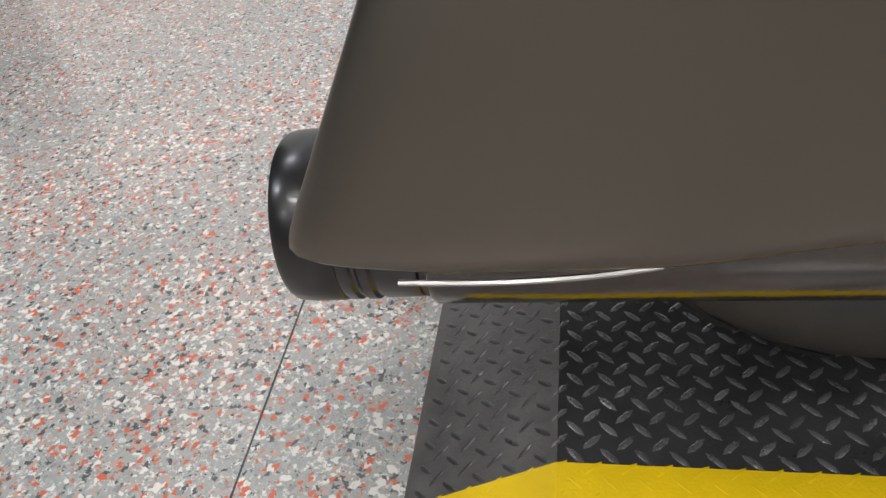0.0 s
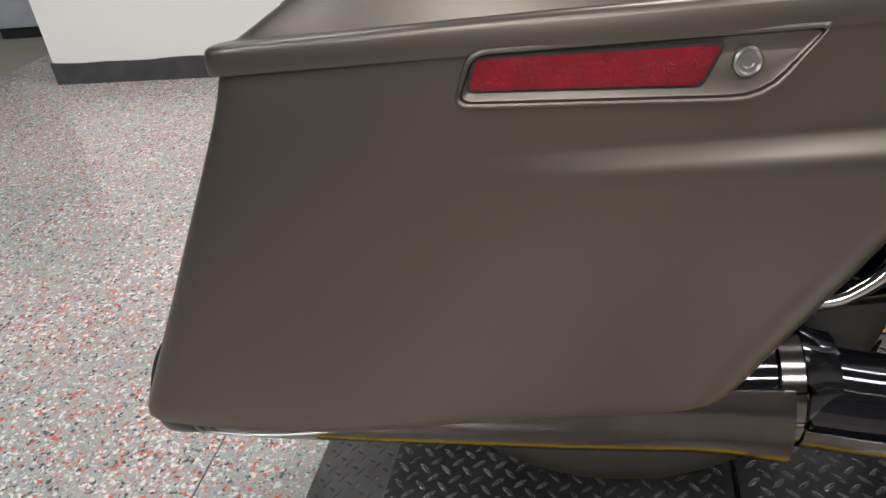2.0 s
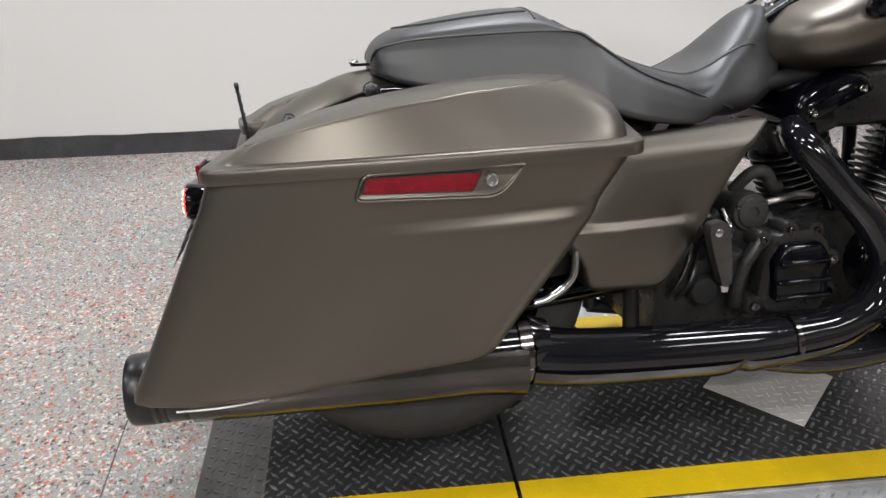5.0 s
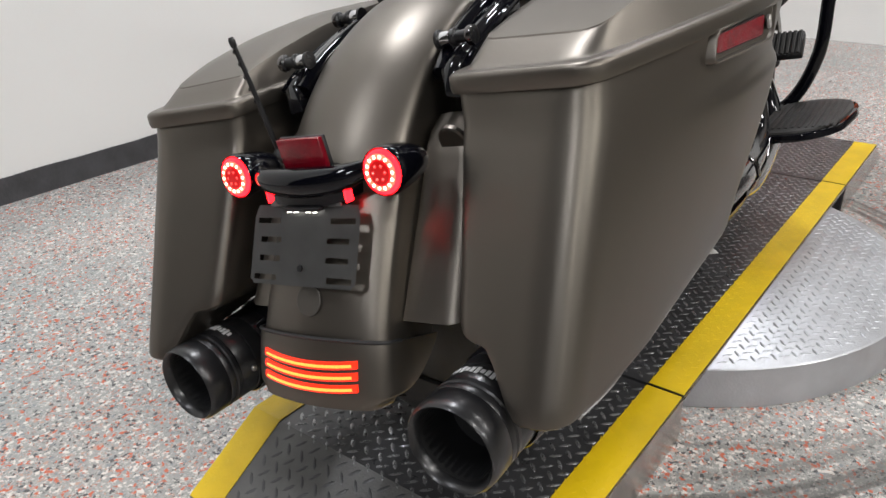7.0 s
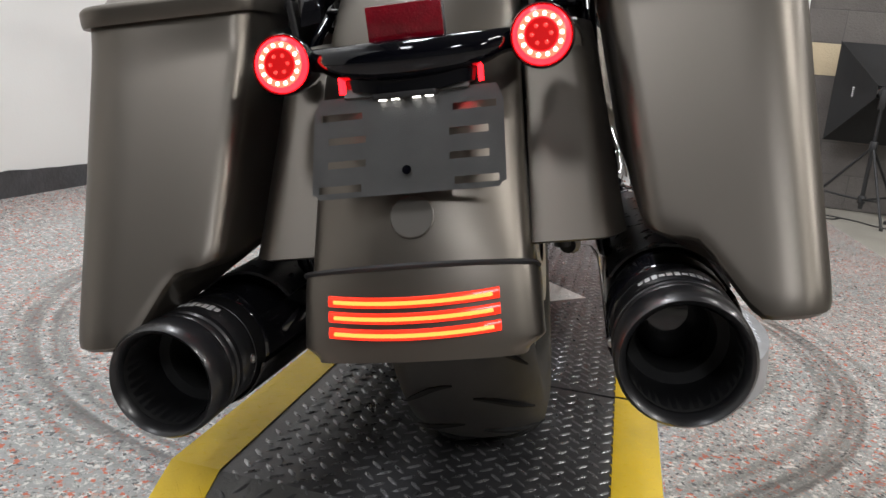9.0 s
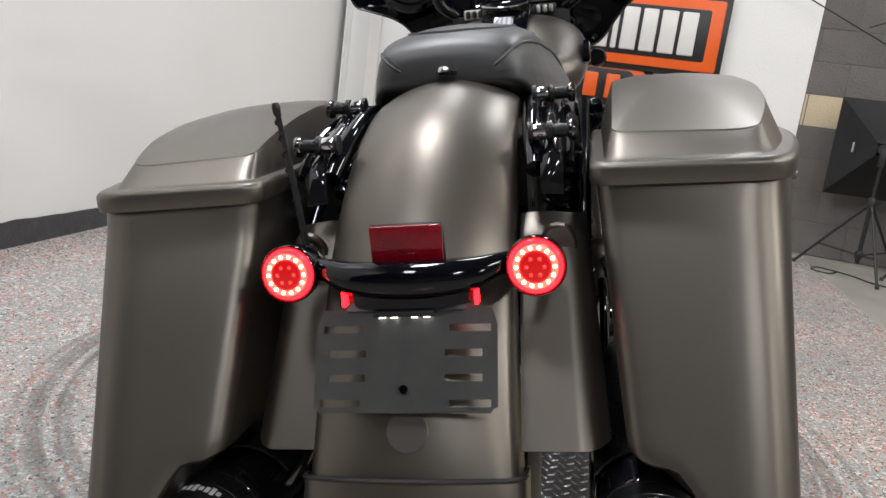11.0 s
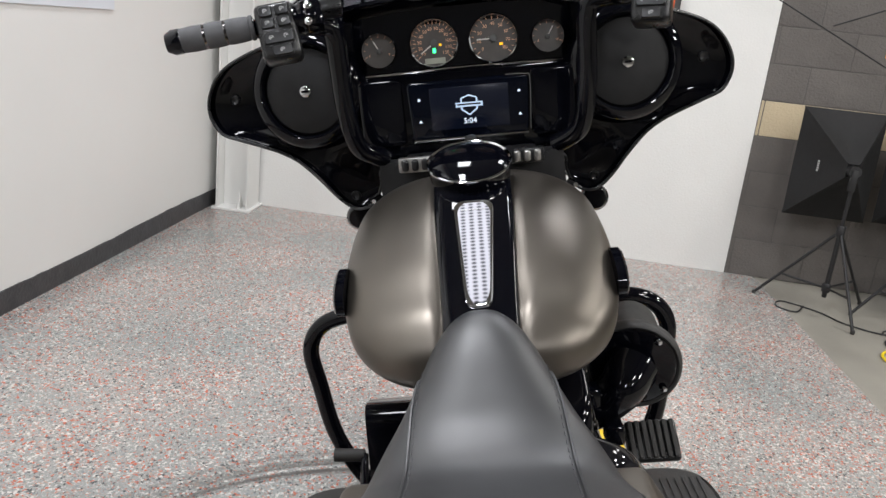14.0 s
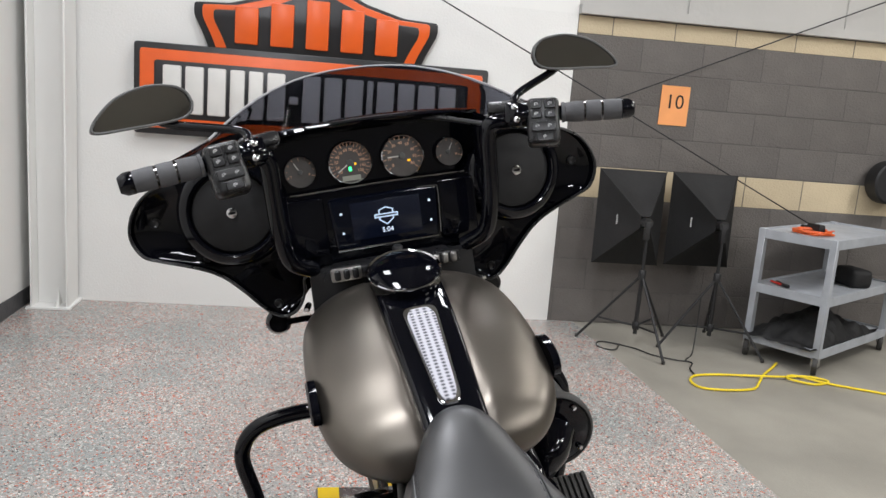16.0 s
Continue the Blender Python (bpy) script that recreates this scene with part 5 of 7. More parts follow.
for y, z in ((0.083, 1.050), (0.083, 1.012), (-0.092, 1.052), (-0.092, 1.012)):
    b = box((1.0925, y - 0.0024, z - 0.0016), (1.0938, y + 0.0024, z + 0.0004), 0.0003, 1)
    join(b, box((1.0925, y - 0.0014, z + 0.0010), (1.0938, y + 0.0014, z + 0.0026), 0.0003, 1))
    part("side_key", b, ICON, bez)

# buttons and ignition below the dash
sw = part("switch_panel", box((1.03, -0.115, 0.935), (1.10, 0.115, 0.958), 0.006), SATIN_BLACK, bike, "black dash switch panel")
for s in (1, -1):
    plate_ = part("switch_plate", box((1.022, *sorted((s * 0.066, s * 0.124))[:1], 0.936), (1.036, sorted((s * 0.066, s * 0.124))[1], 0.962), 0.004), STEEL if s > 0 else SATIN_BLACK, sw, "bright switch plate" if s > 0 else "black switch plate")
    for k in range(3):
        y = s * (0.078 + 0.017 * k)
        part("switch", box((1.016, y - 0.006, 0.939), (1.03, y + 0.006, 0.959), 0.0045, 3), SATIN_BLACK if s > 0 else STEEL, plate_, "oval rocker switch")
part("steering_cover", loft([[(x, y, z) for y, z in round_poly([(-0.10, 0.80), (0.10, 0.80), (0.14, 0.95), (-0.14, 0.95)], 0.02)] for x in (1.05, 1.13)], True), PLASTIC, bike)
for s in (1, -1):
    part("fork_shield", loft([[(x, s * y, z) for y, z in ((0.10, 0.80), (0.165, 0.80), (0.160, 0.95), (0.10, 0.95))] for x in (1.06, 1.10)], True), WRINKLE, bike, "textured black fork shield")
    part("mount_bolt", revolve([(0.006, -0.02), (0.006, 0.01), (0.004, 0.014)], aim((1.07, s * 0.175, 0.885), (-1, s * 0.2, 0)), 10), CHROME, bike)

# windshield
GLASS = clear_glass("smoked_screen", (0.135, 0.14, 0.17), 0.0, 0.16)
GLASS.node_tree.nodes["Principled BSDF"].inputs["IOR"].default_value = 1.15
rows = []
for k in range(7):
    f = k / 6
    row = []
    for j in range(25):
        u = -1 + 2 * j / 24
        y = lerp(0.40, 0.30, f) * u
        top = 1.322 - 0.10 * abs(u) ** 2.4
        bot = 1.205 - 0.02 * u * u
        z = lerp(bot, top, f)
        row.append((1.255 - 0.16 * u * u - 0.03 * (1 - f), y, z))
    rows.append(row)
b = loft(rows, False, cyclic=False)
bmesh.ops.solidify(b, geom=b.faces[:], thickness=0.004)
ws = part("windshield", b, GLASS, bike, "low smoked windshield")
ws.visible_shadow = False
part("windshield_edge", tube([Vector(p) + Vector((0, 0, 0.001)) for p in rows[-1]], 0.0024, 6), material("edge_plastic", (0.35, 0.35, 0.36), 0.3), ws)

# handlebar
KEY = material("key_rubber", (0.010, 0.010, 0.011), 0.3, 0.0, 0.1, 60)
BAR = GLOSS
left = [(1.075, 0.150, 0.955), (1.045, 0.190, 0.985), (1.030, 0.202, 1.05), (1.022, 0.203, 1.12), (1.015, 0.203, 1.170), (1.008, 0.212, 1.188), (0.99, 0.235, 1.190), (0.950, 0.275, 1.192), (0.917, 0.31, 1.193), (0.905, 0.36, 1.188), (0.893, 0.43, 1.182)]
right = [(1.075, -0.150, 0.955), (1.045, -0.188, 0.985), (1.030, -0.200, 1.05), (1.022, -0.202, 1.12), (1.015, -0.203, 1.170), (1.010, -0.212, 1.188), (0.998, -0.245, 1.192), (0.978, -0.29, 1.194), (0.957, -0.335, 1.196), (0.938, -0.39, 1.194), (0.916, -0.45, 1.190)]
for s, pts in ((1, left), (-1, right)):
    bars = part("handlebar", tube(pts[:9], [0.0165] * 6 + [0.0155, 0.0145, 0.0135], 16, 60), BAR, bike, "thick gloss black handlebar")
    a, e = Vector(pts[8]), Vector(pts[10])
    d = (e - a).normalized()
    a, e = a - d * 0.006, e - d * 0.014
    m = aim(a, d)
    ln = (e - a).length
    gr = part("hand_grip", revolve([(0.012, 0.0), (0.0185, 0.001), (0.0185, 0.006), (0.0165, 0.008)] + [(0.0175, 0.010), (0.0185, 0.02), (0.0188, 0.034), (0.0185, 0.040), (0.016, 0.0415), (0.016, 0.0435)] + [(0.0185, 0.045), (0.0192, 0.058), (0.0188, 0.071), (0.016, 0.0725), (0.016, 0.0745)] + [(0.0185, 0.076), (0.0188, 0.09), (0.0178, ln - 0.006), (0.012, ln - 0.004)], m, 28), GRIP, bike, "dark grey ribbed foam grip")
    for h in (0.003, 0.0425, 0.0735):
        part("grip_band", revolve([(0.0165, h - 0.0025), (0.0178, h - 0.0018), (0.0178, h + 0.0018), (0.0165, h + 0.0025)], m, 28, ring=True), DARK_CHROME, gr, "smoked chrome band")
    part("end_plug", revolve([(0.0165, ln - 0.008), (0.0185, ln - 0.006), (0.0185, ln + 0.006), (0.013, ln + 0.016), (0.001, ln + 0.017)], m, 28), GLOSS, gr, "gloss black end plug")
    # switch housing
    c = a - d * 0.033
    toward = Vector((-1, 0, 0.30))
    toward = (toward - d * toward.dot(d)).normalized()
    upv = toward.cross(d).normalized()
    upv = upv if upv.z > 0 else -upv
    xa = upv.cross(toward).normalized()
    q = 1 if xa.dot(d) > 0 else -1
    H = Matrix((xa.to_4d(), upv.to_4d(), toward.to_4d(), (0, 0, 0, 1))).transposed()
    H[0][3], H[1][3], H[2][3], H[3] = c.x, c.y, c.z, (0, 0, 0, 1)
    H = H @ Matrix.Scale(0.98, 4)

    def span(x0, x1):
        return tuple(sorted((q * x0, q * x1)))
    house = part("switch_housing", box((-0.030, -0.062, -0.022), (0.030, 0.026, 0.024), 0.010, 4, m=H), SATIN_BLACK, bike, "black switch housing with buttons")
    for px, py, w, h in ((-0.0125, 0.011, 0.0095, 0.0075), (0.0125, 0.011, 0.0095, 0.0075), (-0.0125, -0.007, 0.0095, 0.0075), (0.0125, -0.007, 0.0095, 0.0075), (0.0, -0.030, 0.022, 0.0085), (0.002, -0.050, 0.015, 0.007)):
        key = round_poly([(px - w, py - h), (px + w, py - h), (px + w, py + h), (px - w, py + h)], 0.0035, 4)
        part("button", loft([[H @ Vector((px + (x - px) * k, py + (y - py) * k, z)) for x, y in key] for k, z in ((1.12, 0.021), (1.12, 0.0245), (1.0, 0.025), (1.0, 0.027), (0.93, 0.0285), (0.5, 0.0282), (0.1, 0.0281))], True), KEY, house)
        bb = bmesh.new()
        for ox in ((-0.011, 0.011) if w > 0.02 else (0.0,)):
            g = 0.0033
            ring_ = [(px + ox + g * math.cos(v), py + g * 0.85 * math.sin(v)) for v in (2 * math.pi * k / 10 for k in range(10))]
            tube([H @ Vector((x, y, 0.0287)) for x, y in ring_[:8]], 0.0005, 5, bm=bb)
            box((px + ox - 0.0016, py - 0.0005, 0.0284), (px + ox + 0.0016, py + 0.0005, 0.0290), bm=bb, m=H)
        part("icon", bb, PALE_MARK, house)
    part("housing_barrel", revolve([(0.016, -0.036), (0.0225, -0.034), (0.0245, -0.028), (0.0245, -0.012), (0.0225, -0.008), (0.0225, 0.0)], aim(c - d * 0.026, d), 28), GLOSS, house, "gloss black rounded clamp end")
    part("ring", revolve([(0.0235, -0.021), (0.0252, -0.0205), (0.0252, -0.0185), (0.0235, -0.018)], aim(c - d * 0.026, d), 28, ring=True), DARK_CHROME, house)
    # clamp and master cylinder
    part("lever_clamp", box((span(-0.072, -0.034)[0], -0.020, -0.03), (span(-0.072, -0.034)[1], 0.022, 0.020), 0.008, 2, m=H), GLOSS, bike, "black lever clamp")
    res = part("reservoir", box((span(-0.105, -0.035)[0], 0.010, -0.060), (span(-0.105, -0.035)[1], 0.034, -0.012), 0.007, 2, m=H), SATIN_BLACK, bike, "black fluid reservoir")
    part("clamp_screw", revolve([(0.006, 0), (0.006, 0.004), (0.003, 0.006)], H @ Matrix.Translation((q * -0.052, 0.010, 0.020)), 12), CHROME, bike)
    part("clamp_screw", revolve([(0.006, 0), (0.006, 0.004), (0.003, 0.006)], H @ Matrix.Translation((q * -0.048, -0.014, 0.020)), 12), CHROME, bike)
    lev = [H @ Vector((q * v[0], v[1], v[2])) for v in ((-0.05, 0.006, -0.03), (0.0, 0.010, -0.055), (0.06, 0.014, -0.07), (0.12, 0.015, -0.068), (0.155, 0.015, -0.06))]
    part("lever", tube(lev, [0.009, 0.008, 0.007, 0.007, 0.010], 10, 24), GLOSS, bike, "black hand lever")
    # mirror on its stem
    if s > 0:
        mi, mo, mc = Vector((1.038, 0.322, 1.288)), Vector((0.984, 0.476, 1.276)), Vector((1.01, 0.395, 1.290))
    else:
        mi, mo, mc = Vector((1.052, -0.325, 1.298)), Vector((1.048, -0.492, 1.280)), Vector((1.05, -0.405, 1.296))
    ux = (mo - mi).normalized()
    nz = Vector((-0.92, -0.37, 0.22)) if s > 0 else Vector((-0.98, 0.085, 0.18))
    nz = (nz - ux * nz.dot(ux)).normalized()
    uy = nz.cross(ux).normalized()
    if uy.z < 0:
        uy = -uy
    M = Matrix((ux.to_4d(), uy.to_4d(), nz.to_4d(), (0, 0, 0, 1))).transposed()
    M[0][3], M[1][3], M[2][3], M[3] = mc.x, mc.y, mc.z, (0, 0, 0, 1)
    shape = [tuple(p) for p in spline([(-0.088, -0.004), (-0.082, 0.016), (-0.062, 0.030), (-0.02, 0.037), (0.030, 0.027), (0.066, 0.004), (0.084, -0.016), (0.074, -0.025), (0.03, -0.027), (-0.03, -0.029), (-0.066, -0.027), (-0.083, -0.018)], 44)]
    rings = [[M @ Vector((x * k, y * k, z)) for x, y in shape] for k, z in ((0.93, 0.0035), (0.96, 0.006), (1.0, 0.005), (1.02, -0.002), (0.97, -0.012), (0.75, -0.020), (0.3, -0.024))]
    mir = part("mirror", loft(rings, True), GLOSS, bike, "black half-moon mirror")
    part("mirror_glass", loft([[M @ Vector((x * 0.935, y * 0.935, z)) for x, y in shape] for z in (0.0015, 0.004)], True), material("mirror_silver", (0.75, 0.75, 0.76), 0.02, 1.0, 0.01, 5), mir, "clear mirror glass", smooth=20)
    part("mirror_rim", tube([M @ Vector((x * 0.985, y * 0.985, 0.0055)) for x, y in shape + shape[:1]], 0.0024, 6, caps=False), BRACKET, mir, "satin grey rim")
    part("mirror_stem", tube([H @ Vector((q * -0.05, 0.02, -0.01)), H @ Vector((q * -0.045, 0.05, -0.03)), mi + ux * 0.04 - nz * 0.012 - uy * 0.02, mi + ux * 0.05 - nz * 0.012], 0.0075, 10, 16), GLOSS, mir)
# brake line arches
part("brake_hose", tube([(1.03, -0.20, 1.19), (1.10, -0.10, 1.215), (1.14, 0.0, 1.218)], 0.005, 8, 16), SATIN_BLACK, bike)

# --- docking studs and fender struts ---
for s in (1, -1):
    strut = part("fender_strut", tube([(-0.02, s * 0.108, 0.700), (-0.10, s * 0.112, 0.700), (-0.18, s * 0.114, 0.676), (-0.23, s * 0.118, 0.650), (-0.262, s * 0.120, 0.630)], [0.012, 0.014, 0.013, 0.014, 0.012], 10, 20), GLOSS, bike, "gloss black fender strut")
    part("strut_cover", loft([[(x, s * (y + dy), z) for y, z in ((0.125, zc - 0.025), (0.150, zc - 0.028), (0.150, zc + 0.006), (0.138, zc + 0.014), (0.125, zc + 0.008))] for x, zc, dy in ((-0.268, 0.628, 0), (-0.245, 0.642, 0), (-0.20, 0.662, 0), (-0.13, 0.688, 0), (-0.09, 0.690, 0))], True), PIPE_BLACK, strut, smooth=80)
    part("strut_rod", tube([(-0.09, s * 0.152, 0.700), (-0.16, s * 0.158, 0.680), (-0.23, s * 0.158, 0.652), (-0.262, s * 0.157, 0.634)], 0.005, 8, 20), GLOSS, strut)
    for x, z in ((-0.107, 0.713), (-0.243, 0.670)):
        m = aim((x, s * 0.112, z), (0, s, 0))
        stud = part("docking_stud", revolve([(0.012, 0.0), (0.012, 0.004), (0.009, 0.006), (0.009, 0.020), (0.0115, 0.022), (0.0115, 0.027), (0.008, 0.029), (0.008, 0.044), (0.0115, 0.046), (0.0125, 0.050), (0.0115, 0.054), (0.004, 0.056)], m, 20), SATIN_BLACK, bike, "docking stud with chrome collars")
        part("collar", revolve([(0.0093, 0.006), (0.0095, 0.007), (0.0095, 0.019), (0.0093, 0.020)], m, 20, ring=True), CHROME, stud)
        part("collar", revolve([(0.0117, 0.046), (0.0128, 0.050), (0.0117, 0.054)], m, 20, ring=True), DARK_CHROME, stud)
    # shock absorber, seen in the gap beside the bag
    shock = part("shock_absorber", tube([(-0.06, s * 0.150, 0.66), (-0.02, s * 0.150, 0.36)], 0.020, 16), SATIN_BLACK, bike, "black shock absorber")
    coil = []
    for k in range(161):
        f = k / 160
        a = 2 * math.pi * 10 * f
        coil.append((lerp(-0.058, -0.026, f) + 0.030 * math.cos(a), s * 0.150 + 0.030 * math.sin(a), lerp(0.645, 0.41, f)))
    part("spring", tube(coil, 0.0045, 8), PIPE_BLACK, shock)
    part("saddlebag_rail", tube([(0.05, s * 0.178, 0.70), (-0.05, s * 0.176, 0.64), (-0.20, s * 0.172, 0.56), (-0.30, s * 0.165, 0.44), (-0.30, s * 0.17, 0.33), (-0.1, s * 0.19, 0.31), (0.10, s * 0.20, 0.36), (0.16, s * 0.2, 0.40)], 0.008, 10, 50), GLOSS, bike, "gloss black saddlebag rail")
    part("inner_fender", loft([[(x, s * y, z) for y, z in ((0.09, 0.66), (0.103, 0.66), (0.103, 0.50), (0.09, 0.50))] for x in (-0.17, 0.06)], True), SATIN_BLACK, bike)
    # side cover
    o = round_poly([(0.234, 0.352), (0.370, 0.346), (0.412, 0.402), (0.459, 0.474), (0.526, 0.579), (0.577, 0.630), (0.43, 0.618), (0.289, 0.612), (0.188, 0.456), (0.226, 0.402)], [0.02, 0.02, 0.03, 0.05, 0.05, 0.012, 0.1, 0.015, 0.02, 0.03], 5)
    cx, cz = 0.37, 0.5
    rings = []
    depth = [(0.0, 0.2186), (0.3, 0.218), (0.5, 0.217), (0.7, 0.2145), (0.8, 0.212), (0.9, 0.2085), (0.95, 0.206), (0.985, 0.200), (1.0, 0.192)]
    for k, y in [(1.0, 0.165)] + [(q, curve_at(depth, q)) for q in [1.0, 0.985] + [0.96 - 0.03 * n for n in range(32)]]:
        ring = []
        for x, z in o:
            X, Z = cx + (x - cx) * k, cz + (z - cz) * k
            zc = 0.470 + 0.02 * (X - 0.3)
            ring.append((X, s * (y + 0.008 * (1 - smooth01(zc - 0.007, zc + 0.007, Z)) * (1 if k < 1 else 0) - 0.016 * smooth01(0.588, 0.622, Z)), Z))
        rings.append(ring)
    part("side_cover", loft(rings, True), DENIM, bike, "satin grey side cover")

# --- wheels ---
TREAD_DARK = material("tread_groove", (0.004, 0.004, 0.004), 0.9)


def wheel(name, x, z, r, half, label):
    m = pose(x, 0, z, 90, 0, 0)
    rim_r = r - 0.098
    w = part(name, revolve([(rim_r - 0.012, -half * 0.72), (rim_r, -half * 0.80), (rim_r + 0.03, -half * 0.97), (rim_r + 0.055, -half * 1.0), (r - 0.022, -half * 0.92), (r - 0.009, -half * 0.68), (r - 0.002, -half * 0.35), (r, 0.0), (r - 0.002, half * 0.35), (r - 0.009, half * 0.68), (r - 0.022, half * 0.92), (rim_r + 0.055, half * 1.0), (rim_r + 0.03, half * 0.97), (rim_r, half * 0.80), (rim_r - 0.012, half * 0.72)], m, 72, ring=True), RUBBER, bike, label)
    g = bmesh.new()
    for k in range(22):
        a0 = 2 * math.pi * k / 22
        for sd in (1, -1):
            pts = []
            for j in range(6):
                f = j / 5
                yy = sd * half * lerp(0.12, 0.90, f)
                rr = r - 0.022 * (abs(yy) / half) ** 3 - 0.0005
                a = a0 + sd * 0.04 + 0.16 * f * f
                pts.append(m @ Vector((rr * math.cos(a), rr * math.sin(a), yy)))
            tube(pts, [0.0016, 0.0034, 0.0040, 0.0040, 0.0034, 0.0015], 5, bm=g)
    part("tread_pattern", g, TREAD_DARK, w)
    part("rim", revolve([(rim_r + 0.004, -half * 0.80), (rim_r - 0.012, -half * 0.80), (rim_r - 0.025, -half * 0.5), (rim_r - 0.025, half * 0.5), (rim_r - 0.012, half * 0.80), (rim_r + 0.004, half * 0.80)], m, 64, ring=True), GLOSS, w, "gloss black rim")
    for k in range(10):
        a = 2 * math.pi * k / 10
        part("spoke", loft([[m @ Matrix.Rotation(a, 4, "Z") @ Vector((rr, yy * ww, zz)) for yy, zz in ((-1, -0.012), (1, -0.012), (1, 0.012), (-1, 0.012))] for rr, ww in ((0.045, 0.016), (0.12, 0.011), (rim_r - 0.02, 0.015))], True), GLOSS, w)
    part("hub", revolve([(0.02, -half * 0.95), (0.05, -half * 0.8), (0.055, 0), (0.05, half * 0.8), (0.02, half * 0.95)], m, 28), GLOSS, w)
    for sd in (1, -1):
        part("brake_disc", revolve([(0.09, sd * half * 0.98), (0.145, sd * half * 0.98), (0.145, sd * half * 0.98 + 0.005), (0.09, sd * half * 0.98 + 0.005)], m, 48, ring=True), STEEL, w, "steel brake disc")
    return w


wheel("rear_wheel", -0.033, 0.350, 0.331, 0.086, "black rear wheel with fat tyre")
wheel("front_wheel", 1.585, 0.337, 0.318, 0.064, "black front wheel")
part("swingarm", tube([(-0.06, 0.125, 0.325), (0.15, 0.13, 0.33), (0.38, 0.10, 0.34)], [0.022, 0.026, 0.03], 12, 14), GLOSS, bike, "black swingarm")
part("swingarm", tube([(-0.06, -0.125, 0.325), (0.15, -0.13, 0.33), (0.38, -0.10, 0.34)], [0.022, 0.026, 0.03], 12, 14), GLOSS, bike, "black swingarm")
part("belt_guard", box((-0.05, 0.10, 0.40), (0.35, 0.115, 0.425), 0.004), PLASTIC, bike)
# front end
FF = [(1.29, 0.40), (1.32, 0.50), (1.40, 0.60), (1.50, 0.65), (1.60, 0.66), (1.72, 0.63), (1.83, 0.56), (1.91, 0.44), (1.93, 0.36)]
pts = spline(FF, 30)
rows = []
for i, p in enumerate(pts):
    c = np.array([1.585, 0.318]) - p
    c /= np.linalg.norm(c)
    rows.append([(p[0] + c[0] * d, y, p[1] + c[1] * d) for y, d in ((-0.085, 0.10), (-0.084, 0.05), (-0.075, 0.02), (-0.05, 0.006), (0, 0), (0.05, 0.006), (0.075, 0.02), (0.084, 0.05), (0.085, 0.10))])
part("front_fender", shell(rows, 0.004), DENIM, bike, "satin grey front fender")
for s in (1, -1):
    fork = part("fork_leg", tube([(1.13, s * 0.105, 0.92), (1.30, s * 0.105, 0.66), (1.585, s * 0.105, 0.30)], [0.028, 0.028, 0.03], 16, 16), GLOSS, bike, "gloss black fork leg")

# --- engine, right side as seen under the seat ---
FIN = material("cooling_fins", (0.014, 0.014, 0.015), 0.35, 0.0, 0.1, 20, 0.1, 300)
FIN_EDGE = material("bright_fin_edge", (0.42, 0.42, 0.42), 0.3, 1.0, 0.1, 20)
ENGINE = material("engine_black", (0.034, 0.033, 0.033), 0.28, 0.35, 0.2, 22, 0.2, 400)
case = part("crankcase", loft([[(x, y, z) for x, z in round_poly([(0.56, 0.17), (1.02, 0.17), (1.06, 0.30), (1.0, 0.42), (0.66, 0.44), (0.55, 0.32)], 0.04)] for y in (-0.13, 0.13)], True), ENGINE, bike, "black engine crankcase")
gear = part("gearbox", loft([[(x, y, z) for x, z in round_poly([(0.38, 0.20), (0.60, 0.18), (0.62, 0.42), (0.52, 0.46), (0.40, 0.43)], 0.04)] for y in (-0.15, 0.14)], True), ENGINE, bike, "black gearbox")
# ribbed gearbox side cover with bolts
cov = part("clutch_cover", loft([[(x, y, z) for x, z in round_poly([(cx0, 0.275), (cx1, 0.268), (cx1 + 0.004, 0.395), (cx1 - 0.03, 0.425), (cx0 + 0.02, 0.42)], 0.02)] for y, cx0, cx1 in ((-0.12, 0.565, 0.715), (-0.185, 0.570, 0.710), (-0.195, 0.580, 0.700))], True), ENGINE, bike, "black ribbed gearbox cover")
hump = round_poly([(0.590, 0.296), (0.696, 0.292), (0.700, 0.372), (0.680, 0.404), (0.604, 0.404), (0.588, 0.372)], 0.012, 4)
part("hump", loft([[(0.645 + (x - 0.645) * k, y, 0.348 + (z - 0.348) * k) for x, z in hump] for y, k in ((-0.190, 1.0), (-0.206, 0.99), (-0.213, 0.93), (-0.216, 0.84), (-0.217, 0.6), (-0.217, 0.25))], True), GLOSS, cov, "gloss black cover hump")
for z, d in ((0.366, 0.0), (0.330, 0.003), (0.300, 0.006)):
    part("rib", box((0.594 - d, -0.223, z), (0.692 + d, -0.205, z + 0.009), 0.004, 3), GLOSS, cov)
for x, z in ((0.575, 0.41), (0.68, 0.418), (0.712, 0.30), (0.565, 0.285), (0.628, 0.424), (0.716, 0.362)):
    part("boss", revolve([(0.018, -0.05), (0.018, -0.006), (0.015, -0.001), (0.009, -0.001)], aim((x, -0.190, z), (0, -1, 0)), 20), ENGINE, cov)
    part("bolt", revolve([(0.0085, -0.02), (0.0085, 0.004), (0.0075, 0.006), (0.0045, 0.006), (0.004, 0.001)], aim((x, -0.190, z), (0, -1, 0)), 16), DARK_CHROME, cov)
CASE_GREY = material("worn_case_black", (0.040, 0.039, 0.038), 0.36, 0.3, 0.3, 26, 0.3, 350)
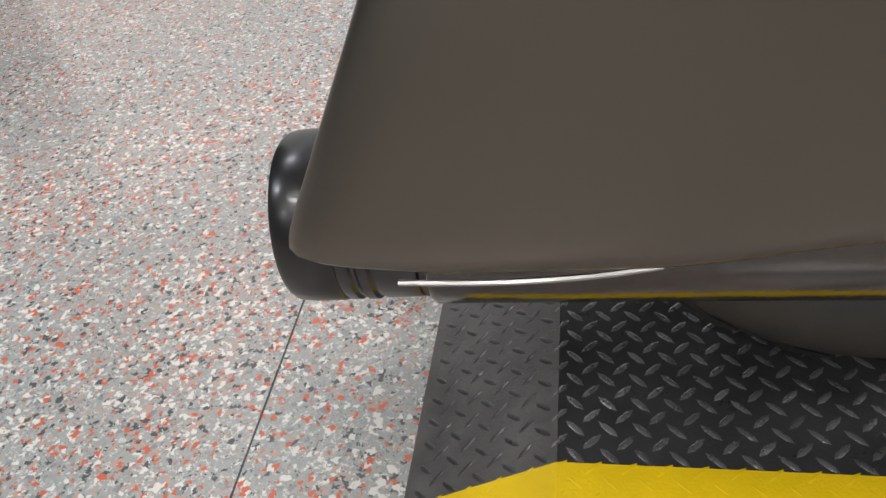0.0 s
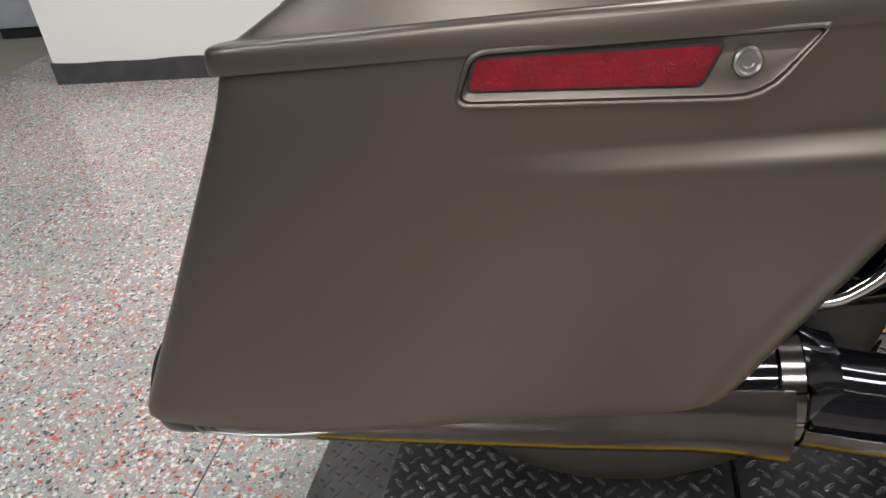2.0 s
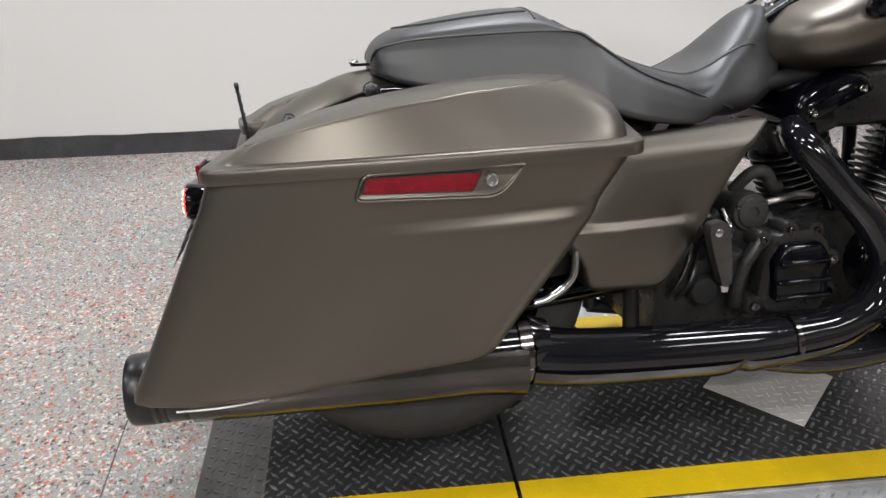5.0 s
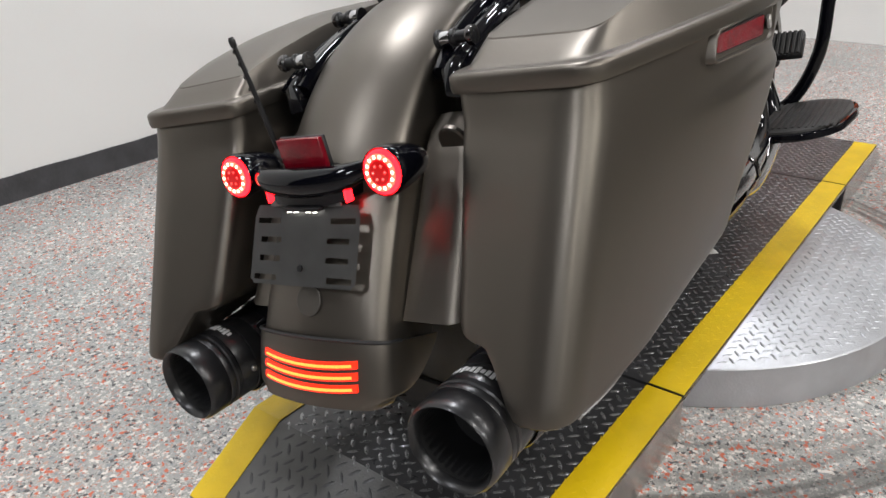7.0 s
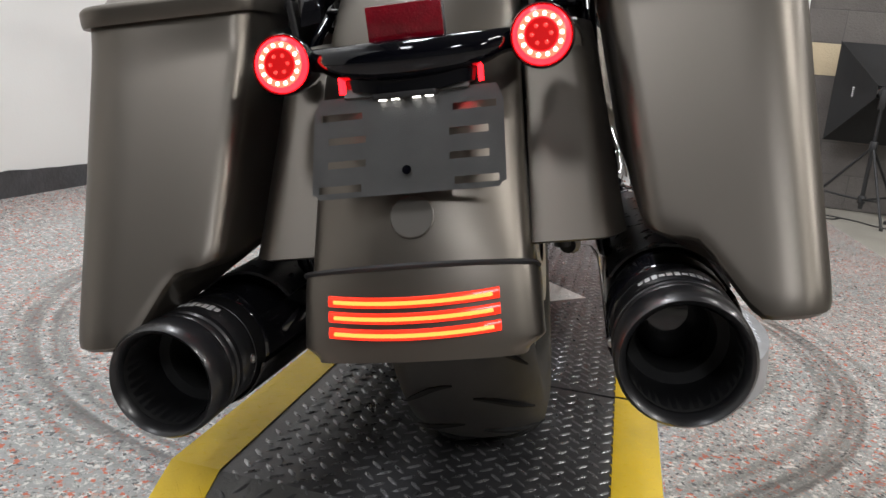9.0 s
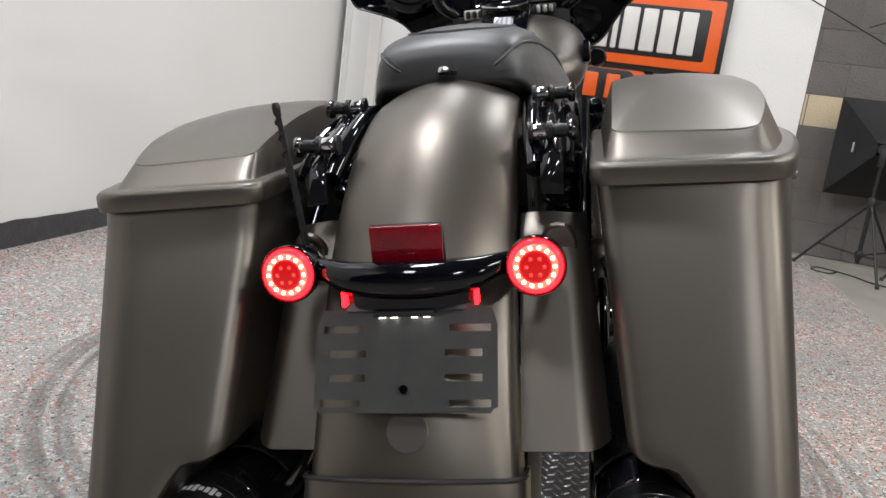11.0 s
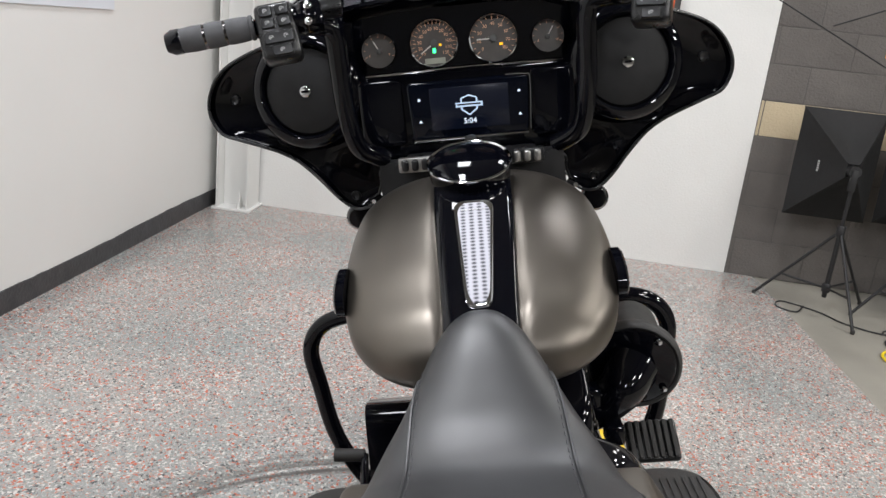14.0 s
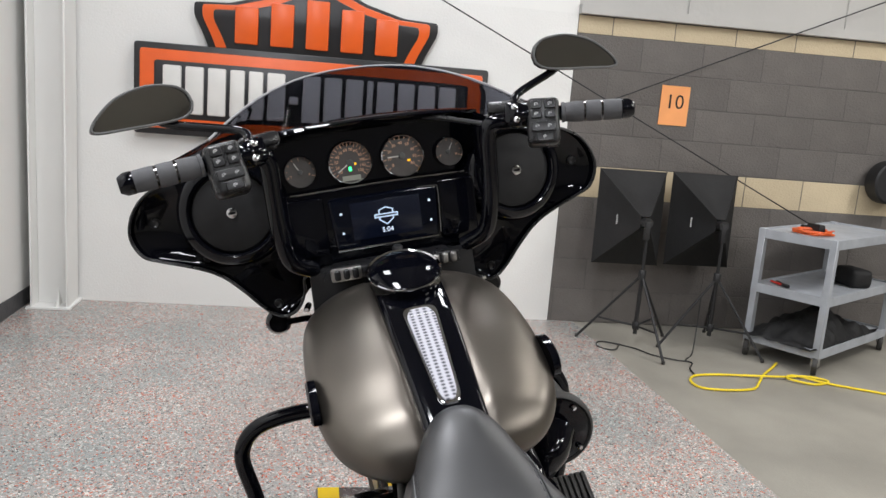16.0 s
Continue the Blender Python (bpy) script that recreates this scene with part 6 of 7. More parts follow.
st = part("starter", revolve([(0.037, -0.10), (0.037, -0.004), (0.034, 0.003), (0.028, 0.004), (0.026, 0.008), (0.012, 0.010), (0.010, 0.006)], aim((0.567, -0.155, 0.455), (0, -1, 0)), 32), CASE_GREY, bike, "round black starter motor")
for k in range(3):
    a = 0.6 + k * 2.1
    part("bolt", revolve([(0.0045, 0), (0.0045, 0.004), (0.002, 0.005)], aim((0.567 + 0.030 * math.cos(a), -0.158, 0.455 + 0.030 * math.sin(a)), (0, -1, 0)), 8), DARK_CHROME, st)
part("rear_hub_cover", revolve([(0.03, -0.03), (0.03, 0.0), (0.024, 0.008), (0.01, 0.009)], aim((0.478, -0.16, 0.315), (0, -1, 0)), 24), PLASTIC, bike)
part("oil_filler", revolve([(0.020, -0.05), (0.020, 0.0), (0.024, 0.002), (0.024, 0.010), (0.015, 0.014)], aim((0.515, -0.175, 0.385), (0.05, -0.2, 1)), 24), WRINKLE, bike, "black oil filler cap")
for x0, tilt, shift, reach in ((0.795, -22, 0.035, 0.035), (0.950, 22, 0.0, 0.0)):
    m = pose(x0, 0, 0.40, 0, tilt, 0)
    cyl = part("cylinder", revolve([(0.055, 0.0), (0.055, 0.17)], m, 24), FIN, bike, "black finned engine cylinder")
    for k in range(11):
        z = 0.012 + 0.0145 * k
        r = 0.082 if k < 8 else 0.076
        fin = part("fin", revolve([(0.05, z), (r, z), (r + 0.001, z + 0.0015), (r, z + 0.004), (0.05, z + 0.005)], m, 32, ring=True), FIN, cyl)
        part("fin_edge", revolve([(r - 0.002, z + 0.0005), (r + 0.0018, z + 0.0015), (r + 0.0018, z + 0.0028), (r - 0.002, z + 0.0038)], m, 32, ring=True), FIN_EDGE, cyl)
    hd = part("cylinder_head", box((-0.075, -0.085, 0.175), (0.075, 0.085, 0.235), 0.018, 3, m=m), ENGINE, bike, "black cylinder head")
    prof = round_poly([(-0.080, 0.232), (0.080, 0.232), (0.078, 0.262), (0.050, 0.292), (-0.050, 0.292), (-0.078, 0.262)], [0.006, 0.006, 0.014, 0.02, 0.02, 0.014], 4)
    rk = part("rocker_cover", loft([[m @ Vector((shift + x * k * (1 + 2 * shift), y, 0.26 + (z - 0.26) * k)) for x, z in prof] for y, k in ((-0.104 - reach, 0.80), (-0.100 - reach, 0.90), (-0.092 - reach, 0.97), (-0.08 - reach, 1.0), (0.08, 1.0), (0.092, 0.97), (0.10, 0.86))], True), GLOSS, bike, "gloss black rocker cover")
    for q in (-0.052, 0.052):
        part("cover_bolt", revolve([(0.008, -0.004), (0.008, 0.006), (0.006, 0.008), (0.003, 0.006)], m @ aim((shift + q, -0.104 - reach, 0.25), (0, -1, 0)), 14), DARK_CHROME, rk)
    part("cover_rib", box((shift - 0.060, -0.108 - reach, 0.262), (shift + 0.060, -0.098 - reach, 0.270), 0.004, 2, m=m), GLOSS, rk)
    part("push_rod_tube", tube([(x0, -0.115, 0.34), (x0 + 0.4 * math.tan(radians(tilt)) * 0.55, -0.105, 0.60)], 0.012, 12), GLOSS, bike, "black pushrod tube")
# rear header pipe, front pipe
part("header_pipe", tube([(0.61, -0.237, 0.235), (0.70, -0.237, 0.246), (0.775, -0.234, 0.282), (0.805, -0.226, 0.352), (0.780, -0.212, 0.42), (0.715, -0.195, 0.50), (0.655, -0.165, 0.575), (0.66, -0.12, 0.60)], [0.044, 0.040, 0.036, 0.033, 0.031, 0.030, 0.029, 0.027], 24, 50), PIPE_BLACK, bike, "gloss black rear header pipe")
part("pipe_band", revolve([(0.044, -0.006), (0.047, -0.004), (0.047, 0.004), (0.044, 0.006)], aim((0.606, -0.237, 0.2345), (1, 0, 0.05)), 28, ring=True), DARK_CHROME, bike)
part("front_header", tube([(0.54, -0.240, 0.215), (0.66, -0.240, 0.196), (0.80, -0.236, 0.198), (0.98, -0.222, 0.225), (1.06, -0.20, 0.30), (1.07, -0.16, 0.42), (1.03, -0.11, 0.56)], [0.030, 0.034, 0.033, 0.032, 0.032, 0.030, 0.028], 20, 44), PIPE_BLACK, bike, "gloss black front header pipe")
# smoked heat shields under the pipes
def pipe_shield(axis, radii, n=24):
    arc = [radians(a) for a in range(-145, -14, 10)]
    rows = []
    for x, y, z, r in spline([(*p, r) for p, r in zip(axis, radii)], n):
        rows.append([(x, -(y + r * math.cos(a)), z + r * math.sin(a)) for a in arc])
    part("pipe_shield", shell(rows, 0.002), SMOKED, bike, "smoked chrome pipe shield")


pipe_shield([(0.118, 0.232, 0.266), (0.20, 0.236, 0.252), (0.34, 0.238, 0.242), (0.45, 0.238, 0.237), (0.485, 0.238, 0.238), (0.50, 0.238, 0.241)], [0.056, 0.054, 0.052, 0.052, 0.050, 0.045])
pipe_shield([(0.50, 0.238, 0.236), (0.53, 0.238, 0.234), (0.62, 0.237, 0.236), (0.70, 0.237, 0.246), (0.765, 0.235, 0.276)], [0.046, 0.049, 0.047, 0.044, 0.039])
# timing cover
cam_ = part("cam_cover", revolve([(0.075, -0.05), (0.075, 0.0), (0.068, 0.012), (0.03, 0.016), (0.001, 0.016)], aim((0.86, -0.15, 0.335), (0, -1, 0)), 32), GLOSS, bike, "gloss black cam cover")
for k in range(5):
    a = 2 * math.pi * k / 5 + 0.4
    part("bolt", revolve([(0.006, 0), (0.006, 0.004), (0.003, 0.006)], aim((0.86 + 0.058 * math.cos(a), -0.163, 0.335 + 0.058 * math.sin(a)), (0, -1, 0)), 10), CHROME, cam_)
# intake: elbow, round plate and ribbed filter
air = part("air_cleaner", revolve([(0.001, -0.004), (0.064, -0.004), (0.070, -0.002), (0.074, 0.010), (0.072, 0.022), (0.055, 0.03)], aim((0.905, -0.238, 0.605), (1, -0.15, 0.1)), 44), GLOSS, bike, "black round air intake with elbow")
part("elbow", tube([(0.880, -0.150, 0.535), (0.872, -0.180, 0.556), (0.872, -0.212, 0.585), (0.905, -0.233, 0.603)], [0.030, 0.034, 0.038, 0.047], 24, 20), GLOSS, air)
part("rubber_rim", revolve([(0.068 + 0.012 * (1 + math.cos(a)) / 2, 0.008 + 0.013 * math.sin(a)) for a in (2 * math.pi * k / 12 for k in range(12))], aim((0.905, -0.238, 0.605), (1, -0.15, 0.1)), 48, ring=True), RUBBER, air, "dull rubber rim")
for k in range(4):
    a = 2 * math.pi * k / 4 + 0.7
    q = aim((0.900, -0.238, 0.605), (1, -0.15, 0.1)) @ Vector((0.062 * math.cos(a), 0.062 * math.sin(a), 0))
    part("bolt", revolve([(0.006, 0), (0.006, 0.004), (0.003, 0.006)], aim(q, (-1, 0.15, -0.1)), 12), CHROME, air)
cone = [(0.052, 0.03)]
for k in range(9):
    h = 0.035 + 0.014 * k
    cone += [(0.060 - 0.0015 * k, h), (0.057 - 0.0015 * k, h + 0.007)]
part("filter", revolve(cone + [(0.03, 0.165)], aim((0.905, -0.238, 0.605), (1, -0.15, 0.1)), 36), RUBBER, air, "ribbed dark filter")
part("breather_fitting", box((0.835, -0.175, 0.545), (0.875, -0.140, 0.600), 0.006), GLOSS, air)
part("breather_fitting", box((0.80, -0.205, 0.520), (0.84, -0.175, 0.552), 0.006), GLOSS, air)
# left side: horn cover and gear casing
part("horn_cover", loft([[(x, s_, z) for x, z in round_poly([(0.70, 0.50), (0.80, 0.49), (0.81, 0.63), (0.72, 0.66)], 0.03)] for s_ in (0.10, 0.165, 0.178)], True), GLOSS, bike, "gloss black horn cover")
part("primary_cover", loft([[(x, y, z) for x, z in round_poly([(0.42, 0.22), (0.98, 0.20), (1.0, 0.40), (0.90, 0.44), (0.50, 0.42)], 0.07)] for y in (0.12, 0.20, 0.215)], True), GLOSS, bike, "gloss black primary cover")
# frame tubes and wiring
for pts_, r_ in (([(0.36, -0.11, 0.20), (0.36, -0.12, 0.45), (0.45, -0.11, 0.62), (0.62, -0.09, 0.68), (0.85, -0.05, 0.70)], 0.016), ([(0.36, 0.11, 0.20), (0.36, 0.12, 0.45), (0.45, 0.11, 0.62), (0.62, 0.09, 0.68), (0.85, 0.05, 0.70)], 0.016), ([(0.36, -0.12, 0.20), (0.7, -0.13, 0.14), (1.05, -0.11, 0.18), (1.13, -0.06, 0.5), (1.12, -0.03, 0.85)], 0.016), ([(0.36, 0.12, 0.20), (0.7, 0.13, 0.14), (1.05, 0.11, 0.18), (1.13, 0.06, 0.5), (1.12, 0.03, 0.85)], 0.016)):
    part("frame_tube", tube(pts_, r_, 12, 30), PLASTIC, bike, "black frame tube")
for dx, dy, top in ((0.0, 0.0, 0.43), (0.025, -0.012, 0.46), (0.052, 0.008, 0.415)):
    part("cable", tube([(0.40 + dx, -0.13, 0.28), (0.425 + dx * 0.6, -0.165 + dy, 0.335), (0.455 + dx * 0.4, -0.15 + dy, 0.385), (0.475 + dx * 1.3, -0.13, top)], 0.0045, 8, 20), SATIN_BLACK, bike, "black cable")
# bracket arm along the gearbox cover, hoses over the starter
part("cover_arm", tube([(0.575, -0.180, 0.410), (0.560, -0.182, 0.388), (0.545, -0.182, 0.365), (0.536, -0.180, 0.335), (0.532, -0.175, 0.285)], 0.013, 12, 20), ENGINE, bike)
part("hose", tube([(0.560, -0.10, 0.485), (0.585, -0.12, 0.520), (0.615, -0.12, 0.518), (0.635, -0.11, 0.490), (0.660, -0.09, 0.482)], 0.012, 12, 24), RUBBER, bike, "black rubber hose")
part("hose", tube([(0.600, -0.13, 0.462), (0.630, -0.14, 0.470), (0.675, -0.13, 0.474), (0.720, -0.11, 0.465)], 0.007, 10, 20), STEEL, bike, "pale metal pipe")
part("hose", tube([(0.515, -0.165, 0.40), (0.520, -0.17, 0.43), (0.512, -0.15, 0.465)], 0.007, 10, 16), DARK_CHROME, bike)
part("rear_brace", tube([(0.14, -0.21, 0.345), (0.17, -0.215, 0.355), (0.205, -0.215, 0.385), (0.215, -0.205, 0.43)], 0.008, 10, 16), CHROME, bike, "bright bent brace rod")
part("frame_backbone", box((0.67, -0.085, 0.585), (1.04, 0.085, 0.700), 0.02, 3), ENGINE, bike, "black frame backbone under the tank")
part("battery_box", box((0.10, -0.10, 0.42), (0.40, 0.10, 0.64), 0.01), SATIN_BLACK, bike)
# folded passenger peg
CAST = material("dusty_cast_black", (0.045, 0.043, 0.041), 0.38, 0.25, 0.3, 30, 0.3, 300)
out_ = round_poly([(0.420, 0.486), (0.454, 0.488), (0.462, 0.452), (0.470, 0.410), (0.474, 0.374), (0.458, 0.372), (0.444, 0.408), (0.428, 0.450)], [0.015, 0.015, 0.02, 0.02, 0.004, 0.004, 0.02, 0.02], 4)
hole_ = round_poly([(0.431, 0.478), (0.445, 0.478), (0.448, 0.452), (0.438, 0.452)], 0.006, 3)
b = plate(out_, -0.012, 0.012, "xz", 0.003, holes=[hole_])
for v in b.verts:
    v.co.x -= 0.021
    v.co.y += -0.303 - (v.co.z - 0.494) * 0.148
peg = part("passenger_peg", b, CAST, bike, "folded black passenger footpeg")
part("pivot_pin", revolve([(0.007, -0.016), (0.007, 0.014), (0.004, 0.016)], aim((0.415, -0.302, 0.470), (0, -1, 0)), 14), CHROME, peg, "bright pivot pin")
part("peg_bracket", tube([(0.445, -0.20, 0.40), (0.425, -0.25, 0.45), (0.415, -0.288, 0.474)], 0.014, 10, 10), GLOSS, peg)
part("peg_tip", revolve([(0.008, 0), (0.009, 0.004), (0.008, 0.012), (0.003, 0.014)], aim((0.445, -0.286, 0.372), (0.1, 0.1, -1)), 12), CHROME, peg)
# engine guard
for s in (1, -1):
    part("engine_guard", tube([(1.10, s * 0.02, 0.630), (1.12, s * 0.13, 0.645), (1.135, s * 0.23, 0.650), (1.142, s * 0.315, 0.632), (1.146, s * 0.352, 0.580), (1.14, s * 0.343, 0.50), (1.13, s * 0.318, 0.38), (1.12, s * 0.25, 0.27), (1.10, s * 0.12, 0.19)], 0.0165, 14, 50), GLOSS, bike, "gloss black engine guard")
    # floorboards
    o = round_poly([(0.78, 0.22), (1.10, 0.22), (1.15, 0.30), (1.13, 0.40), (1.04, 0.425), (0.86, 0.405), (0.79, 0.34)], 0.05, 6)
    fb = part("floorboard", plate([(x, s * y) for x, y in o], 0.245, 0.262, "xy", 0.004), GLOSS, bike, "black rider floorboard with rubber mat")
    oc = [(0.96 + (x - 0.96) * 0.93, s * (0.315 + (y - 0.315) * 0.90)) for x, y in o]
    part("mat", plate(oc, 0.262, 0.268, "xy", 0.002), RUBBER, fb, "ribbed rubber mat")
    rb = bmesh.new()
    for k in range(12):
        y = 0.235 + 0.0145 * k
        box((0.83, s * y - 0.003, 0.268), (1.09, s * y + 0.003, 0.2705), bm=rb)
    part("mat_ribs", rb, RUBBER, fb)
    part("board_bracket", tube([(0.95, s * 0.12, 0.23), (0.95, s * 0.24, 0.248)], 0.014, 10), GLOSS, fb)
# brake pedal
ped = part("brake_pedal", box((-0.036, -0.045, -0.010), (0.036, 0.045, 0.012), 0.006, 2, m=pose(0.945, -0.275, 0.440, 0, -40, 0)), SATIN_BLACK, bike, "black brake pedal with ribbed pad")
for k in range(7):
    y = -0.036 + 0.012 * k
    part("pad_rib", box((-0.034, y - 0.0042, 0.010), (0.034, y + 0.0042, 0.0165), 0.0015, 1, m=pose(0.945, -0.275, 0.440, 0, -40, 0)), RUBBER, ped)
part("pedal_arm", tube([(0.92, -0.20, 0.24), (0.93, -0.225, 0.34), (0.945, -0.255, 0.428)], 0.009, 10, 12), GLOSS, ped)
# toe shifter and kick stand
part("shift_lever", tube([(0.80, 0.24, 0.30), (0.95, 0.25, 0.33), (1.08, 0.26, 0.37)], 0.008, 10, 12), GLOSS, bike, "black heel and toe shifter")
part("shift_peg", tube([(1.08, 0.26, 0.37), (1.08, 0.32, 0.375)], 0.013, 14), RUBBER, bike)
part("side_stand", tube([(0.62, 0.14, 0.20), (0.64, 0.22, 0.11), (0.66, 0.30, 0.085)], [0.014, 0.012, 0.012], 12, 10), GLOSS, bike, "black side stand, folded out")
# front signal behind the guard
for s in (1, -1):
    part("front_signal", revolve([(0.002, -0.05), (0.018, -0.04), (0.026, -0.01), (0.027, 0.01), (0.02, 0.02)], aim((1.24, s * 0.235, 0.82), (-1, 0, 0)), 24), GLOSS, bike, "black front turn signal")
    part("signal_stalk", tube([(1.22, s * 0.12, 0.82), (1.22, s * 0.22, 0.82)], 0.007, 8), GLOSS, bike)


# ---------- turntable platform ----------
TC = (0.611, -0.006)
Y0, Y1, TOP = -0.304, 0.300, 0.091
platform = thing("turntable_platform", pose(0, 0, 0), "black and yellow tread-plate ramp deck across a round turntable", "platform")
disc = part("turntable_disc", revolve([(0.582, 0.001), (0.574, 0.080), (0.570, 0.083), (0.001, 0.083)], pose(TC[0], TC[1], 0), 96), TREAD_SILVER, platform, "bright tread-plate turntable disc")


def deck_z(x):
    return min(TOP, 0.004 + (TOP - 0.004) * (x + 0.62 if x < 0.6 else 1.894 - x) / 0.155)


for name, x0, x1, prof in (("rear_ramp", -0.62, -0.004, [(-0.62, 0.004), (-0.465, TOP), (-0.004, TOP)]), ("deck", 0.004, 1.270, [(0.004, TOP), (1.270, TOP)]), ("front_ramp", 1.278, 1.894, [(1.278, TOP), (1.739, TOP), (1.894, 0.004)])):
    low = 0.0835 if name == "deck" else 0.0
    poly = prof + [(x1, low if name == "deck" else 0.0), (x0, low if name == "deck" else 0.0)]
    sec = part(name, loft([[(x, y, z) for x, z in poly] for y in (Y0, Y1)], True), TREAD_BLACK, platform, "black tread-plate deck section", smooth=0)
    for ya, yb in ((Y0, Y0 + 0.066), (Y1 - 0.066, Y1)):
        st = loft([[(x, y, z + dz) for x, z in prof] for y, dz in ((ya, 0.0012), (yb, 0.0012))], False, cyclic=False)
        bmesh.ops.solidify(st, geom=st.faces[:], thickness=-0.0011)
        part("edge_stripe", st, TREAD_YELLOW, sec, "yellow painted edge stripe", smooth=0)
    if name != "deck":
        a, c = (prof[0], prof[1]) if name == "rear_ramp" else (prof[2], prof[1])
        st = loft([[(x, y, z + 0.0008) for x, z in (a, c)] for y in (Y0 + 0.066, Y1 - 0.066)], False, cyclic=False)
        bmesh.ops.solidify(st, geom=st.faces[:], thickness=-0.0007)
        part("approach_slope", st, TREAD_SLOPE, sec, "approach slope, dust and light's sheen in its paler colour", smooth=0)
    part("side_skirt", loft([[(x, Y0 - d, z) for x, z in [(a, c - 0.002) for a, c in prof] + [(x1, low), (x0, low)]] for d in (0.0005, 0.0025)], True), SKIRT, sec, "bare metal side edge", smooth=0)
part("deck_gap", box((-0.0035, Y0 + 0.002, 0.0), (0.0035, Y1 - 0.002, 0.073)), PLASTIC, platform)
part("deck_gap", box((1.2705, Y0 + 0.002, 0.0), (1.2775, Y1 - 0.002, 0.073)), PLASTIC, platform)
hub = Matrix.Translation((TC[0], TC[1], 0)) @ Matrix.Rotation(radians(45), 4, "Z")
part("hub_plate", box((-0.106, -0.106, TOP + 0.0004), (0.106, 0.106, TOP + 0.0012), m=hub), TREAD_BARE, platform, "square bare tread-plate inset")


def treads(cells, mat, parent, label, turn=45):
    """Raised lozenges, their bars turned by turns to either side."""
    V, F = [], []
    for x, y, z, up in cells:
        a = radians(turn if up else turn - 90)
        c, s = math.cos(a), math.sin(a)
        n = len(V)
        for lx, ly, lz in ((-0.0122, 0, 0), (-0.0055, -0.0031, 0), (0.0055, -0.0031, 0), (0.0122, 0, 0), (0.0055, 0.0031, 0), (-0.0055, 0.0031, 0), (-0.006, 0, 0.0020), (0.006, 0, 0.0020)):
            dx = c * lx - s * ly
            rise = deck_z(x + dx) - deck_z(x) if abs(y) < Y1 and (x < 0 or x > 1.3) else 0.0
            V.append((x + dx, y + s * lx + c * ly, z + lz + rise))
        F += [(n, n + 1, n + 6), (n + 1, n + 2, n + 7, n + 6), (n + 2, n + 3, n + 7), (n + 3, n + 4, n + 7), (n + 4, n + 5, n + 6, n + 7), (n + 5, n, n + 6)]
    me = bpy.data.meshes.new("tread_pattern")
    me.from_pydata(V, [], F)
    me.polygons.foreach_set("use_smooth", [True] * len(F))
    me.materials.append(mat)
    ob = new("tread_pattern", me)
    ob.parent = parent
    tagged(ob, label, kind="stuff")


P = 0.0215
black, on_slope, yellow, silver, inset = [], [], [], [], []
H = P * math.sqrt(0.5)
for i in range(-90, 200):
    for j in range(-90, 200):
        # the sheet's weave runs at 45 degrees to the ramp
        x, y, up = 0.60 + H * (i - j), H * (i + j - 60), (i + j) % 2 == 0
        r = math.hypot(x - TC[0], y - TC[1])
        if r < 0.555 and (y < Y0 - 0.015 or y > Y1 + 0.015):
            silver.append((x, y, 0.083, up))
        if not (-0.605 < x < 1.88 and Y0 + 0.008 < y < Y1 - 0.008) or abs(x) < 0.018 or abs(x - 1.274) < 0.018:
            continue
        z = deck_z(x)
        if abs(x - TC[0]) + abs(y - TC[1]) < 0.164:
            continue
        if y < Y0 + 0.066 - 0.004 or y > Y1 - 0.066 + 0.004:
            yellow.append((x, y, z + 0.0012, up))
        elif Y0 + 0.074 < y < Y1 - 0.074:
            (on_slope if x < -0.468 or x > 1.742 else black).append((x, y, z, up))
for i in range(-8, 9):
    for j in range(-8, 9):
        if abs(i) + abs(j) <= 6:
            inset.append((TC[0] + P * i, TC[1] + P * j, TOP + 0.0012, (i + j) % 2 == 0))
treads(black, TREAD_GLINT_WORN, platform, "raised black tread lozenges")
treads([(x, y, z + 0.0006, up) for x, y, z, up in on_slope], TREAD_BLACK, platform, "raised tread lozenges on the approach slope")
treads(yellow, TREAD_YELLOW, platform, "raised yellow tread lozenges")
treads(silver, TREAD_SILVER, platform, "raised bright tread lozenges")
treads(inset, TREAD_BARE, platform, "raised bright tread lozenges on the inset", 0)

# ---------- wall sign: layered shield and bar in orange, black and white ----------
sign = thing("wall_sign", FRONT @ pose(-0.03, 0.355, 0), "large orange and black shield-and-bar wall sign", "sign")


def layer(name, pts, d0, d1, mat, r=0.02, label=""):
    o = round_poly([(y, z) for y, z in pts], r, 4)
    return part(name, plate(o, d0, d1, "yz", 0.006), mat, sign, label)


UP = [(-0.60, 1.50), (-0.64, 1.60), (-0.70, 1.72), (-0.70, 1.79), (-0.50, 1.80), (-0.28, 1.86), (0.0, 1.99), (0.28, 1.86), (0.50, 1.80), (0.70, 1.79), (0.70, 1.72), (0.64, 1.60), (0.60, 1.50)]
DN = [(-0.56, 1.08), (-0.66, 0.97), (-0.70, 0.90), (-0.52, 0.72), (-0.25, 0.60), (0.0, 0.44), (0.25, 0.60), (0.52, 0.72), (0.70, 0.90), (0.66, 0.97), (0.56, 1.08)]


def shrink(pts, k, cy=0.0, cz=1.3, ky=None):
    return [(cy + (y - cy) * (ky or k), cz + (z - cz) * k) for y, z in pts]


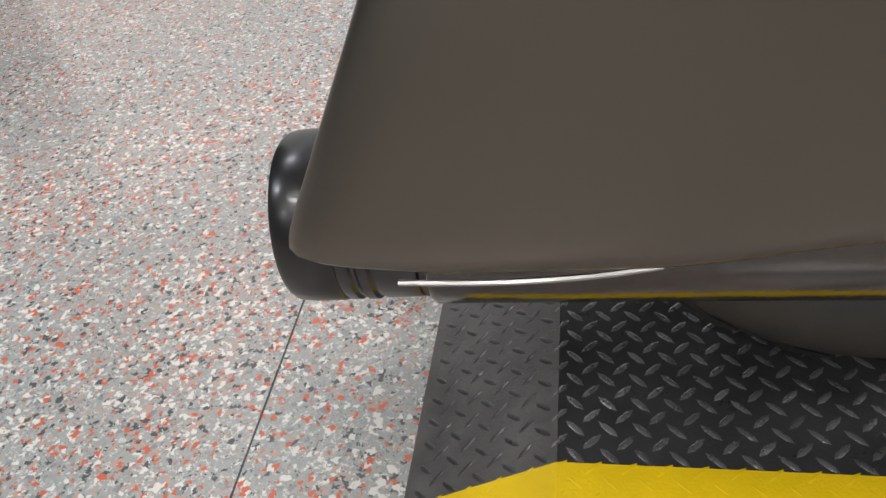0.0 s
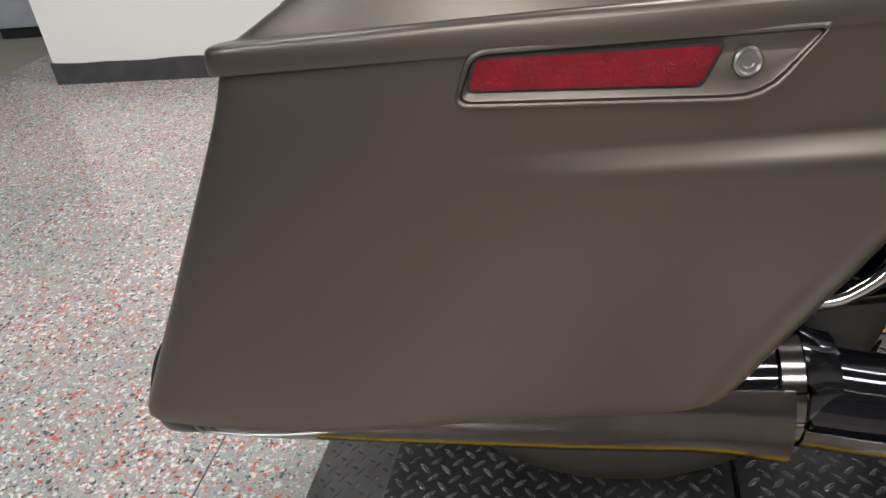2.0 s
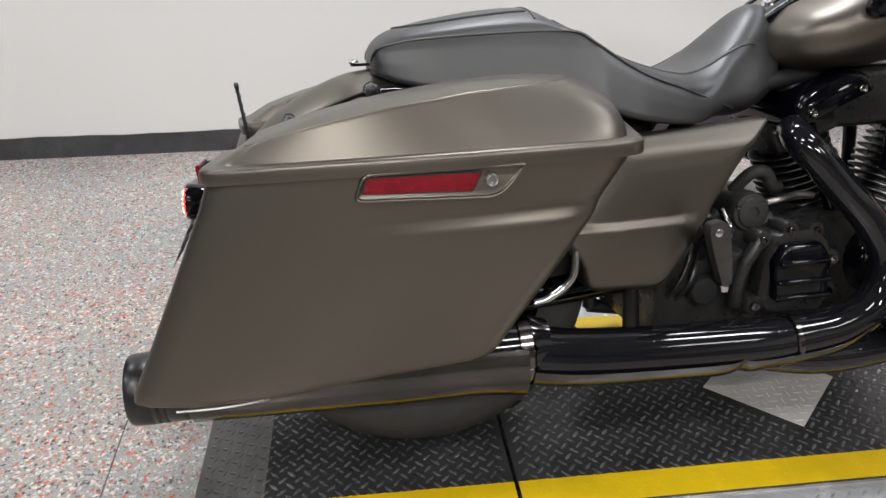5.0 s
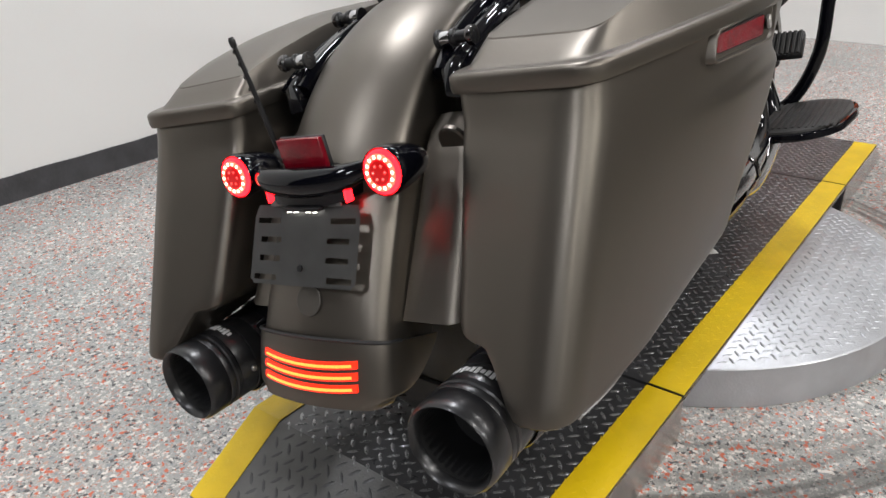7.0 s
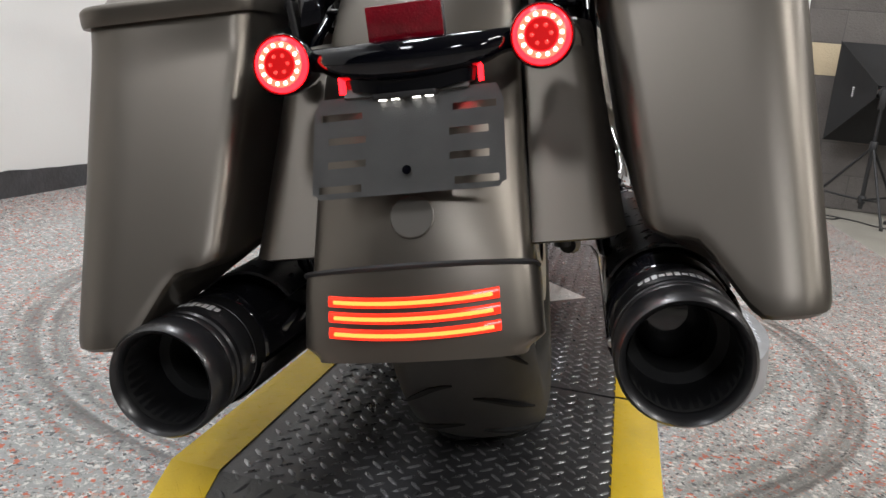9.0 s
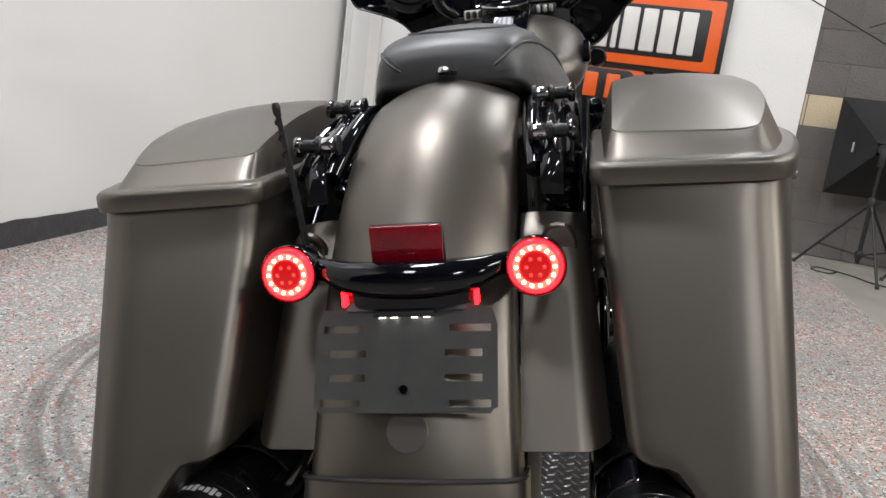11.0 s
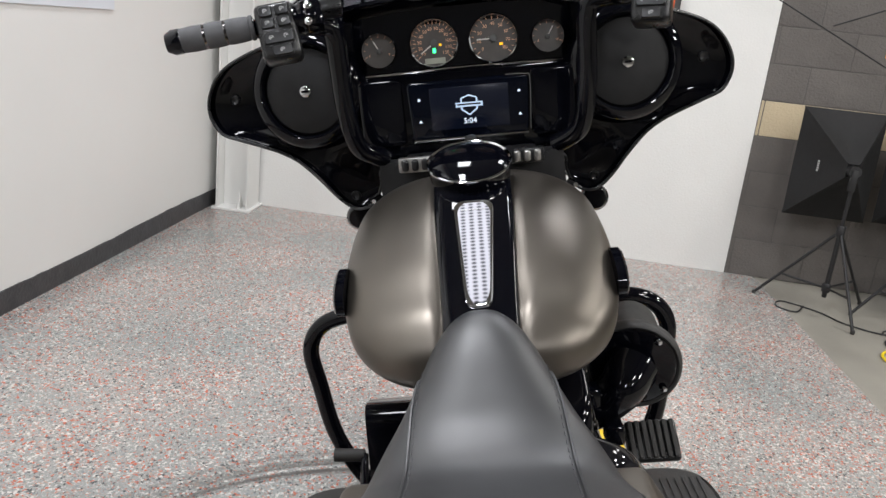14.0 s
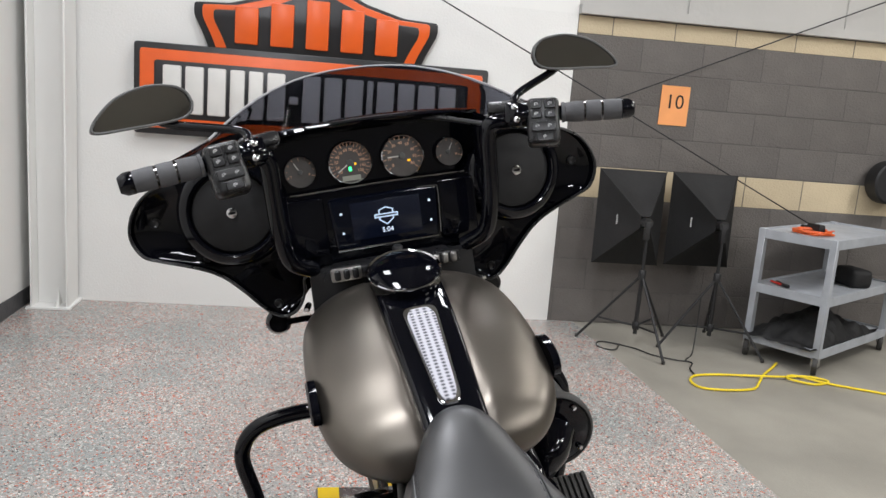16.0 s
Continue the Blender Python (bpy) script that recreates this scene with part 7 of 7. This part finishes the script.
layer("upper_back", UP, 0.03, -0.015, SIGN_BLACK)
layer("upper_band", shrink(UP, 0.93, 0, 1.62), 0.0, -0.035, ORANGE)
layer("upper_field", shrink(UP, 0.78, 0, 1.63, 0.84), 0.0, -0.040, SIGN_BLACK)
layer("lower_back", DN, 0.03, -0.015, SIGN_BLACK)
layer("lower_band", shrink(DN, 0.92, 0, 0.83), 0.0, -0.035, ORANGE)
layer("lower_field", shrink(DN, 0.76, 0, 0.84, 0.83), 0.0, -0.040, SIGN_BLACK)
layer("bar_back", [(-1.02, 1.03), (1.02, 1.03), (1.02, 1.545), (-1.02, 1.545)], 0.03, -0.045, SIGN_BLACK)
layer("bar_band", [(-0.985, 1.065), (0.985, 1.065), (0.985, 1.51), (-0.985, 1.51)], -0.03, -0.060, ORANGE)
layer("bar_field", [(-0.905, 1.125), (0.905, 1.125), (0.905, 1.45), (-0.905, 1.45)], -0.03, -0.064, SIGN_BLACK)
y = 0.862
for w in (0.118, 0.118, 0.118, 0.098, 0.098, 0.118, 0.07, 0.118, 0.118, 0.118, 0.052, 0.118, 0.112, 0.118, 0.118):
    lo, hi = (1.255, 1.30) if w == 0.07 else (1.155, 1.425)
    part("white_block", box((-0.082, y - w + 0.008, lo), (-0.05, y - 0.008, hi), 0.010, 2), SIGN_WHITE, sign, "plain raised white block")
    y -= w + 0.0065
for k in range(5):
    y = 0.40 - 0.20 * k
    zt = 1.78 + 0.07 * (1 - abs(k - 2) / 2)
    part("orange_block", box((-0.060, y - 0.065, 1.575), (-0.03, y + 0.065, zt), 0.008), ORANGE, sign, "plain raised orange block")
for k in range(6):
    y = 0.36 - 0.144 * k
    part("orange_block", box((-0.060, y - 0.045, 0.83), (-0.03, y + 0.045, 0.99), 0.008), ORANGE, sign, "plain raised orange block")

# ---------- numbered card ----------
card = thing("number_card", FRONT @ pose(-0.012, -1.873, 1.43), "orange paper card with a black number", "card")
part("paper", box((0.0, -0.093, -0.122), (0.003, 0.093, 0.122)), material("orange_paper", (0.86, 0.36, 0.13), 0.7, 0.0, 0.04, 10), card)
letters("10", 0.125, SIGN_BLACK, Matrix(((0, 0, -1, -0.001), (-1, 0, 0, 0), (0, 1, 0, 0.02), (0, 0, 0, 1))), card, "digits", 0.0005)

# ---------- banner on the left wall ----------
ban = thing("wall_banner", pose(2.6, LEFT_Y - 0.008, 1.50), "white wall banner with an orange and black shield", "banner")
BANNER = material("banner_white", (0.72, 0.75, 0.80), 0.5, 0.0, 0.03, 3)
part("sheet", box((-0.75, 0, -0.37), (0.345, 0.006, 0.6), 0.001, 1), BANNER, ban)
shield = [(-0.26, 0.30), (-0.24, 0.02), (-0.17, -0.12), (0.0, -0.235), (0.17, -0.12), (0.24, 0.02), (0.26, 0.30)]
part("shield", plate(round_poly([(x, z) for x, z in shield], 0.03), 0.0, -0.003, "xz"), SIGN_BLACK, ban)
part("shield_band", plate(round_poly([(x * 0.86, 0.04 + (z - 0.04) * 0.86) for x, z in shield], 0.03), -0.002, -0.005, "xz"), ORANGE, ban)
part("shield_field", plate(round_poly([(x * 0.66, 0.06 + (z - 0.06) * 0.66) for x, z in shield], 0.03), -0.004, -0.007, "xz"), SIGN_BLACK, ban)
for k in range(3):
    part("mark", box((-0.11 + 0.075 * k, -0.009, -0.03), (-0.05 + 0.075 * k, -0.006, 0.05)), ORANGE, ban)

# ---------- softboxes on stands ----------
CLOTH = material("black_nylon", (0.006, 0.006, 0.0065), 0.7, 0.0, 0.2, 20, 0.3, 160)


def softbox(x, y, z, feet_turn, lean):
    hw, hh = 0.213, 0.292
    m = pose(x, y, 0)
    sb = thing("softbox", m, "black folded-out softbox on a light stand", "softbox", "studio softboxes")
    T = pose(0, 0, z, 0, lean, 0) @ pose(0, 0, 0, 0, 0, -3)
    apex = [(-0.05, sy * 0.028, sz * 0.034) for sy, sz in ((-1, -1), (1, -1), (1, 1), (-1, 1))]
    rim = [(0.22, sy * hw, sz * hh) for sy, sz in ((-1, -1), (1, -1), (1, 1), (-1, 1))]
    for k in range(4):
        a, b2, c, d = apex[k], apex[(k + 1) % 4], rim[(k + 1) % 4], rim[k]
        rows = []
        for i in range(7):
            f = i / 6
            row = []
            for j in range(7):
                g = j / 6
                p = Vector(a).lerp(Vector(b2), g).lerp(Vector(d).lerp(Vector(c), g), f)
                sag = 0.020 * math.sin(math.pi * f) * math.sin(math.pi * g)
                p += Vector((sag, 0, 0)) - Vector((0, p.y, p.z)).normalized() * 0.018 * math.sin(math.pi * g) * math.sin(math.pi * f)
                row.append(T @ p)
            rows.append(row)
        bb = loft(rows, False, cyclic=False)
        bmesh.ops.solidify(bb, geom=bb.faces[:], thickness=0.002)
        part("cloth_panel", bb, CLOTH, sb)
    part("front_diffuser", box((0.215, -hw * 0.96, -hh * 0.96), (0.22, hw * 0.96, hh * 0.96), m=T), SIGN_WHITE, sb, "white front cloth")
    for k in range(4):
        part("rib", tube([T @ Vector(apex[k]), T @ Vector(rim[k])], 0.004, 6), CLOTH, sb)
    part("lamp_head", tube([T @ Vector((-0.10, 0, 0)), T @ Vector((-0.04, 0, 0))], 0.03, 16), PLASTIC, sb, "black lamp holder")
    part("tilt_bracket", box((-0.105, -0.016, -0.10), (-0.075, 0.016, 0.01), 0.004, m=T), PLASTIC, sb)
    part("pole", tube([(-0.09, 0, z - 0.08), (-0.09, 0, 0.42)], 0.0095, 10), PLASTIC, sb)
    part("lower_pole", tube([(-0.09, 0, 0.46), (-0.09, 0, 0.07)], 0.0125, 10), PLASTIC, sb)
    part("collar", revolve([(0.02, 0.40), (0.022, 0.41), (0.022, 0.455), (0.018, 0.46)], pose(-0.09, 0, 0), 14), PLASTIC, sb)
    part("slider", revolve([(0.02, 0.10), (0.022, 0.11), (0.022, 0.14), (0.018, 0.145)], pose(-0.09, 0, 0), 14), PLASTIC, sb)
    for k in range(3):
        a = radians(feet_turn + 120 * k)
        f = Vector((-0.09 + 0.34 * math.cos(a), 0.34 * math.sin(a), 0.008))
        t = Vector((-0.09, 0, 0.43))
        part("leg", tube([t, f], 0.008, 8), PLASTIC, sb)
        part("strut", tube([Vector((-0.09, 0, 0.12)), t.lerp(f, 0.68)], 0.006, 8), PLASTIC, sb)
        part("foot", revolve([(0.010, -0.010), (0.011, 0.0), (0.009, 0.01)], pose(f.x, f.y, 0.009), 10), RUBBER, sb)
    pm = bmesh.new()
    for k in range(5):
        box((-0.002, 0, 0), (0.0, 0.010, 0.007), bm=pm, m=T @ Matrix.Translation((0.075, hw * 0.58, -0.03 + 0.012 * k)))
    part("print_mark", pm, PALE_MARK, sb)
    return sb


softbox(3.70, -1.585, 0.735, 65, 2)
softbox(3.70, -2.065, 0.742, 95, 2)

# ---------- steel cart with clutter ----------
CART_GREY = material("grey_cart_paint", (0.36, 0.38, 0.41), 0.45, 0.0, 0.12, 9, 0.1, 100)
cart = thing("utility_cart", pose(3.12, -2.45, 0, 0, 0, -58.7), "grey three-shelf steel cart on casters", "cart")
CL, CW = 1.00, 0.44
for h in (0.12, 0.42, 0.74):
    part("shelf", box((0.0, 0.0, h), (CL, CW, h + 0.012), 0.002, 1), CART_GREY, cart)
    for lo, hi in (((0, -0.002, h - 0.03), (CL, 0.006, h + 0.022)), ((0, CW - 0.006, h - 0.03), (CL, CW + 0.002, h + 0.022)), ((-0.002, 0, h - 0.03), (0.006, CW, h + 0.022)), ((CL - 0.006, 0, h - 0.03), (CL + 0.002, CW, h + 0.022))):
        part("shelf_lip", box(lo, hi, 0.001, 1), CART_GREY, cart)
for x in (0.0, CL - 0.036):
    for y in (0.0, CW - 0.036):
        part("post", box((x - 0.003, y - 0.003, 0.10), (x + 0.036, y + 0.036, 0.765), 0.003, 1), CART_GREY, cart)
        w = part("caster", revolve([(0.05, -0.014), (0.052, -0.01), (0.052, 0.01), (0.05, 0.014)], pose(x + 0.018, y + 0.018, 0.05, 90, 0, 20), 24), RUBBER, cart, "dark rubber caster")
        part("fork", box((x + 0.004, y - 0.004, 0.045), (x + 0.032, y + 0.040, 0.10), 0.004, 1), STEEL, w)


def on_cart(p):
    return pose(3.12, -2.45, 0, 0, 0, -58.7) @ Vector(p)


ORANGE_PVC = material("orange_cord", (0.75, 0.12, 0.02), 0.4)
pts = []
rnd = random.Random(3)
for k in range(60):
    a = k * 0.52
    pts.append(on_cart((0.20 + 0.11 * math.cos(a) + rnd.uniform(-0.02, 0.02), 0.22 + 0.09 * math.sin(a) + rnd.uniform(-0.02, 0.02), 0.757 + 0.0004 * k)))
tagged(part("orange_power_cable", tube(pts, 0.0045, 6, 180), ORANGE_PVC), "coiled orange cable lying on the cart", "cable")
tool = thing("hand_tool", Matrix.Translation(on_cart((0.30, 0.25, 0.775))), "black hand tool lying on the cart", "tool")
part("body", box((-0.06, -0.02, -0.015), (0.06, 0.02, 0.03), 0.008), PLASTIC, tool)
part("grip", tube([(0.03, 0, 0.0), (0.10, 0.02, 0.0)], 0.013, 10), PLASTIC, tool)
tool2 = thing("pliers", Matrix.Translation(on_cart((0.10, 0.30, 0.444))), "black pliers with red grips", "tool")
part("jaw", box((-0.05, -0.012, -0.008), (0.0, 0.012, 0.010), 0.004), PLASTIC, tool2)
part("grip", tube([(0, 0.006, 0), (0.05, 0.016, 0.002), (0.09, 0.018, 0.002)], 0.007, 8, 8), material("red_grip", (0.55, 0.03, 0.02), 0.4), tool2)
part("grip", tube([(0, -0.006, 0), (0.05, -0.014, 0.002), (0.09, -0.02, 0.002)], 0.007, 8, 8), PLASTIC, tool2)
bag_ = thing("camera_bag", Matrix.Translation(on_cart((0.62, 0.12, 0.444))), "small black bag on the middle shelf", "bag")
part("body", box((-0.10, -0.07, -0.012), (0.10, 0.07, 0.10), 0.03, 3), CLOTH, bag_)
# crumpled dark cloth on the bottom shelf
b = bmesh.new()
bmesh.ops.create_grid(b, x_segments=44, y_segments=30, size=0.5)
for v in b.verts:
    x, y = v.co.x * 0.90, v.co.y * 0.42
    h = 0.15 * (1 - (abs(v.co.x) / 0.5) ** 3) * (1 - (abs(v.co.y) / 0.5) ** 3) * (0.75 + 0.6 * noise.noise(Vector((x * 5, y * 6, 2.0)))) + 0.03 * noise.noise(Vector((x * 16, y * 16, 7.0)))
    v.co = on_cart((0.42 + x, 0.22 + y, 0.138 + max(0.0, h)))
bmesh.ops.solidify(b, geom=b.faces[:], thickness=0.004)
tagged(part("folded_cloth", b, CLOTH, smooth=70), "crumpled dark cloth on the bottom shelf", "cloth")

# ---------- cables on the floor and brace rods on the wall ----------
YELLOW_PVC = material("yellow_cord", (0.80, 0.60, 0.02), 0.4)
ycord = [(3.30, -2.33, 0.012), (3.22, -2.25, 0.010), (3.10, -2.12, 0.008), (2.98, -2.02, 0.008), (2.89, -1.93, 0.008), (2.87, -1.78, 0.008), (2.90, -1.65, 0.008), (3.00, -1.64, 0.008), (3.08, -1.71, 0.008), (3.10, -1.85, 0.008), (3.08, -2.02, 0.012), (3.06, -2.2, 0.016), (3.09, -2.38, 0.008), (3.02, -2.46, 0.008), (2.97, -2.34, 0.008), (3.03, -2.22, 0.018), (3.08, -2.30, 0.016), (2.98, -2.44, 0.008), (2.86, -2.64, 0.008), (2.74, -2.85, 0.008), (2.6, -3.1, 0.008)]
tagged(part("extension_cable", tube([(x, y, z - 0.003) for x, y, z in ycord], 0.0065, 8, 160), YELLOW_PVC), "loosely looped yellow extension cable on concrete", "cable")
bcord = [(3.62, -1.50, 0.003), (3.50, -1.42, 0.003), (3.56, -1.34, 0.003), (3.66, -1.40, 0.003), (3.55, -1.55, 0.003), (3.42, -1.62, 0.003), (3.34, -1.72, 0.003), (3.30, -1.80, 0.003), (3.20, -1.74, 0.003), (3.10, -1.715, 0.003)]
tagged(part("lamp_cable", tube(bcord, 0.004, 6, 90), PLASTIC), "thin black lamp cable on the floor", "cable")
tagged(part("lamp_cable", tube([(3.61, -1.98, 0.30), (3.56, -1.95, 0.10), (3.45, -1.88, 0.003), (3.36, -1.80, 0.003), (3.32, -1.78, 0.003)], 0.004, 6, 30), PLASTIC), "thin black lamp cable from a stand", "cable")
for n, a, b2 in (("brace_rod", (-0.34, 1.93), (-3.05, 0.66)), ("brace_rod", (-1.46, 1.44), (-4.4, 2.72))):
    tagged(part(n, tube([FRONT @ Vector((-0.08, a[0], a[1])), FRONT @ Vector((-0.08, b2[0], b2[1]))], 0.0042, 8), PLASTIC), "thin dark steel brace rod along the wall", "rod", kind="structure")
fan = thing("wall_reel", FRONT @ pose(-0.10, -3.36, 1.05), "round black reel on the block wall", "reel")
part("drum", revolve([(0.02, -0.06), (0.13, -0.06), (0.14, -0.05), (0.14, 0.05), (0.13, 0.06), (0.02, 0.06)], pose(0, 0, 0, 0, 90, 0), 32), PLASTIC, fan)
part("hub", revolve([(0.03, 0.06), (0.03, 0.10)], pose(0, 0, 0, 0, 90, 0), 16), PLASTIC, fan)
# recess furniture past the wall's end
cab = thing("low_cabinet", pose(-2.95, 3.05, 0), "grey low cabinet in the recess", "cabinet")
part("body", box((-0.5, -0.3, 0.06), (0.35, 0.3, 0.5), 0.01), CART_GREY, cab)
part("plinth", box((-0.48, -0.27, 0.0), (0.33, 0.27, 0.06)), PLASTIC, cab)
part("drawer", box((-0.48, -0.312, 0.28), (0.33, -0.298, 0.48), 0.004, 1), CART_GREY, cab)

# ---------- painted blocks of the front wall ----------
BW, BH, J = 0.40, 0.20, 0.0055


def block_mesh(w, h, mat):
    bb = box((-0.0048, 0, 0), (0.02, w - J, h - J), 0.0018, 1)
    me = bpy.data.meshes.new("block")
    bb.to_mesh(me)
    bb.free()
    me.materials.append(mat)
    return me


cache = {}
for row in range(10):
    z1 = min(1.93, 0.02 + BH * (row + 1))
    z0 = 0.0 if row == 0 else 0.02 + BH * row
    mat = WALL_CREAM if row in (4, 9) else WALL_GREY
    y = 1.98
    while y > -4.6:
        w = BW * (0.5 if y == 1.98 and row % 2 else 1.0)
        lo, hi = y - w, y
        pieces = [(lo, hi)] if not (lo < -1.2 < hi) else [(lo, -1.2), (-1.2, hi)]
        for a, c in pieces:
            white = (a + c) / 2 > -1.2
            key = (round(c - a, 3), round(z1 - z0, 3), white, mat.name)
            if key not in cache:
                cache[key] = block_mesh(c - a, z1 - z0, WALL_WHITE_BLOCK if white else mat)
            ob = new("block", cache[key])
            ob.parent = wf
            ob.matrix_world = FRONT @ pose(0.0, a, z0)
        y -= w
